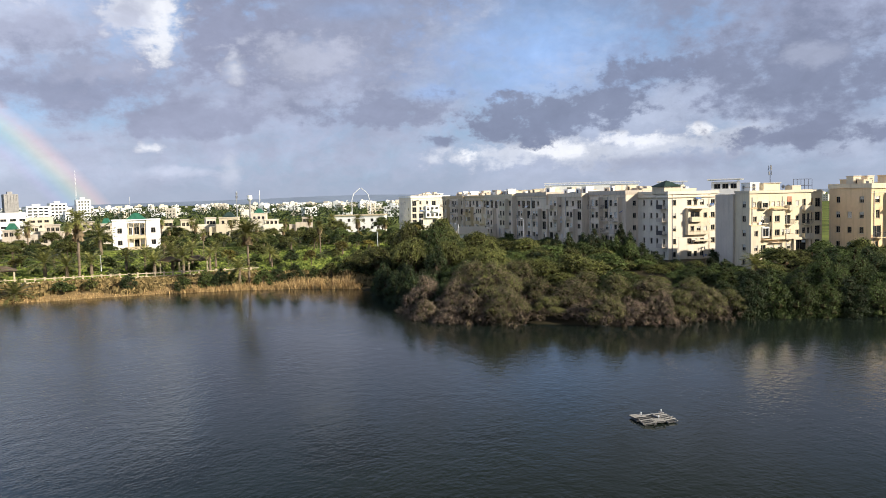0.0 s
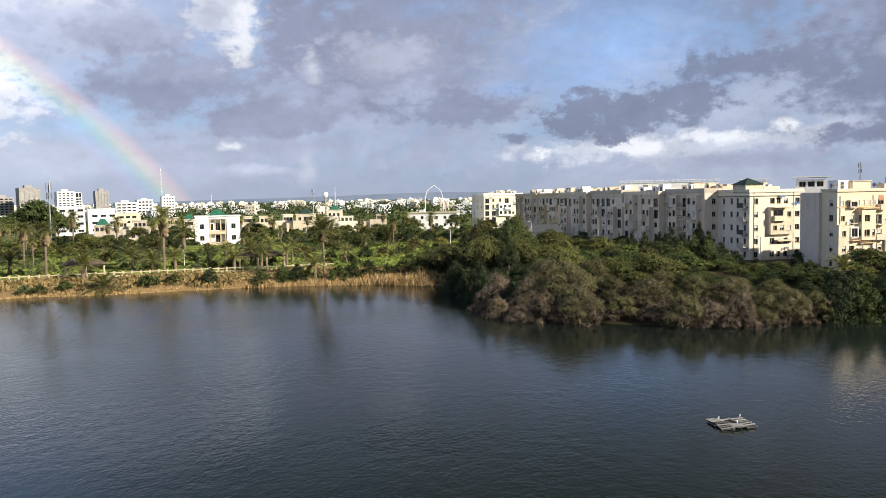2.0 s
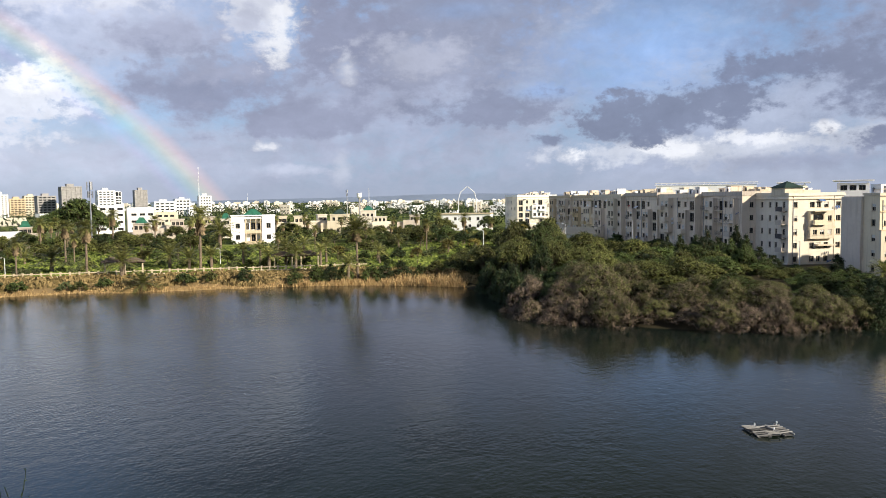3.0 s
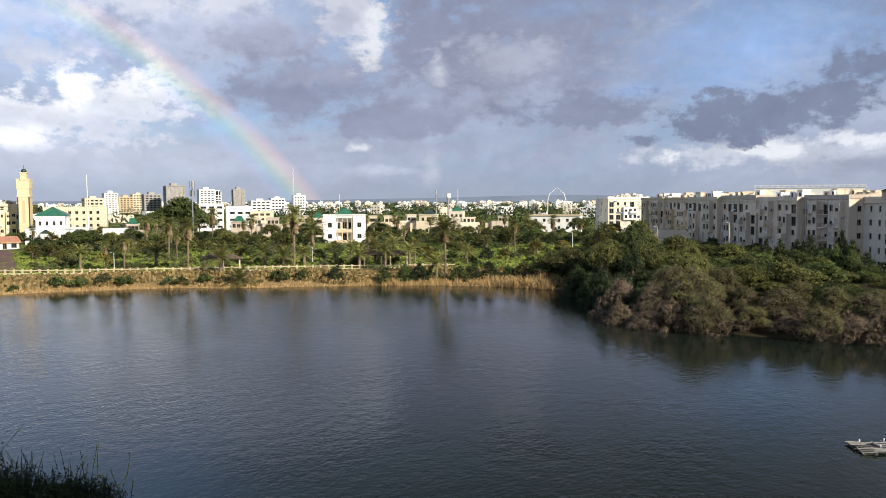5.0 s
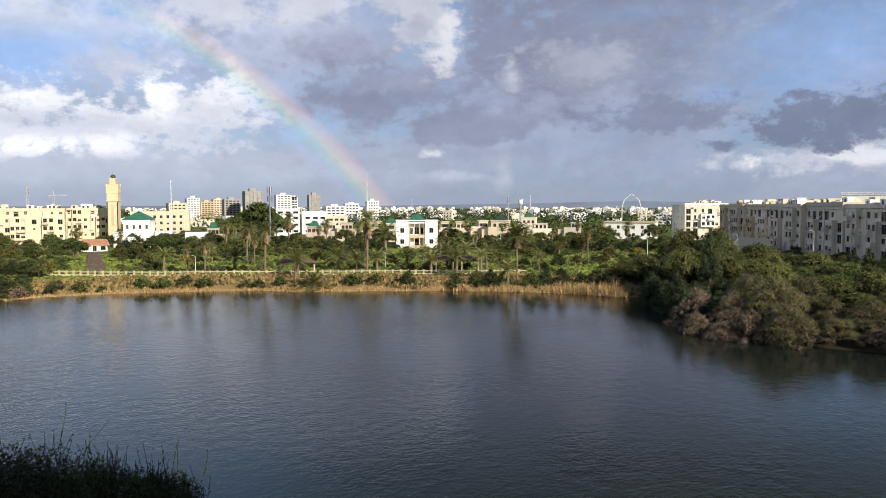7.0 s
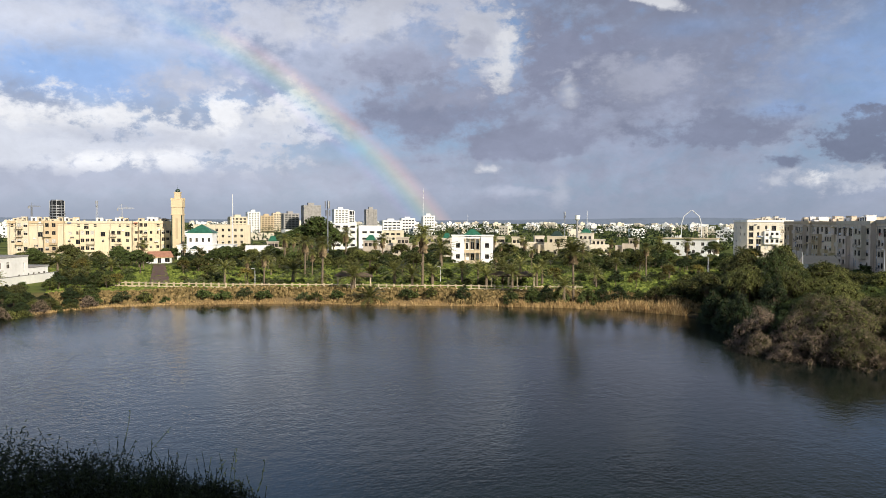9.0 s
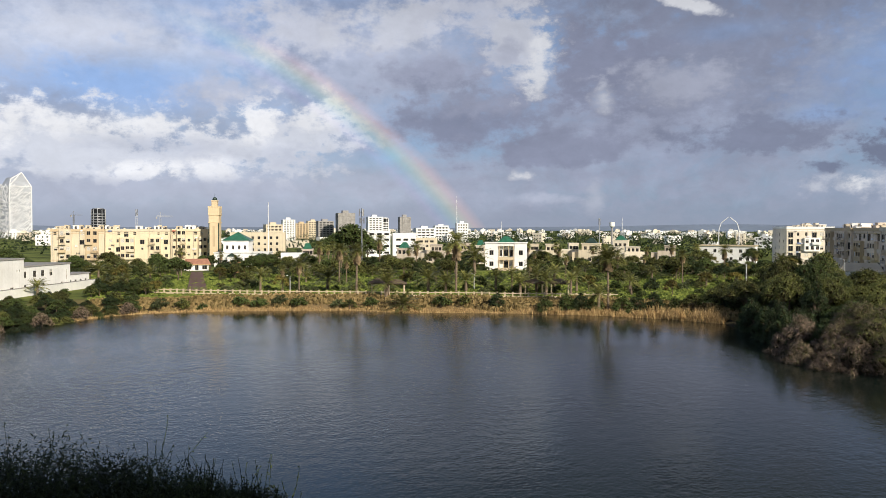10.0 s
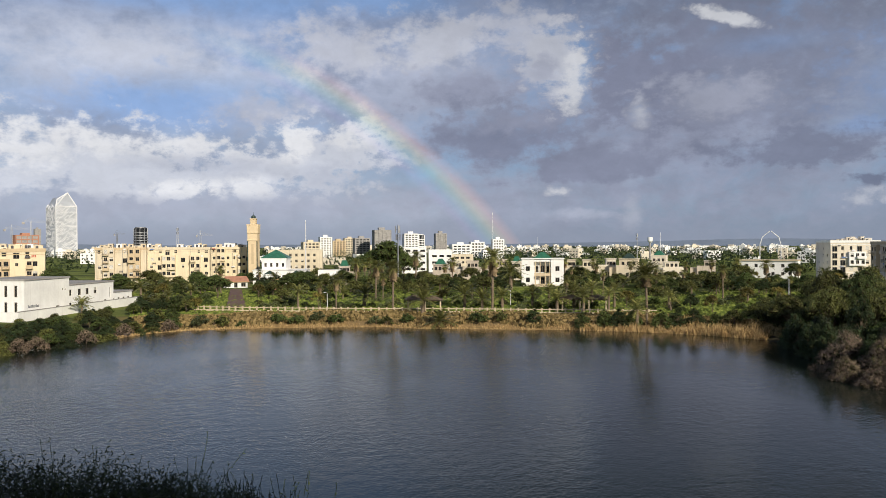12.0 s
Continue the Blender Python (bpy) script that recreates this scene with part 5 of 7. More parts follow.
def gardens():
    g = random.Random(33)
    # single palms placed to fit the camera's view: kind, azimuth, distance, height
    for kind, a, dist, h in ((FANS[0], 32.7, 181, 11.9), (FANS[1], 36.85, 187, 8.3), (FANS[0], 33.95, 214, 11.2), (FANS[1], 25.35, 186, 14.3), (DATES[0], 30.5, 176, 5.4),
                             (FANS[1], 38.0, 192, 6.6), (FANS[0], 30.98, 280, 13.0), (FEATHER, 14.22, 161, 11.6), (DATES[1], 23.97, 262, 9.0), (DATES[2], 16.5, 196, 5.8),
                             (DATES[1], 19.4, 190, 6.0), (DATES[2], 18.1, 192, 6.2), (LOW_PALM, 29.2, 162.5, 3.0), (DATES[1], 14.9, 160, 5.2), (DATES[2], 21.2, 190, 5.6),
                             (DATES[0], 27.4, 192, 5.2), (DATES[1], 22.4, 195, 5.0), (DATES[0], 20.6, 183, 4.8), (DATES[1], 18.7, 182.5, 5.4), (DATES[2], 16.9, 183, 5.2), (DATES[0], 26.1, 186, 4.4), (FANS[0], 30.35, 178, 6.2), (DATES[0], 24.6, 190, 4.6), (DATES[2], 12.6, 188, 4.4), (DATES[0], 34.8, 196, 5.2), (DATES[2], 39.6, 196, 5.4), (FANS[0], 35.4, 262, 11.0), (FANS[1], 28.3, 268, 11), (FANS[0], 45.0, 262, 9)):
        x, y, _ = polar(a, dist)
        base = max((v.co.z for v in kind["parts"][0][1].vertices))
        crown = 1.0 if kind in (FANS[0], FANS[1], FEATHER) else 1.5
        plant(kind, x, y, h / (base + crown), g=g)
    # trees and shrubs in beds, with open lawns between
    def lawn(x, y):
        a, dist = math.degrees(math.atan2(-x, y)), math.hypot(x, y)
        return any(abs(a - ca) < wa and abs(dist - cd) < wd for ca, wa, cd, wd in ((35.5, 3.0, 212, 12), (12.5, 3.4, 222, 17), (9.5, 3.0, 205, 9), (15.5, 3.0, 250, 16), (24, 3.0, 215, 9), (7, 3.0, 245, 14), (30, 2.5, 232, 9)))
    taken = []
    tries = n = 0
    while tries < 14000 and n < 430:
        tries += 1
        a, dist = g.uniform(3.0, 50), math.sqrt(g.uniform(180 ** 2, 300 ** 2))
        x, y, _ = polar(a, dist)
        d = float(shore_distance(np.array([x]), np.array([y]))[0])
        if d < 24 or (a < 6 and dist > 210 + 10 * a) or (dist < 184 and a < 47 and a > 13) or (a > 42.6 and a < 45.6):
            continue
        if 19.6 < a < 23.8 and dist > 222:
            continue
        open_ground = lawn(x, y)
        if open_ground and g.random() < 0.8:
            continue
        u = g.random()
        back = dist > 245
        r = 1.9 if u < 0.8 and not back else 4.0
        if any((x - p) ** 2 + (y - q) ** 2 < (0.5 * (r + s)) ** 2 for p, q, s in taken):
            continue
        taken.append((x, y, r))
        n += 1
        if r == 1.9:
            plant(g.choice(SHRUBS), x, y, g.uniform(0.5, 1.15), g=g)
        elif u < 0.88:
            plant(g.choice(ROUNDS + FAR_ACACIAS[:1]), x, y, g.uniform(0.5, 0.8) if not back else g.uniform(0.6, 0.95), g=g)
        elif u < 0.92:
            plant(g.choice(YELLOWS), x, y, g.uniform(0.7, 1.0), g=g)
        elif u < 0.97:
            plant(g.choice(DATES), x, y, g.uniform(0.7, 1.1), g=g)
        else:
            plant(g.choice(FANS), x, y, g.uniform(0.6, 0.95), g=g)
    # clipped bushes before the villa
    for a, dist, k in ((20.2, 284, 0.9), (20.9, 282, 0.7), (22.4, 282, 0.7), (23.1, 284, 0.95), (19.5, 288, 1.4), (23.9, 288, 1.3), (20.6, 262, 0.8), (21.4, 256, 0.7), (22.2, 260, 0.8), (21.9, 244, 0.9), (22.9, 238, 0.9), (20.4, 240, 0.9)):
        x, y, _ = polar(a, dist)
        plant(SHRUBS[1], x, y, k, g=g)
    # bushes hanging over the far bank
    for a, dist, s in ((18.8, 160, 0.75), (17.2, 161, 0.8), (16.2, 160.5, 0.85), (15.2, 161, 0.75), (13.2, 160, 0.85), (12.2, 161, 0.75), (11.0, 162, 0.8), (9.6, 162, 0.6), (8.4, 161, 0.8), (7.0, 163, 1.0), (5.8, 164, 1.1), (5.0, 160, 1.1), (4.4, 152, 1.0), (22.3, 163, 0.7), (4.6, 170, 1.2), (6.2, 172, 1.1)):
        x, y, _ = polar(a, dist)
        plant(g.choice((DENSE[1], DENSE[1], DENSE[0], ROUNDS[2])), x, y, s * 0.92, g=g, squash=0.9)
    for a, dist in ((41.0, 170), (38.2, 170), (36.9, 168), (39.7, 168.5), (43.5, 171), (45.0, 172), (34.0, 166), (33.2, 165), (31.6, 165.5), (26.4, 163), (24.8, 163), (46.4, 173)):
        x, y, _ = polar(a, dist)
        plant(g.choice(SHRUBS), x, y, g.uniform(0.9, 1.5), g=g)
    # the wooded west bank below the school
    for (ax, ay), (bx, by) in zip(SHORE[0:6], SHORE[1:6]):
        ln = math.hypot(bx - ax, by - ay)
        for k in range(int(ln / 0.85)):
            u = (k + g.random()) / int(ln / 0.85)
            off = (0.6, 3.2, 6.0, 9.0)[k % 4] + g.uniform(-0.4, 0.4)
            x, y = ax + (bx - ax) * u - (by - ay) / ln * off, ay + (by - ay) * u + (bx - ax) / ln * off
            if off < 1.5 and g.random() < (0.4 if ay < 80 else 0.15):
                plant(TWIGS[2], x, y, 0.55, z=0.2, g=g)
            else:
                plant(g.choice(ROUNDS), x, y, g.uniform(0.5, 0.62) + 0.02 * off, g=g, squash=0.85)
    for k in range(22):
        u = k / 21
        x, y = -133 - 20 * u + g.uniform(-3, 3), 84 + 50 * u + g.uniform(-3, 3)
        plant(g.choice(ROUNDS), x, y, g.uniform(0.45, 0.6), g=g)
    for k in range(16):
        x, y, _ = polar(g.uniform(46.6, 50.3), g.uniform(190, 218))
        plant(g.choice(ROUNDS + DATES[:1]), x, y, g.uniform(0.6, 0.9), g=g)
    # trees round the mosque and before the yellow row
    for k in range(50):
        x, y, _ = polar(g.uniform(40.5, 53), g.uniform(238, 318))
        a = math.degrees(math.atan2(-x, y))
        if (42.6 < a < 45.2 and math.hypot(x, y) < 300) or (a < 42.8 and math.hypot(x, y) > 262):
            continue
        plant(g.choice(FAR_ACACIAS + ROUNDS + YELLOWS * (k % 5 == 0) + DATES[1:2]), x, y, g.uniform(0.65, 1.1), g=g)
    for a, dist, s in ((55.6, 262, 1.45), (56.1, 268, 1.25), (54.9, 270, 1.1), (33.0, 325, 2.7), (34.3, 322, 2.1), (31.9, 322, 1.9), (35.2, 318, 1.7), (39.5, 262, 1.1), (40.3, 258, 0.95), (38.9, 268, 1.05)):
        x, y, _ = polar(a, dist)
        plant(FAR_ACACIAS[1], x, y, s, g=g)
    # belt behind the gardens, open before the villa
    for k in range(170):
        a = g.uniform(2, 38.5)
        dist = g.uniform(268, 326) if a > 11 else g.uniform(225, 322)
        if 18.9 < a < 24.2:
            dist = g.uniform(306, 335)
        x, y, _ = polar(a, dist)
        kind = g.choice(FAR_ACACIAS + ROUNDS[:2] + ROUNDS[:1] + YELLOWS[:1] + DATES[1:2] + FANS[:1])
        plant(kind, x, y, g.uniform(0.6, 1.05) * (1.3 if a < 11 else 1.0) if kind not in FANS else g.uniform(0.8, 1.1), g=g)


def hedges():
    """Clipped hedges across the lawns."""
    g = random.Random(55)
    for k in range(16):
        a, dist, ln = g.uniform(7, 40), g.uniform(205, 265), g.uniform(5, 12)
        x, y, _ = polar(a, dist)
        ob = thing("hedge", pose(x, y, at_ground(x, y), 0, 0, a + g.uniform(-12, 12)), "low clipped green hedge across the lawn", "hedge", "garden hedges")
        cl = [((-ln / 2 + 0.8 * j, 0, 0.55), (0.7, 0.55, 0.6)) for j in range(int(ln / 0.8) + 1)]
        place("foliage", leaf_mesh("foliage", cl, int(60 * ln), 0.2, LEAF_GREEN if k % 2 else LEAF_GREYGREEN, 400 + k, 0.4), ob)


def reeds():
    """Dry reeds along the far shore, and tufts on the bank behind them."""
    g = np.random.default_rng(9)
    vs, fs = [], []
    for (ax, ay), (bx, by) in zip(SHORE[3:15], SHORE[4:15]):
        ln = math.hypot(bx - ax, by - ay)
        tall = 0.32 if ax < -66 else 0.95
        for _ in range(int(ln * 95)):
            s, off = g.uniform(0, 1), abs(g.normal()) * 1.8 - 0.5
            x, y = ax + (bx - ax) * s - (by - ay) / ln * -off * -1, ay + (by - ay) * s + (bx - ax) / ln * off
            clump = 0.5 + 0.3 * math.sin(x * 0.8 + 1.5 * math.sin(x * 0.23)) * math.cos(y * 0.6) + 0.25 * math.sin(x * 2.3 + y)
            h = tall * (0.35 + 1.2 * max(0, clump)) * g.uniform(0.45, 1.35) * (1.0 if off < 2 else 0.6)
            if x > -31:
                h *= 1.7
            z = max(0.0, at_small(x, y))
            a = g.uniform(0, math.pi)
            w = 0.07
            i = len(vs)
            vs += [(x - math.cos(a) * w, y - math.sin(a) * w, z - 0.1), (x + math.cos(a) * w, y + math.sin(a) * w, z - 0.1), (x + g.normal() * 0.3 * h, y + g.normal() * 0.3 * h, z + h)]
            fs.append((i, i + 1, i + 2))
    me = bpy.data.meshes.new("reeds")
    me.from_pydata([tuple(map(float, v)) for v in vs], [], fs)
    me.materials.append(REED)
    tagged(new("reeds", me), "dry golden reeds along the far shore", "reeds", kind="stuff")


GRID = {}


def at_small(x, y):
    k = (round(x), round(y))
    if k not in GRID:
        GRID[k] = at_ground(*k)
    return GRID[k]


def tufts(name, label, mat, seed, n, near, far, tall, low=3.0, high=1e9):
    """Tufts of grass over a stretch of ground, by distance from the water."""
    g = np.random.default_rng(seed)
    a, dist = np.radians(g.uniform(2, 51, n)), np.sqrt(g.uniform(near ** 2, far ** 2, n))
    x, y = -np.sin(a) * dist, np.cos(a) * dist
    d = shore_distance(x, y) + 3 * ripple(x * 0.9, y * 0.9)
    keep = (d > low) & (d < high)
    x, y = x[keep], y[keep]
    z = ground_height(x, y)
    n = len(x)
    h = g.uniform(0.15, 0.38, n) * np.where(ripple(x * 0.5, y * 0.5) > 0, 1.4, 0.8) * tall
    t = g.uniform(0, math.pi, n)
    w = 0.4
    c, s = np.cos(t) * w, np.sin(t) * w
    v = np.stack([np.stack([x - c, y - s, z - 0.05], 1), np.stack([x + c, y + s, z - 0.05], 1), np.stack([x + c * 0.5 + g.normal(size=n) * 0.15, y + s * 0.5, z + h], 1), np.stack([x - c * 0.6, y - s * 0.6 + g.normal(size=n) * 0.15, z + h * 0.8], 1)], 1)
    me = bpy.data.meshes.new(name)
    me.from_pydata(v.reshape(-1, 3).tolist(), [], np.arange(n * 4).reshape(n, 4).tolist())
    me.materials.append(mat)
    tagged(new(name, me), label, "grass", kind="stuff")


def near_bushes():
    """Shaded shrubs with flowering stalks on the near bank."""
    g = np.random.default_rng(5)
    for a, dist, top, r, seed in ((59.5, 33, 10.5, 3.6, 1), (55.0, 34, 10.1, 3.2, 2), (51.0, 35, 8.8, 2.8, 3), (47.3, 36, 7.7, 2.6, 4), (44.0, 36.5, 6.5, 2.3, 5), (63.5, 32, 10.5, 3.4, 6), (41.0, 37, 5.8, 2.0, 7)):
        x, y, _ = polar(a, dist)
        z = at_ground(x, y)
        h = top - z
        ob = thing("wild_shrub", pose(x, y, z), "shaded wild shrub with thin flowering stalks", "shrub", "near bank shrubs")
        cl = []
        for k in range(22):
            t = k * 2.4
            q = math.sqrt((k + 0.5) / 22)
            cl.append(((math.cos(t) * r * q, math.sin(t) * r * q, h * (0.76 - 0.22 * q) * float(g.uniform(0.8, 1.05))), (r * 0.36, r * 0.36, h * 0.2)))
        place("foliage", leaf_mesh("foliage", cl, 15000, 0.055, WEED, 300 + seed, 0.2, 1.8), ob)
        place("trunk", trunk_mesh(h * 0.5, 0.12, [c[0] for c in cl[::2]], 310 + seed), ob)
        vs, fs = [], []
        for _ in range(130):
            c = cl[int(g.integers(0, len(cl)))][0]
            p = np.array(c) + g.normal(size=3) * np.array([0.5, 0.5, 0.2])
            d = np.array([g.normal() * 0.22, g.normal() * 0.22, 1.0])
            ln = g.uniform(0.7, 1.7) if g.random() < 0.85 else g.uniform(1.8, 2.8)
            segs = 6
            for j in range(segs):
                q = p + d * ln / segs
                s = np.array([0.014, 0.0, 0])
                i = len(vs)
                vs += [p - s, p + s, q + s, q - s]
                fs.append((i, i + 1, i + 2, i + 3))
                for _ in range(3 if j > 1 else 4):
                    e = g.normal(size=3)
                    e /= np.linalg.norm(e)
                    w = g.uniform(0.03, 0.075)
                    f = np.cross(e, g.normal(size=3))
                    f = f / np.linalg.norm(f) * w * 0.5
                    b0 = p + (q - p) * g.uniform(0, 1)
                    i = len(vs)
                    vs += [b0, b0 + e * w + f, b0 + e * w * 2, b0 + e * w - f]
                    fs.append((i, i + 1, i + 2, i + 3))
                p = q
                d = d + g.normal(size=3) * 0.09
        me = bpy.data.meshes.new("stalks")
        me.from_pydata([tuple(map(float, v)) for v in vs], [], fs)
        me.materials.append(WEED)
        place("flowering_top", me, ob)


thicket()
gardens()
hedges()
reeds()
tufts("grass", "olive-green tufted grass of the gardens", LAWN, 12, 34000, 172, 275, 1.0, 15.0)
tufts("dry_grass", "dry straw-coloured grass on the bank", DRY_GRASS, 13, 30000, 150, 205, 1.7, 2.0, 17.0)
near_bushes()

# ---------------------------------------------------------------- garden things
def balustrade():
    """Cream rail with posts along the lakeside path."""
    f = thing("balustrade", pose(0, 0, 0), "cream concrete balustrade along the lakeside path", "railing")
    pts = []
    for a, dist in ((47.4, 199), (44, 192), (40, 186), (36, 182.5), (32, 180), (28, 178.5), (24, 177.5), (20, 177), (16.5, 177), (13.5, 178)):
        pts.append(Vector(polar(a, dist, BANK - 0.02)))
    post = mesh_of("post", boxes((-0.16, 0.16, -0.16, 0.16, -0.4, 1.05), (-0.2, 0.2, -0.2, 0.2, 1.05, 1.15)), STONE_PALE)
    for p, q in zip(pts, pts[1:]):
        d = q - p
        turn = math.degrees(math.atan2(d.y, d.x))
        ln = d.length
        m = pose(p.x, p.y, p.z, 0, 0, turn)
        part("rail", boxes((0.16, ln - 0.16, -0.09, 0.09, 0.78, 0.95)), STONE_PALE, f, "", m)
        part("plinth", boxes((0.16, ln - 0.16, -0.14, 0.14, -0.4, 0.28)), STONE_PALE, f, "", m)
        k = round(ln / 1.75)
        for i in range(k):
            place("post", post, f, m @ Matrix.Translation((ln * i / k, 0, 0)))


THATCH = material("weathered thatch", (0.14, 0.105, 0.075), 0.95, 0, 0.35, 1.5, 0.6, 6.0)


def pavilion(az, dist, w, label="open garden pavilion with hipped thatch roof on square posts"):
    m = stands(az, dist, BANK, 0)
    t = thing("garden_pavilion", m, label, "pavilion", "garden pavilions")
    for x in (-w / 2 + 0.3, w / 2 - 0.3):
        for y in (-w / 2 + 0.3, w / 2 - 0.3):
            part("post", boxes((x - 0.16, x + 0.16, y - 0.16, y + 0.16, -0.3, 2.5), bevel=0.02), STONE_PALE, t)
    part("beam", boxes((-w / 2, w / 2, -w / 2, -w / 2 + 0.25, 2.5, 2.7), (-w / 2, w / 2, w / 2 - 0.25, w / 2, 2.5, 2.7)), BARK, t)
    part("roof", pyramid(bmesh.new(), -w / 2 - 0.5, w / 2 + 0.35, -w / 2 - 0.35, w / 2 + 0.35, 2.7, 3.7, 0.4), THATCH, t, "weathered thatch roof")


def lamp_post(az, dist, h, z=BANK):
    t = thing("lamp_post", stands(az, dist, z), "slim pale lamp post with a bent arm", "lamp post", "lamp posts")
    bm = bmesh.new()
    rod(bm, (0, 0, -0.3), (0, 0, h), 0.10, 0.05, 8)
    rod(bm, (0, 0, h), (-0.5, -0.2, h + 0.15), 0.03, 0.03)
    part("pole", bm, WHITE_METAL, t)
    part("lantern", boxes((-0.85, -0.45, -0.32, -0.16, h + 0.1, h + 0.2), bevel=0.02), WHITE_METAL, t)


RAFT_BAR = material("bleached grey bars", (0.10, 0.098, 0.095), 0.7, 0, 0.4, 3.0, per="object", second=(0.30, 0.295, 0.285))
RAFT_DECK = material("wet dark boards", (0.035, 0.035, 0.035), 0.6, 0, 0.4, 3.0, per="object", second=(0.10, 0.10, 0.10))


def raft():
    """A loose raft of square floating frames: dark decks in pale bars, floats and short posts."""
    g = random.Random(2)
    t = thing("floating_raft", Matrix.LocRotScale((15.8, 58.6, 0.0), Euler((0, 0, radians(14))), (0.72, 0.72, 0.72)), "ramshackle floating raft of dark decks in pale bars", "raft")
    for i in range(3):
        for j in range(2):
            m = pose(-1.25 + 1.25 * i + g.uniform(-0.1, 0.1), -0.85 + 1.7 * j, 0.12, g.uniform(-5, 5), g.uniform(-6, 6), g.uniform(-9, 9))
            for k in range(5):
                part("board", boxes((-0.56, 0.56, -0.72 + 0.29 * k, -0.46 + 0.29 * k, 0.0, 0.05)), RAFT_DECK, t, "", m)
            for x in (-0.56, 0.56):
                part("bar", boxes((x - 0.06, x + 0.06, -0.8, 0.8 + g.uniform(0, 0.25), 0.054, 0.16), bevel=0.015), RAFT_BAR, t, "", m)
            for y in (-0.76, -0.25, 0.25, 0.76):
                if g.random() < 0.75:
                    part("bar", boxes((-0.75, 0.72, y - 0.06, y + 0.06, 0.164, 0.27), bevel=0.015), RAFT_BAR, t, "", m)
            bm = bmesh.new()
            rod(bm, (-0.4, -0.6, -0.1), (-0.4, 0.6, -0.1), 0.17, 0.17, 10)
            part("drum", bm, DARK_METAL, t, "", m)
            if (i + j) % 2:
                bm = bmesh.new()
                rod(bm, (0.5, 0.5, 0.05), (0.52, 0.5, 0.38), 0.05, 0.045, 6)
                rod(bm, (0.52, 0.5, 0.38), (0.52, 0.5, 0.52), 0.085, 0.07, 8)
                part("post", bm, WHITE_METAL, t, "", m)


def villa(az, dist, w, h, label, seed, roof=True, turn=0.0, porch=False):
    r = random.Random(seed)
    t = thing("villa", stands(az, dist, BANK, turn), label, "house", "garden villas")
    mat = r.choice((WALL_BEIGE, WALL_PALE, WALL_CREAM)) if not porch else WALL_WHITE
    wins = []
    for z in (1.0, 4.2):
        for c in ((0.12, 0.88) if porch else (0.15, 0.4, 0.62, 0.85)):
            wins.append(("front", w * c, z + 0.3, 1.3, 1.6, "open"))
        wins += [("left", 3, z, 1.2, 1.4, "open"), ("right", 3, z, 1.2, 1.4, "open")]
    if porch:
        # two wings with a deep porch of columns between
        volume(t, -w / 2, -w / 2 + w * 0.3, -1.5, 8, 0, h, mat, [("front", w * 0.15, 1.5, 1.5, 1.7, "open"), ("front", w * 0.15, 5.6, 1.5, 1.8, "open")])
        volume(t, w / 2 - w * 0.3, w / 2, -1.5, 8, 0, h, mat, [("front", w * 0.15, 1.5, 1.5, 1.7, "open"), ("front", w * 0.15, 5.6, 1.5, 1.8, "open")])
        volume(t, -w * 0.2 + 0.004, w * 0.2 - 0.004, 1.5, 8, 0, h, mat, [("front", w * 0.2, 0.6, 2.4, 2.6, "open"), ("front", w * 0.2, 5.0, 2.0, 2.6, "open"), ("front", w * 0.07, 5.0, 1.0, 2.4, "open"), ("front", w * 0.33, 5.0, 1.0, 2.4, "open")])
        part("balcony", boxes((-w * 0.2 + 0.01, w * 0.2 - 0.01, -1.2, 1.49, 3.7, 4.0), (-w * 0.2 + 0.01, w * 0.2 - 0.01, -1.2, -1.05, 4.0, 4.9)), STONE_PALE, t)
        part("porch_roof", boxes((-w * 0.2 + 0.01, w * 0.2 - 0.01, -1.2, 1.49, h - 0.9, h - 0.1)), mat, t)
        for x in (-w * 0.17, -w * 0.06, w * 0.06, w * 0.17):
            bm = bmesh.new()
            rod(bm, (x, -0.9, 0), (x, -0.9, 3.7), 0.22, 0.2, 8)
            rod(bm, (x, -0.9, 4.9), (x, -0.9, h - 0.9), 0.2, 0.18, 8)
            part("column", bm, STONE_PALE, t)
        part("stair", boxes((-w * 0.3, w * 0.3, -6.5, -1.51, -0.2, 0.5), (-w * 0.22, w * 0.22, -4.5, -1.51, 0.5, 0.9)), STONE_PALE, t)
    else:
        up = w * r.uniform(0.45, 0.7)
        x0 = -w / 2 + (w - up) * r.choice((0.0, 0.3, 1.0))
        volume(t, -w / 2, w / 2, 0, 9, 0, h * 0.62, mat, [a for a in wins if a[2] < 3])
        volume(t, x0, x0 + up, 1.5, 9, h * 0.62 + 0.004, h, mat, [("front", up * c, h * 0.62 + 0.8, 1.2, 1.5, "open") for c in (0.2, 0.5, 0.8)], "upper_floor")
        part("terrace_wall", boxes((-w / 2, w / 2, 0.02, 0.2, h * 0.62 + 0.004, h * 0.62 + 0.9)), mat, t)
        volume(t, -w / 2 - 3, -w / 2 - 0.004, 1.5, 8, 0, h * 0.6, mat, [("front", 1.5, 1.2, 1.2, 1.4, "open")], "wing")
    c0, c1 = (-w / 2, w / 2) if porch else (x0, x0 + up)
    mid = (c0 + c1) / 2
    part("cornice", boxes((c0 - 0.3, c1 + 0.3, -1.8 if porch else 1.2, 8.3 if porch else 9.3, h + 0.004, h + 0.4), bevel=0.05), mat, t)
    if roof:
        part("roof", pyramid(bmesh.new(), mid - w * 0.22, mid + w * 0.22, 1.6, 8, h + 0.4, h + 2.6, 0.8), GREEN_TILE if r.random() < 0.7 or porch else DARK_TILE, t, "glazed green tiled hip roof")


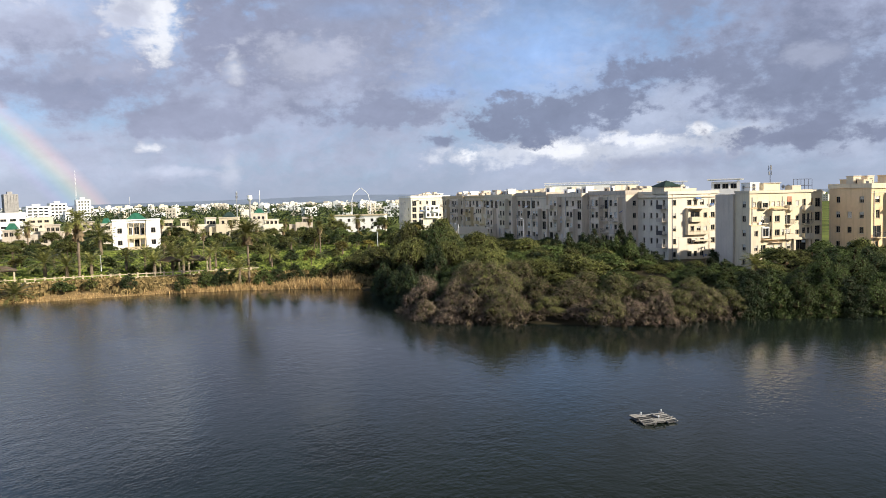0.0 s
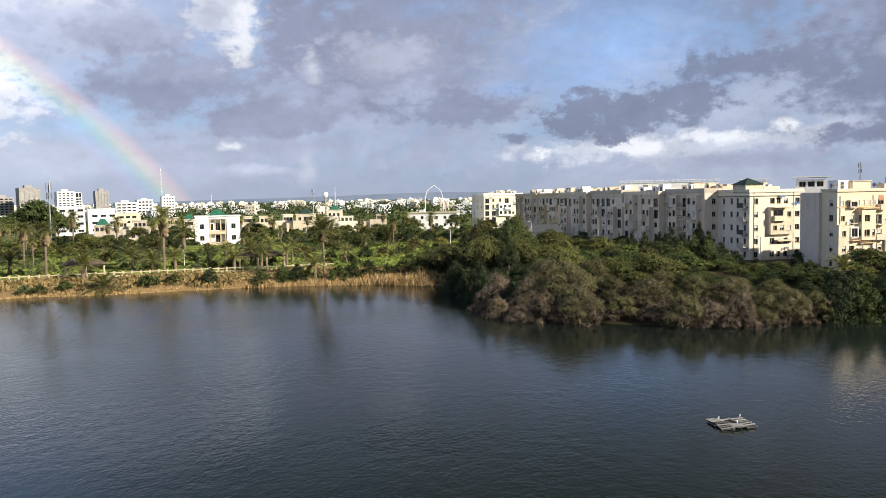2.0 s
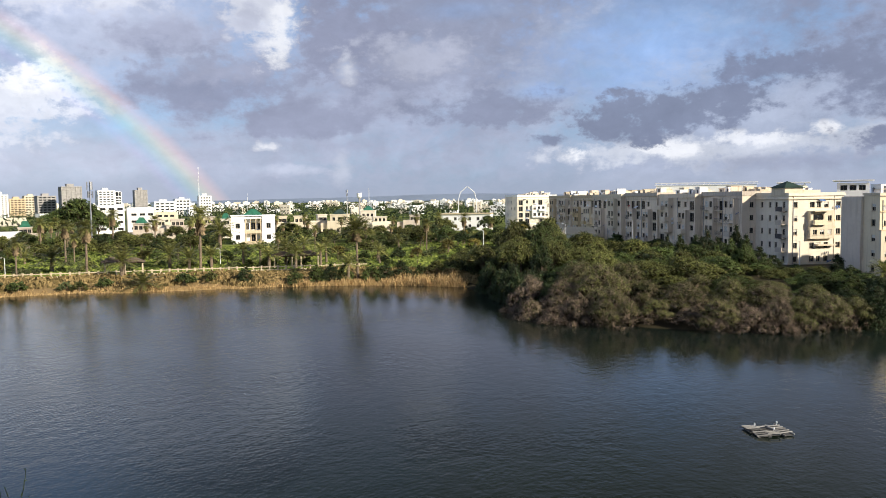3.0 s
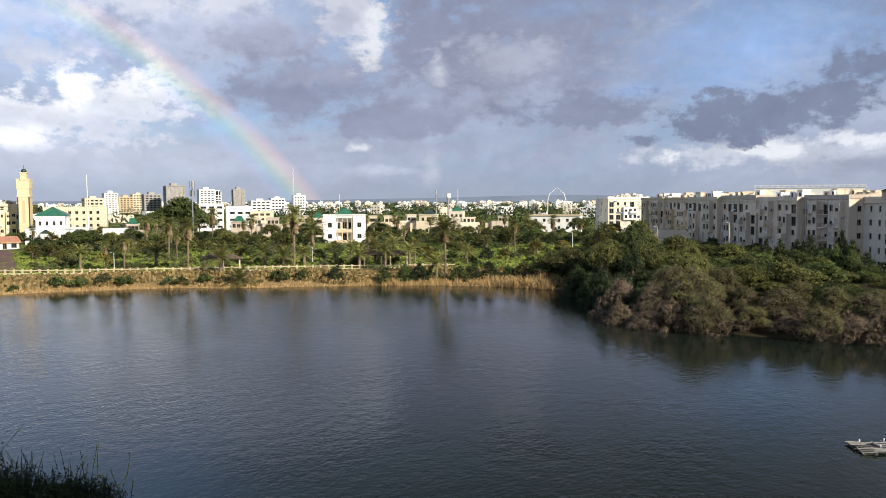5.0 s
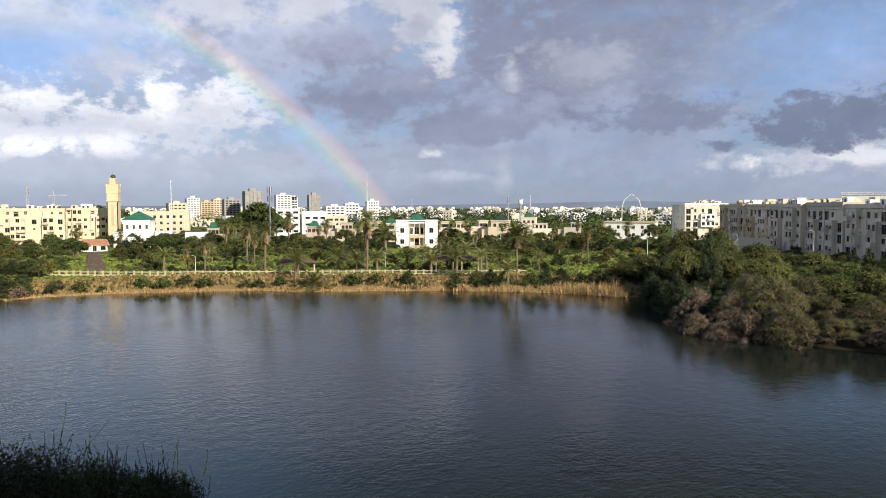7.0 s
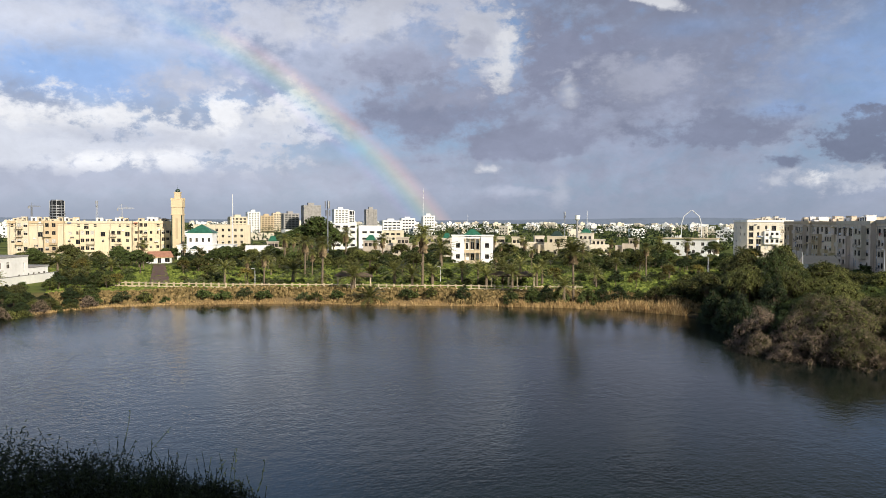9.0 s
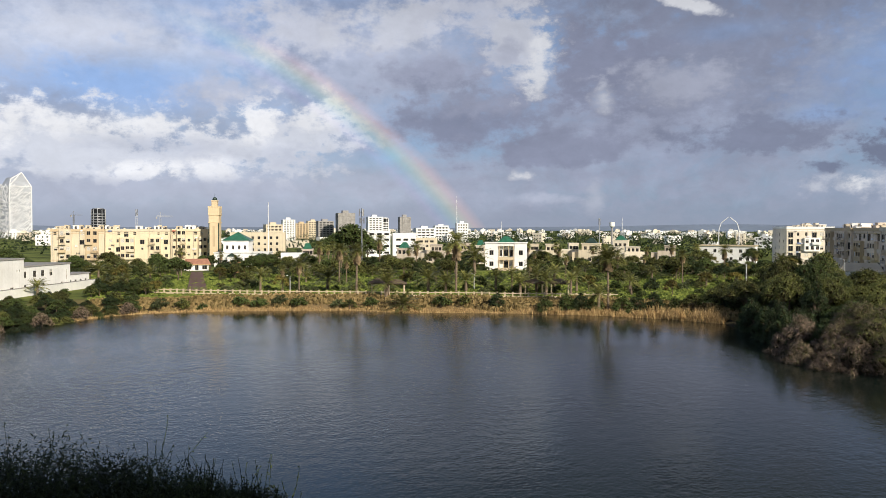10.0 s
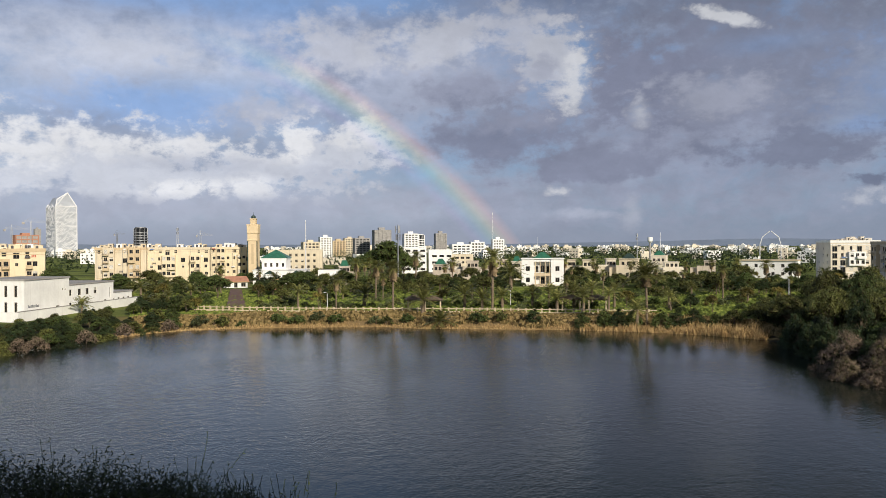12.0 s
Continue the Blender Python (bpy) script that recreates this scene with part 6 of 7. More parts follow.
def mosque():
    t = thing("minaret", stands(42.72, 340, GROUND, -14), "square cream minaret with a stepped lantern and dark trim", "minaret")
    w = 2.1
    part("shaft", boxes((-w, w, -w, w, 0, 21.0)), WALL_SUNNY, t)
    part("corner_band", boxes((-w - 0.05, -w + 0.35, -w - 0.06, -w - 0.004, 4, 17.8), (w - 0.35, w + 0.05, -w - 0.06, -w - 0.004, 4, 17.8)), DARK_TILE, t)
    part("gallery", boxes((-w - 0.25, w + 0.25, -w - 0.25, w + 0.25, 17.9, 18.4), (-w - 0.2, w + 0.2, -w - 0.2, w + 0.2, 21.0, 24.2), bevel=0.06), WALL_SUNNY, t)
    part("niche", boxes((-0.5, 0.5, -w - 0.04, -w - 0.002, 8, 16.5)), WALL_TAN, t)
    bm = bmesh.new()
    for k in range(7):
        for s in (-1, 1):
            x = -w + k * w / 3
            box(bm, x - 0.3, x + 0.3, s * (w + 0.1) - 0.1, s * (w + 0.1) + 0.1, 24.2, 24.9)
            box(bm, s * (w + 0.1) - 0.09, s * (w + 0.1) + 0.09, x - 0.29, x + 0.29, 24.2, 24.85)
    part("crenellation", bm, WALL_SUNNY, t)
    part("lantern", boxes((-1.15, 1.15, -1.15, 1.15, 24.2, 27.4), (-1.3, 1.3, -1.3, 1.3, 27.0, 27.4), bevel=0.04), WALL_SUNNY, t)
    bm = bmesh.new()
    bmesh.ops.create_uvsphere(bm, u_segments=10, v_segments=6, radius=1.0, matrix=Matrix.Translation((0, 0, 27.8)))
    rod(bm, (0, 0, 28.6), (0, 0, 30.2), 0.09, 0.04)
    part("dome", bm, DARK_TILE, t)
    b = thing("prayer_hall", stands(41.2, 318, GROUND, -10), "white prayer hall with arcade and green pyramid roof", "mosque")
    wins = [("front", c, 1.0, 1.5, 3.0, "open") for c in (2, 5.5, 9, 12.5, 16, 19)]
    volume(b, -9, 12, 0, 14, 0, 5.8, WALL_WHITE, wins)
    volume(b, -6, 4, 3, 13, 5.804, 10.4, WALL_WHITE, [("front", c, 7.2, 0.9, 1.6, "open") for c in (1.5, 3.8, 6.2, 8.5)], "upper_hall")
    part("cornice", boxes((-9.3, 12.3, -0.3, 14.3, 5.81, 6.1), (-6.3, 4.3, 2.7, 13.3, 10.4, 10.8)), WALL_WHITE, b)
    part("roof", pyramid(bmesh.new(), -6.6, 4.6, 2.4, 13.6, 10.8, 14.2), GREEN_TILE, b, "glazed green tiled pyramid roof")
    for x in (-2, 8.6):
        part("porch", boxes((x - 1.6, x + 1.6, -2.0, -0.004, 0, 4.6)), WALL_WHITE, b)
        part("porch_roof", pyramid(bmesh.new(), x - 2.0, x + 2.0, -2.4, 0.2, 4.6, 5.9), DARK_TILE, b)


def school():
    """White two-storey school above the west bank, its end and long side to the lake, with a yard wall."""
    t = thing("school", pose(-156.7, 100.2, BANK, 0, 0, 112), "white two-storey school with slit windows behind a yard wall", "school")
    slits = [("left", 12 - c, z, 0.75, 2.4, "open") for z in (1.4, 4.9) for c in (2.0, 4.3, 6.6)]
    volume(t, 0, 15.8, 0, 12, 0, 8.4, WALL_WHITE, slits + [("front", 14.4, 5.6, 0.5, 0.5, "open"), ("front", 13.4, 5.6, 0.5, 0.5, "open"), ("front", 11.5, 1.0, 1.3, 1.3, "open")])
    volume(t, 15.804, 36, 0.8, 12, 0, 6.5, WALL_WHITE, [("front", c, z, 1.4, 1.5, "open") for z in (0.9, 4.0) for c in (1.6, 5.4, 8.6)] + [("front", 12.0, 4.0, 1.4, 1.5, "half"), ("front", 16.5, 0.9, 1.0, 1.3, "open"), ("front", 18.6, 2.6, 0.5, 2.6, "open")], "wing")
    volume(t, 36.008, 46.5, 1.6, 12, 0, 3.5, WALL_WHITE, [("front", c, 1.2, 1.0, 1.0, "open") for c in (1.6, 4.0, 6.4, 8.8)], "wing")
    for x0, x1, y0, z in ((-0.25, 15.9, -0.25, 8.4), (15.95, 36.2, 0.6, 6.5), (36.25, 46.7, 1.4, 3.5)):
        part("coping", boxes((x0, x1, y0, 12.2, z + 0.004, z + 0.3)), CONCRETE, t)
    # unreadable lettering by the corner: a row of small bars
    for k in range(9):
        part("letter_bar", boxes((1.2 + k * 0.42, 1.5 + k * 0.42, -0.03, -0.002, 2.5, 2.5 + (0.6, 0.45, 0.5)[k % 3])), GREY_METAL, t)
    y = thing("yard_wall", pose(-154.4, 98.0, BANK, 0, 0, 112), "stained white yard wall along the bank", "wall")
    part("wall", boxes((-1, 50, 0, 0.3, -0.5, 2.0)), WALL_WHITE, y)
    part("coping", boxes((-1, 50, -0.06, 0.36, 2.0, 2.15)), CONCRETE, y)
    part("end_wall", boxes((-1, -0.7, 0.31, 24, -0.5, 2.0)), WALL_WHITE, y)
    x, yy, _ = polar(54.0, 196)
    plant(DATES[0], x, yy, 0.9)


def small_lodge():
    t = thing("garden_lodge", stands(43.97, 295, BANK, 0), "long low lodge, white walls under a salmon-pink roof", "house", "garden villas")
    volume(t, -4.3, 4.3, 0, 7, 0, 2.3, WALL_WHITE, [("front", 1.6, 0.4, 1.6, 1.4, "open"), ("front", 4.3, 0.1, 1.2, 1.9, "open"), ("front", 7.0, 0.4, 1.6, 1.4, "open")])
    part("roof", pyramid(bmesh.new(), -4.9, 4.9, -0.6, 7.6, 2.3, 4.2, 3.9), TERRACOTTA, t, "salmon-pink tiled roof")
    part("eaves", boxes((-4.9, 4.9, -0.6, -0.45, 2.08, 2.296)), WALL_ORANGE, t)
    w = thing("pink_garden_wall", stands(41.2, 280, BANK, 6), "salmon-pink rendered garden wall", "wall")
    part("wall", boxes((-2.6, 2.6, 0, 0.35, -0.3, 3.5), bevel=0.04), TERRACOTTA, w)
    part("coping", boxes((-2.7, 2.7, -0.06, 0.41, 3.5, 3.62)), WALL_ORANGE, w)
    # the way up to it: a path of slabs with pale kerbs
    p = bmesh.new()
    a, b = Vector(polar(44.35, 282)), Vector(polar(43.6, 282))
    c, d = Vector(polar(43.25, 197)), Vector(polar(44.65, 197))
    p.faces.new([p.verts.new((v.x, v.y, BANK + 0.34)) for v in (a, d, c, b)])
    bmesh.ops.subdivide_edges(p, edges=list(p.edges), cuts=3, use_grid_fill=True)
    tagged(part("garden_path", p, PAVING), "reddish-brown paved path up to the lodge", "path", kind="structure")


PAVING = material("reddish paving", (0.17, 0.105, 0.085), 0.9, 0, 0.25, 0.5, 0.4, 4.0)
lowhall = thing("low_hall", stands(-2.1, 240, GROUND, 0), "low hall with pale pitched roof among the trees", "house")
volume(lowhall, -5, 5, 0, 9, 0, 4.4, WALL_WHITE, [("front", 3, 2, 1.2, 1.4, "open"), ("front", 9, 2, 1.2, 1.4, "open")])
part("roof", pyramid(bmesh.new(), -5.5, 5.5, -0.5, 9.5, 4.404, 6.6, 4.0), STONE_PALE, lowhall, "pale weathered tiled roof")
balustrade()
pavilion(31.1, 184, 3.6)
pavilion(29.75, 182, 4.2)
pavilion(19.6, 186, 4.6)
pavilion(17.7, 187, 4.6)
lamp_post(4.9, 166, 8.6)
lamp_post(-1.1, 190, 9.0)
lamp_post(-5.9, 205, 9.5)
lamp_post(-16.9, 172, 6.0)
lamp_post(24.0, 196, 4.0)
lamp_post(37.5, 190, 4.0)
raft()
villa(21.65, 292, 15.6, 10.0, "white two-storey villa with columned porch and green roof", 1, True, 0, True)
for a, dist, w, h, s in ((26.6, 338, 11, 8.0, 2), (28.9, 305, 9, 7.4, 3), (25.0, 345, 9, 8.6, 4), (18.1, 340, 11, 8.4, 5), (15.4, 345, 12, 8.8, 6), (12.4, 362, 9, 7.0, 7), (36.1, 305, 8, 7.0, 8), (13.3, 400, 12, 9.5, 9), (19.4, 352, 8, 8.2, 10), (27.9, 352, 7, 7.6, 11), (23.9, 338, 7, 7.8, 12), (17.0, 356, 8, 8.6, 13), (10.2, 372, 8, 7.4, 14)):
    villa(a, dist, w, h, "cream two-storey villa with green tiled roof among palms" if s in (3, 8, 6, 9, 12) else "cream flat-roofed two-storey villa among palms", s, s in (3, 6, 8, 9, 12), (-6, 5, 0)[s % 3])
mosque()
school()
small_lodge()
lh = thing("long_white_house", stands(6.2, 372, BANK, -8), "long white low house beyond the grove", "house")
volume(lh, -12, 12, 0, 10, 0, 7.8, WALL_WHITE, [("front", c, z, 1.3, 1.5, "open") for z in (1.4, 4.9) for c in (3, 7, 11, 14, 18, 21)])
part("coping", boxes((-12.4, 12.4, -0.6, 10.3, 7.804, 8.3)), STONE_PALE, lh)

# ---------------------------------------------------------------- distance
def mast(name, az, dist, top, r, label, mat=WHITE_METAL, lattice=False, head=False, z=GROUND, size=1.0):
    t = thing(name, stands(az, dist, z), label, "mast", "masts")
    h = top - z
    bm = bmesh.new()
    if lattice:
        s = r * 2.2
        for x, y in ((-s, -s), (s, -s), (s, s), (-s, s)):
            rod(bm, (x, y, 0), (x * 0.3, y * 0.3, h), r * 0.35, r * 0.25, 4)
        for k in range(14):
            z0, z1, q0, q1 = h * k / 14, h * (k + 1) / 14, 1 - 0.7 * k / 14, 1 - 0.7 * (k + 1) / 14
            rod(bm, (-s * q0, -s * q0, z0), (s * q1, -s * q1, z1), r * 0.2, None, 4)
            rod(bm, (s * q0, s * q0, z0), (-s * q1, s * q1, z1), r * 0.2, None, 4)
    else:
        rod(bm, (0, 0, 0), (0, 0, h), r, r * 0.5, 8)
    part("pole", bm, mat, t)
    if head:
        for k in range(3):
            part("antenna", boxes((-0.25, 0.25, -1.1, -0.8, h - 3.2, h - 0.4), (-0.05, 0.05, -0.8, 0, h - 2, h - 1.8)), GREY_METAL, t, "", pose(0, 0, h - h * size, 0, 0, 120 * k + 20) @ Matrix.Scale(size, 4))
            part("antenna", boxes((-0.25, 0.25, -1.0, -0.7, h - 6.0, h - 3.8), (-0.05, 0.05, -0.7, 0, h - 5, h - 4.8)), GREY_METAL, t, "", pose(0, 0, h - h * size, 0, 0, 120 * k + 70) @ Matrix.Scale(size, 4))
    return t


def tower(name, az, dist, w, top, label, mat, storeys, round_plan=False, z=GROUND, group="towers", bare=False):
    """A far tower: floors as slabs with dark bands of windows between, split into bays."""
    t = thing(name, stands(az, dist, z, 12), label, "tower", group)
    h = top - z
    if round_plan:
        bm = bmesh.new()
        rod(bm, (0, 0, 0), (0, 0, h), w * 0.46, w * 0.42, 14)
        part("core", bm, GLASS_DARK, t)
        for k in range(storeys + 1):
            rr = w * (0.5 - 0.35 * (k / storeys - 0.4) ** 2)
            bm = bmesh.new()
            rod(bm, (0, 0, h * k / storeys), (0, 0, h * k / storeys + h / storeys * 0.35), rr, rr, 16)
            part("floor_band", bm, mat, t)
        for k in range(10):
            a = k * math.tau / 10
            bm = bmesh.new()
            rod(bm, (math.cos(a) * w * 0.47, math.sin(a) * w * 0.47, 0), (math.cos(a) * w * 0.45, math.sin(a) * w * 0.45, h), 0.35, 0.35, 4)
            part("pier", bm, mat, t)
        return t
    part("core", boxes((-w / 2 + 0.5, w / 2 - 0.5, 0.5, w * 0.8 - 0.5, 0, h - 0.5)), GLASS_DARK if not bare else CONCRETE, t)
    for k in range(storeys + 1):
        zz = (h - 1) * k / storeys
        part("floor_band", boxes((-w / 2, w / 2, 0, w * 0.8, zz, zz + h / storeys * (0.28 if bare else 0.5))), mat, t)
    for k in range(5):
        x = -w / 2 + 0.2 + (w - 1.4) * k / 4
        part("pier", boxes((x, x + (0.7 if bare else 1.2), -0.1, w * 0.8 + 0.1, 0, h - 0.6)), mat, t)
        y = (w * 0.8 - 1.2) * k / 4
        part("pier", boxes((-w / 2 - 0.1, -w / 2 + 0.5, y, y + 1.2, 0, h - 0.7)), mat, t)
        part("pier", boxes((w / 2 - 0.5, w / 2 + 0.1, y, y + 1.2, 0, h - 0.7)), mat, t)
    part("roof_room", boxes((-w * 0.2, w * 0.15, w * 0.2, w * 0.6, h - 0.5, h + 2.5)), mat, t)
    return t


def crane(az, dist, top, jib, turn):
    t = thing("tower_crane", stands(az, dist, GROUND, turn), "thin grey tower crane over the roofs", "crane", "cranes")
    h = top - GROUND
    bm = bmesh.new()
    for x, y in ((-0.7, -0.7), (0.7, -0.7), (0.7, 0.7), (-0.7, 0.7)):
        rod(bm, (x, y, 0), (x, y, h), 0.22, None, 4)
    for k in range(16):
        rod(bm, (-0.7, -0.7, h * k / 16), (0.7, 0.7, h * (k + 1) / 16), 0.15, None, 4)
    part("mast", bm, GREY_METAL, t)
    bm = bmesh.new()
    rod(bm, (-jib * 0.35, 0, h), (jib, 0, h), 0.3, None, 4)
    rod(bm, (-jib * 0.3, 0, h + 1.4), (jib * 0.9, 0, h + 1.1), 0.15, None, 4)
    rod(bm, (0, 0, h), (0, 0, h + 5), 0.3, 0.15, 4)
    rod(bm, (0, 0, h + 5), (jib * 0.6, 0, h + 0.4), 0.1, None, 4)
    rod(bm, (0, 0, h + 5), (-jib * 0.3, 0, h + 0.4), 0.1, None, 4)
    part("jib", bm, GREY_METAL, t)
    part("counterweight", boxes((-jib * 0.36, -jib * 0.25, -0.8, 0.8, h - 2.5, h)), CONCRETE, t)


def white_tower():
    """Slender white-latticed skyscraper with a slanting crown."""
    t = thing("skyscraper", stands(55.2, 1250, GROUND, 25), "white latticed skyscraper with a slanted crown", "skyscraper")
    h = 73
    w = 15
    bm = bmesh.new()
    b = [bm.verts.new(c) for c in ((-w, -w, 0), (w, -w, 0), (w, w, 0), (-w, w, 0))]
    u = [bm.verts.new(c) for c in ((-w, -w, h), (w, -w, h), (w, w, h - 4), (-w, w, h - 4))]
    q = [bm.verts.new(c) for c in ((-w * 0.7, -w * 0.6, h + 10), (w * 0.35, -w * 0.5, h + 20), (w * 0.3, w * 0.5, h + 16), (-w * 0.6, w * 0.5, h + 12))]
    for lo, hi in ((b, u), (u, q)):
        for k in range(4):
            bm.faces.new((lo[k], lo[(k + 1) % 4], hi[(k + 1) % 4], hi[k]))
    bm.faces.new(q)
    part("core", bm, material("blue-grey glass", (0.40, 0.43, 0.48), 0.4, 0, 0.2, 0.1), t)
    g = random.Random(4)
    bm = bmesh.new()
    for k in range(30):
        z = h * k / 30
        for j in range(8):
            x = -w + 2 * w * j / 8
            s = 0.6
            for sd in (0, 1):
                if g.random() < 0.8:
                    a0, a1 = (x, z), (x + 2 * w / 8, z + h / 30 * g.choice((1, 1, 2, -1)))
                    if sd == 0:
                        rod(bm, (a0[0], -w - 0.1, a0[1]), (a1[0], -w - 0.1, max(0, a1[1])), s, None, 4)
                    else:
                        rod(bm, (w + 0.1, a0[0], a0[1]), (w + 0.1, a1[0], max(0, a1[1])), s, None, 4)
                        rod(bm, (-w - 0.1, a0[0], a0[1]), (-w - 0.1, a1[0], max(0, a1[1])), s, None, 4)
    for lo, hi in (((-w, -w, h), (-w * 0.7, -w * 0.6, h + 10)), ((w, -w, h), (w * 0.35, -w * 0.5, h + 20)), ((-w * 0.7, -w * 0.6, h + 10), (w * 0.35, -w * 0.5, h + 20)), ((-w, -w, h), (w * 0.35, -w * 0.5, h + 20)), ((-w, -w, 0), (-w, -w, h)), ((w, -w, 0), (w, -w, h)), ((-w, -w, h), (w, -w, h))):
        rod(bm, lo, hi, 0.8, None, 4)
    part("lattice", bm, WHITE_METAL, t)


def city():
    """Small white houses out to the horizon, too many to count, and larger ones as things."""
    g = random.Random(77)
    for mat, cnt, nm in ((WALL_WHITE, 560, "white"), (WALL_PALE, 360, "cream")):
        bm_v, bm_f = [], []
        dk_v, dk_f = [], []

        def add(vs, fs, m, x0, x1, y0, y1, z0, z1):
            i = len(vs)
            vs += [m @ Vector(c) for c in ((x0, y0, z0), (x1, y0, z0), (x1, y1, z0), (x0, y1, z0), (x0, y0, z1), (x1, y0, z1), (x1, y1, z1), (x0, y1, z1))]
            fs += [(i, i + 1, i + 5, i + 4), (i + 1, i + 2, i + 6, i + 5), (i + 2, i + 3, i + 7, i + 6), (i + 3, i, i + 4, i + 7), (i + 4, i + 5, i + 6, i + 7)]
        for _ in range(cnt):
            a = g.uniform(-32, 62)
            dist = g.uniform(600, 950) if g.random() < 0.07 else g.uniform(1000, 3200)
            m = stands(a, dist, GROUND, g.uniform(-35, 35))
            w, d, h = g.uniform(6, 17), g.uniform(6, 12), min(g.choice((4, 5, 6, 8, 10)) * g.uniform(0.9, 1.15), 11.5)
            if dist > 1500:
                h *= 1.15
            add(bm_v, bm_f, m, -w / 2, w / 2, 0, d, 0, h)
            if g.random() < 0.6:
                add(bm_v, bm_f, m, -w * 0.3, w * 0.1, d * 0.3, d * 0.8, h, h + 2.2)
            if dist < 1300:
                for s in range(int(h / 3)):
                    k = int(w / 3.2)
                    for j in range(k):
                        x = -w / 2 + w * (j + 0.5) / k
                        add(dk_v, dk_f, m, x - 0.6, x + 0.6, -0.06, 0.1, s * 3 + 1, s * 3 + 2.3)
        for vs, fs, mt, n2, lab in ((bm_v, bm_f, mat, "distant_houses", f"{nm} flat-roofed houses spreading to the horizon"), (dk_v, dk_f, GLASS_DARK, "distant_windows", "dark windows of the distant houses")):
            me = bpy.data.meshes.new(n2)
            me.from_pydata(vs, [], fs)
            me.materials.append(mt)
            tagged(new(n2, me), lab, "houses", kind="stuff")
    # dark tree belts between them
    gg = np.random.default_rng(8)
    cl = []
    for _ in range(1500):
        a, dist = gg.uniform(-12, 60), gg.uniform(420, 2600)
        x, y, _ = polar(a, dist)
        r = gg.uniform(4, 9)
        cl.append(((x, y, GROUND + r * 0.5), (r * 1.8, r, r * 0.75)))
    me = leaf_mesh("distant_trees", cl, 60000, 1.2, LEAF_DARK, 8, 0.3)
    tagged(new("distant_trees", me), "dark belts of trees between the distant houses", "trees", kind="stuff")


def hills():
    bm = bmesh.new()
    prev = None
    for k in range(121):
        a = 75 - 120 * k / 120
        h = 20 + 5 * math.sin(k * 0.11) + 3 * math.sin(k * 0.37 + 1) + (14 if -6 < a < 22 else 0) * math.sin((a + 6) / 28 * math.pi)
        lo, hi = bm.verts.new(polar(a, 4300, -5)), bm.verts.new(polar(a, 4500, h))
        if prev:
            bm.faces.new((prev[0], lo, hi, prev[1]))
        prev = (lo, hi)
    # distant haze is put into the hills' blue-grey colour
    tagged(part("backdrop", bm, material("haze-blue hills", (0.20, 0.25, 0.33), 1.0, 0, 0.12, 0.004)), "low hills along the horizon, haze in their blue-grey colour", "hills", kind="structure")


tw = (("tower", 37.55, 900, 14, 26.5, "pale slender tower block on the skyline", WALL_WHITE, 12, False, False), ("tower", 36.6, 980, 16, 22.5, "pinkish office block on the skyline", WALL_TAN, 8, False, False),
      ("tower", 33.4, 820, 18, 33.2, "concrete tower under construction", CONCRETE, 11, False, True), ("tower", 34.9, 860, 17, 24.5, "grey concrete tower block on the skyline", CONCRETE, 9, False, False),
      ("tower", 31.3, 850, 16, 29.3, "white and grey tower block on the skyline", WALL_WHITE, 11, False, False), ("tower", 30.7, 870, 12, 28.0, "pale rounded tower block", WALL_WHITE, 10, True, False),
      ("tower", 29.1, 900, 13, 30.5, "dark unfinished tower block", CONCRETE, 10, False, True), ("tower", 24.87, 800, 12, 22.3, "white office block below a mast", WALL_WHITE, 7, False, False),
      ("tower", 50.3, 1000, 17.5, 38.6, "dark round tower of glass and steel", GREY_METAL, 12, True, False), ("tower", 56.6, 1400, 9, 45, "dark narrow tower on the skyline", CONCRETE, 10, False, True), ("tower", 57.2, 1000, 24, 30, "unfinished brick-red block on the skyline", TERRACOTTA, 6, False, True),
      ("tower", 27.6, 820, 20, 17.0, "white low office block on the skyline", WALL_WHITE, 5, False, False), ("tower", 26.4, 900, 16, 19.5, "white office block on the skyline", WALL_WHITE, 5, False, False), ("tower", 38.6, 760, 16, 20, "pale office block on the skyline", WALL_CREAM, 6, False, False), ("tower", 35.8, 1050, 15, 26, "pale tower block on the skyline", WALL_CREAM, 8, False, False))
for nm, a, dist, w, top, lab, mat, st, rnd, bare in tw:
    tower(nm, a, dist, w, top, lab, mat, st, rnd, bare=bare)
wl = thing("white_office", stands(30.2, 420, GROUND, 4), "long white modern office with ribbon windows", "office")
volume(wl, -13, 0, 0, 12, 0, 14.4, WALL_WHITE, [("front", c, z, 2.6, 1.2, "open") for z in (2, 5.5, 9, 12) for c in (3, 7, 11)])
volume(wl, 1.5, 14, 2, 12, 0, 13.2, WALL_WHITE, [("front", c, z, 2.6, 1.2, "open") for z in (2, 5.5, 9) for c in (3, 7, 11)], "wing")
volume(wl, 14.008, 26, 3, 12, 0, 10.5, WALL_CREAM, [("front", c, z, 2.0, 1.2, "open") for z in (2, 5.5, 8) for c in (3, 6, 9)], "wing")
ho = thing("white_hall", stands(39.7, 400, GROUND, -4), "pale long block behind the prayer hall", "apartment building")
volume(ho, -14, 13, 0, 12, 0, 13.6, WALL_CREAM, [("front", c, z, 1.2, 1.4, kinds(rng)) for z in (1.2, 4.2, 7.2, 10.2) for c in (2, 5, 8, 11, 14, 17, 20, 23)])
lowh = thing("low_white_house", stands(37.2, 300, BANK, 0), "low white house with flat roof", "house")
volume(lowh, -5, 4, 0, 8, 0, 6.0, WALL_WHITE, [("front", 2, 3, 1.2, 1.2, "open")])
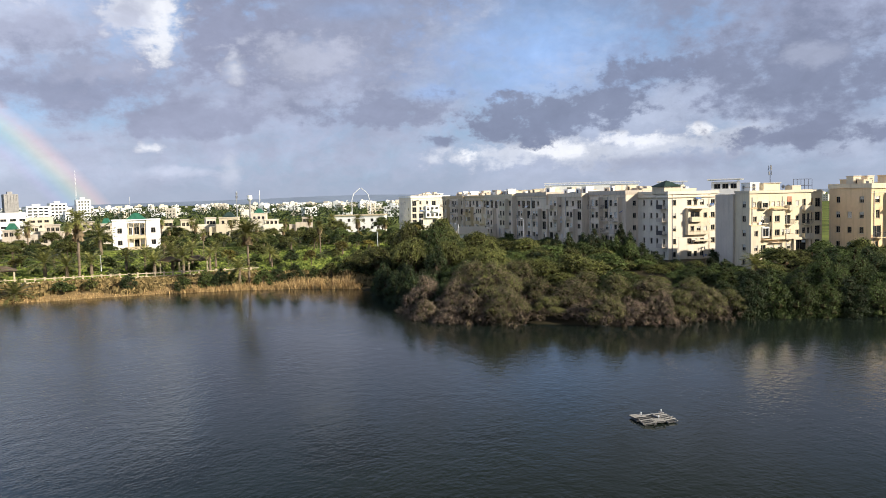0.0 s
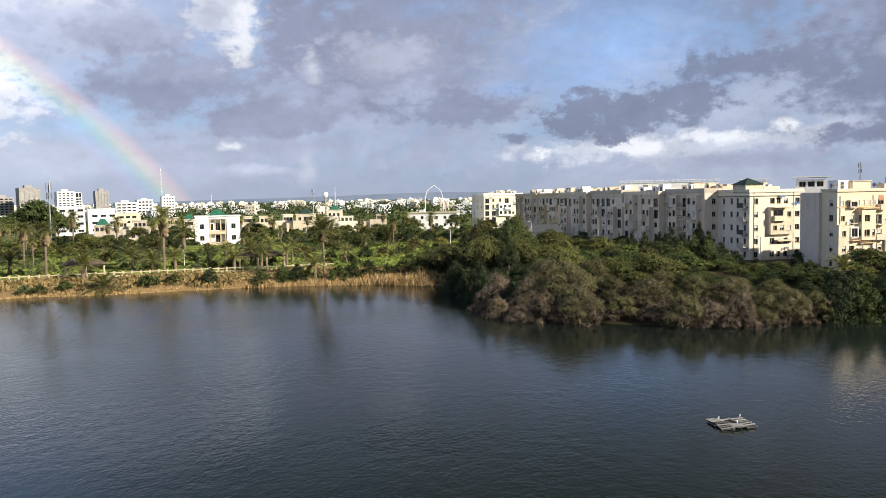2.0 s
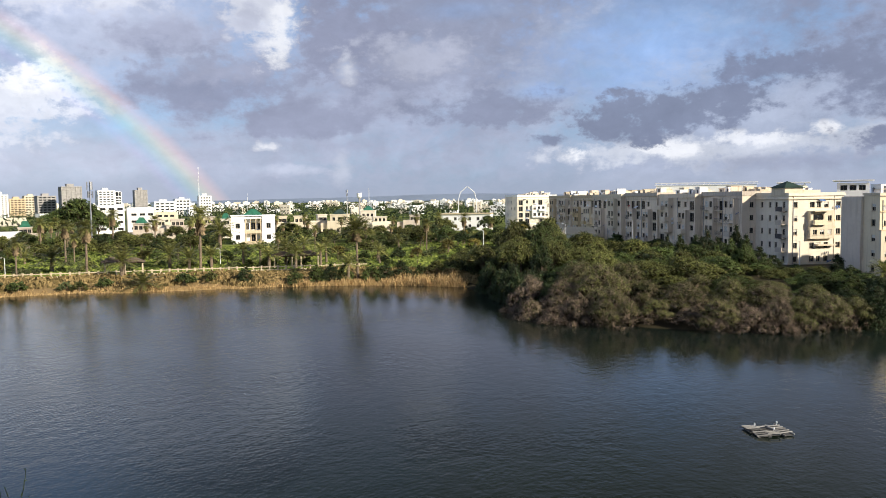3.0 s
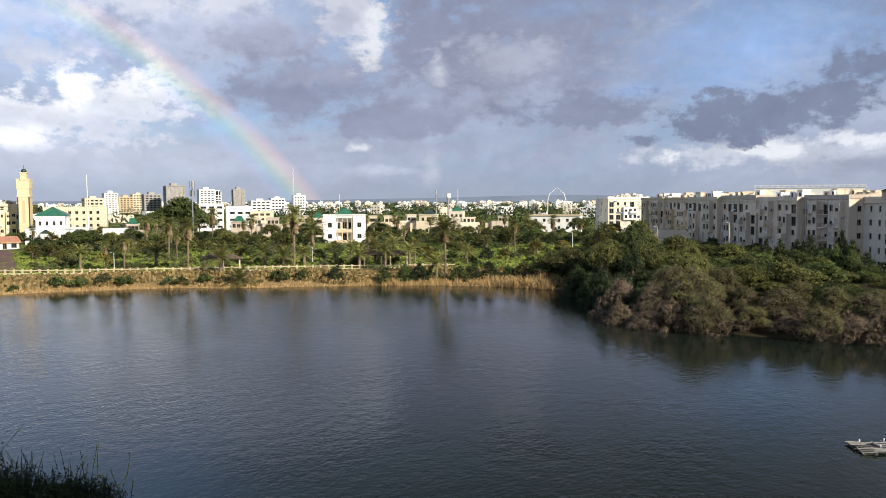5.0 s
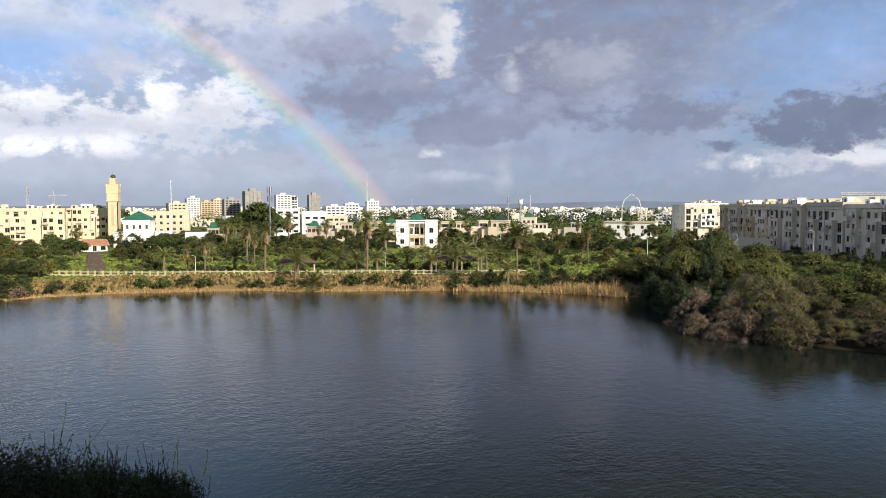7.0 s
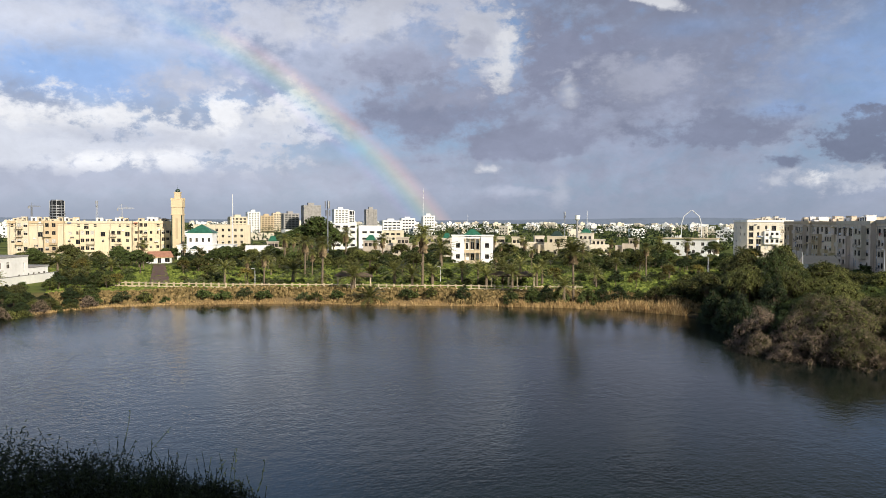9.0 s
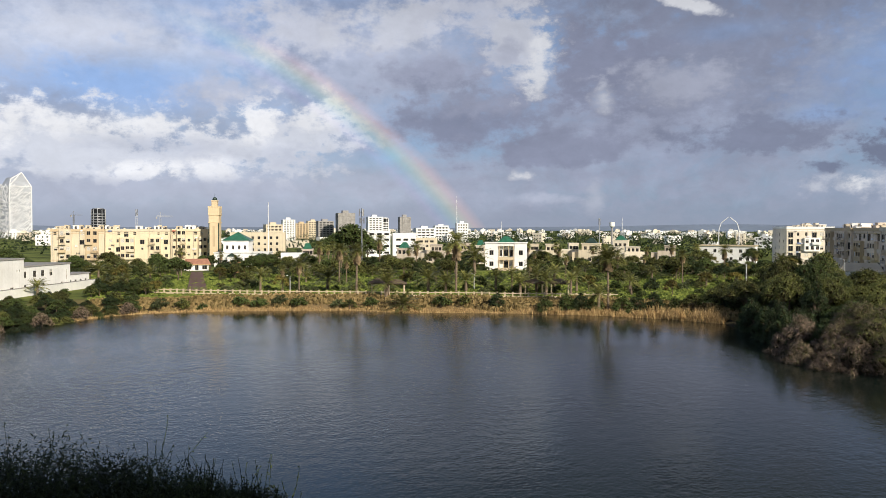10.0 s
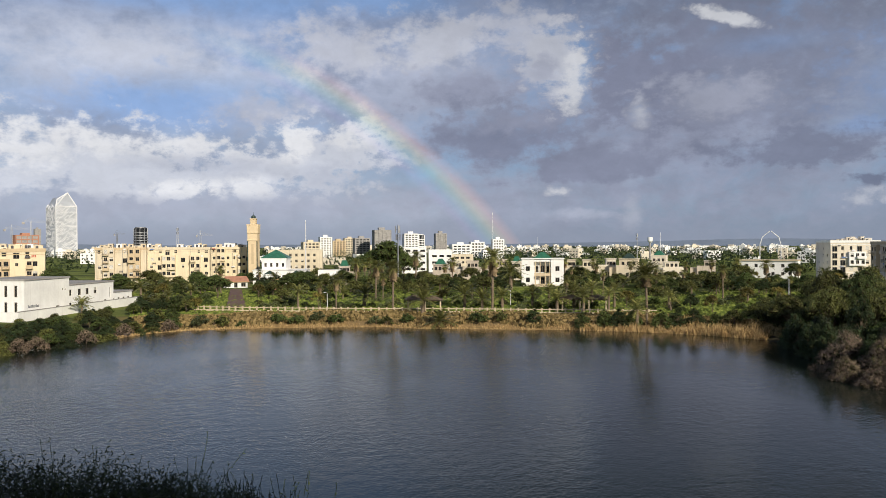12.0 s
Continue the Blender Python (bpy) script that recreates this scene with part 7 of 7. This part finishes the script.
mast("radio_mast", 25.3, 790, 50.2, 0.27, "thin red and white lattice radio mast", WHITE_METAL, True)
mast("telecom_mast", 32.3, 300, 25.2, 0.32, "dark telecom mast with antenna panels", GREY_METAL, False, True)
mast("flag_pole", 39.03, 300, 27.0, 0.26, "tall white flag pole", WHITE_METAL)
mast("telecom_mast", 47.9, 700, 33, 0.6, "telecom mast with antenna panels", GREY_METAL, True, True)
mast("telecom_mast", 14.9, 700, 26.5, 0.5, "telecom mast with antenna panels", GREY_METAL, False, True)
mast("telecom_mast", 13.3, 720, 27.5, 0.4, "thin white mast over the houses", WHITE_METAL, False, False)
mast("telecom_mast", 22.0, 520, 22.0, 0.18, "thin white mast over the houses", WHITE_METAL, False, False)
crane(56.98, 1000, 45, 26, 0)
crane(58.1, 1000, 37, 22, 5)
crane(46.36, 900, 29, 13, 0)
crane(51.8, 1100, 33, 12, 30)
white_tower()
wtank = thing("water_tower", stands(14.0, 760, GROUND), "small white water tower on a grey shaft over the houses", "water tower")
bm = bmesh.new()
rod(bm, (0, 0, 0), (0, 0, 17), 1.0, 0.9, 10)
part("shaft", bm, CONCRETE, wtank)
bm = bmesh.new()
rod(bm, (0, 0, 17), (0, 0, 18.2), 1.5, 2.5, 14)
rod(bm, (0, 0, 18.2), (0, 0, 22), 2.5, 2.5, 14)
part("tank", bm, WALL_WHITE, wtank)
ar = thing("roof_arch", stands(6.05, 520, GROUND, 0), "white pointed steel arch over a hall", "arch")
bm = bmesh.new()
for s in (-1, 1):
    rod(bm, (s * 6.0, 0, 0), (s * 6.0, 0, 15.0), 0.28, 0.28)
    rod(bm, (s * 6.0, 0, 15.0), (s * 4.7, 0, 19.6), 0.28, 0.28)
    rod(bm, (s * 4.7, 0, 19.6), (s * 0.3, 0, 23.4), 0.28, 0.26)
part("rib", bm, WHITE_METAL, ar)

# roofs behind the row: long white truss, canopies, dishes
tr = thing("roof_truss", pose(41.5, 318, 18.8, 0, 0, ROW_TURN + 58), "long white steel truss roof behind the flats", "roof")
bm = boxes((0, 38, -1.2, 1.2, 3.2, 3.5), (0, 38, -1.3, -1.1, 2.5, 2.7))
for k in range(20):
    rod(bm, (k * 2, -1.2, 2.6), (k * 2 + 1, -1.2, 3.3), 0.07, None, 4)
part("truss", bm, WHITE_METAL, tr)
part("hall", boxes((0.5, 37.5, -1, 9, -17.2, 2.4)), WALL_WHITE, tr)
for a0, a1, dist in ((-15.5, -17.4, 235), (-18.9, -21.1, 215)):
    x0, y0, _ = polar(a0, dist)
    x1, y1, _ = polar(a1, dist)
    ln = math.hypot(x1 - x0, y1 - y0)
    cp = thing("penthouse_block", pose(x0, y0, GROUND, 0, 0, math.degrees(math.atan2(y1 - y0, x1 - x0))), "white penthouse with thin flat canopy roof", "apartment building", "penthouses")
    volume(cp, 0.6, ln - 0.6, 0, 9, 0, 18.4, WALL_WHITE, [("front", 1.5 + 2 * k, 16.6, 1.5, 1.3, "open") for k in range(int(ln / 2) - 1)])
    part("canopy", boxes((-0.4, ln + 0.4, -0.8, 10, 18.9, 19.2), (1, 1.2, -0.5, -0.3, 18.4, 18.9), (ln - 1.2, ln - 1, -0.5, -0.3, 18.4, 18.9)), WHITE_METAL, cp)
g2 = random.Random(41)
for k in range(34):
    if k % 2:
        s = g2.uniform(2, 85)
        x, y = 50.5 - 0.357 * s + 0.934 * g2.uniform(0, 6), 180 + 0.934 * s + 0.357 * g2.uniform(0, 6)
        z = GROUND + 15.6
    else:
        s = g2.uniform(1, 22)
        s = s * 0.68
        x, y, z = 60.8 + 0.934 * s - 0.357 * 3.0, 153.9 + 0.357 * s + 0.934 * 3.0, GROUND + 15.45
    satellite_dish(pose(x, y, z, 0, 0, g2.uniform(60, 140)))
mt = mast("roof_antenna", -22.85, 171.5, 22.6, 0.09, "dark telecom antenna on the roof", DARK_METAL, False, True, GROUND + 15.45, 0.35)
fr = thing("roof_frame", pose(72.0, 159.5, GROUND + 15.5, 0, 0, 20.9), "rusty steel billboard frame on the roof", "frame")
bm = bmesh.new()
for k in range(6):
    rod(bm, (k, 0, 0), (k, 0, 2.6), 0.05)
for z in (1.3, 2.6):
    rod(bm, (0, 0, z), (5, 0, z), 0.05)
part("bar_frame", bm, DARK_METAL, fr)
city()
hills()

# unseen block added for the balcony viewpoint, made tall enough to shade the near bank
hb = thing("unseen_home_building", pose(0, 0, BANK), "unseen plain cream block of flats behind the viewpoint", "apartment building")
part("wall", boxes((-22, 48, -16, -1.5, -0.5, 31)), WALL_CREAM, hb)
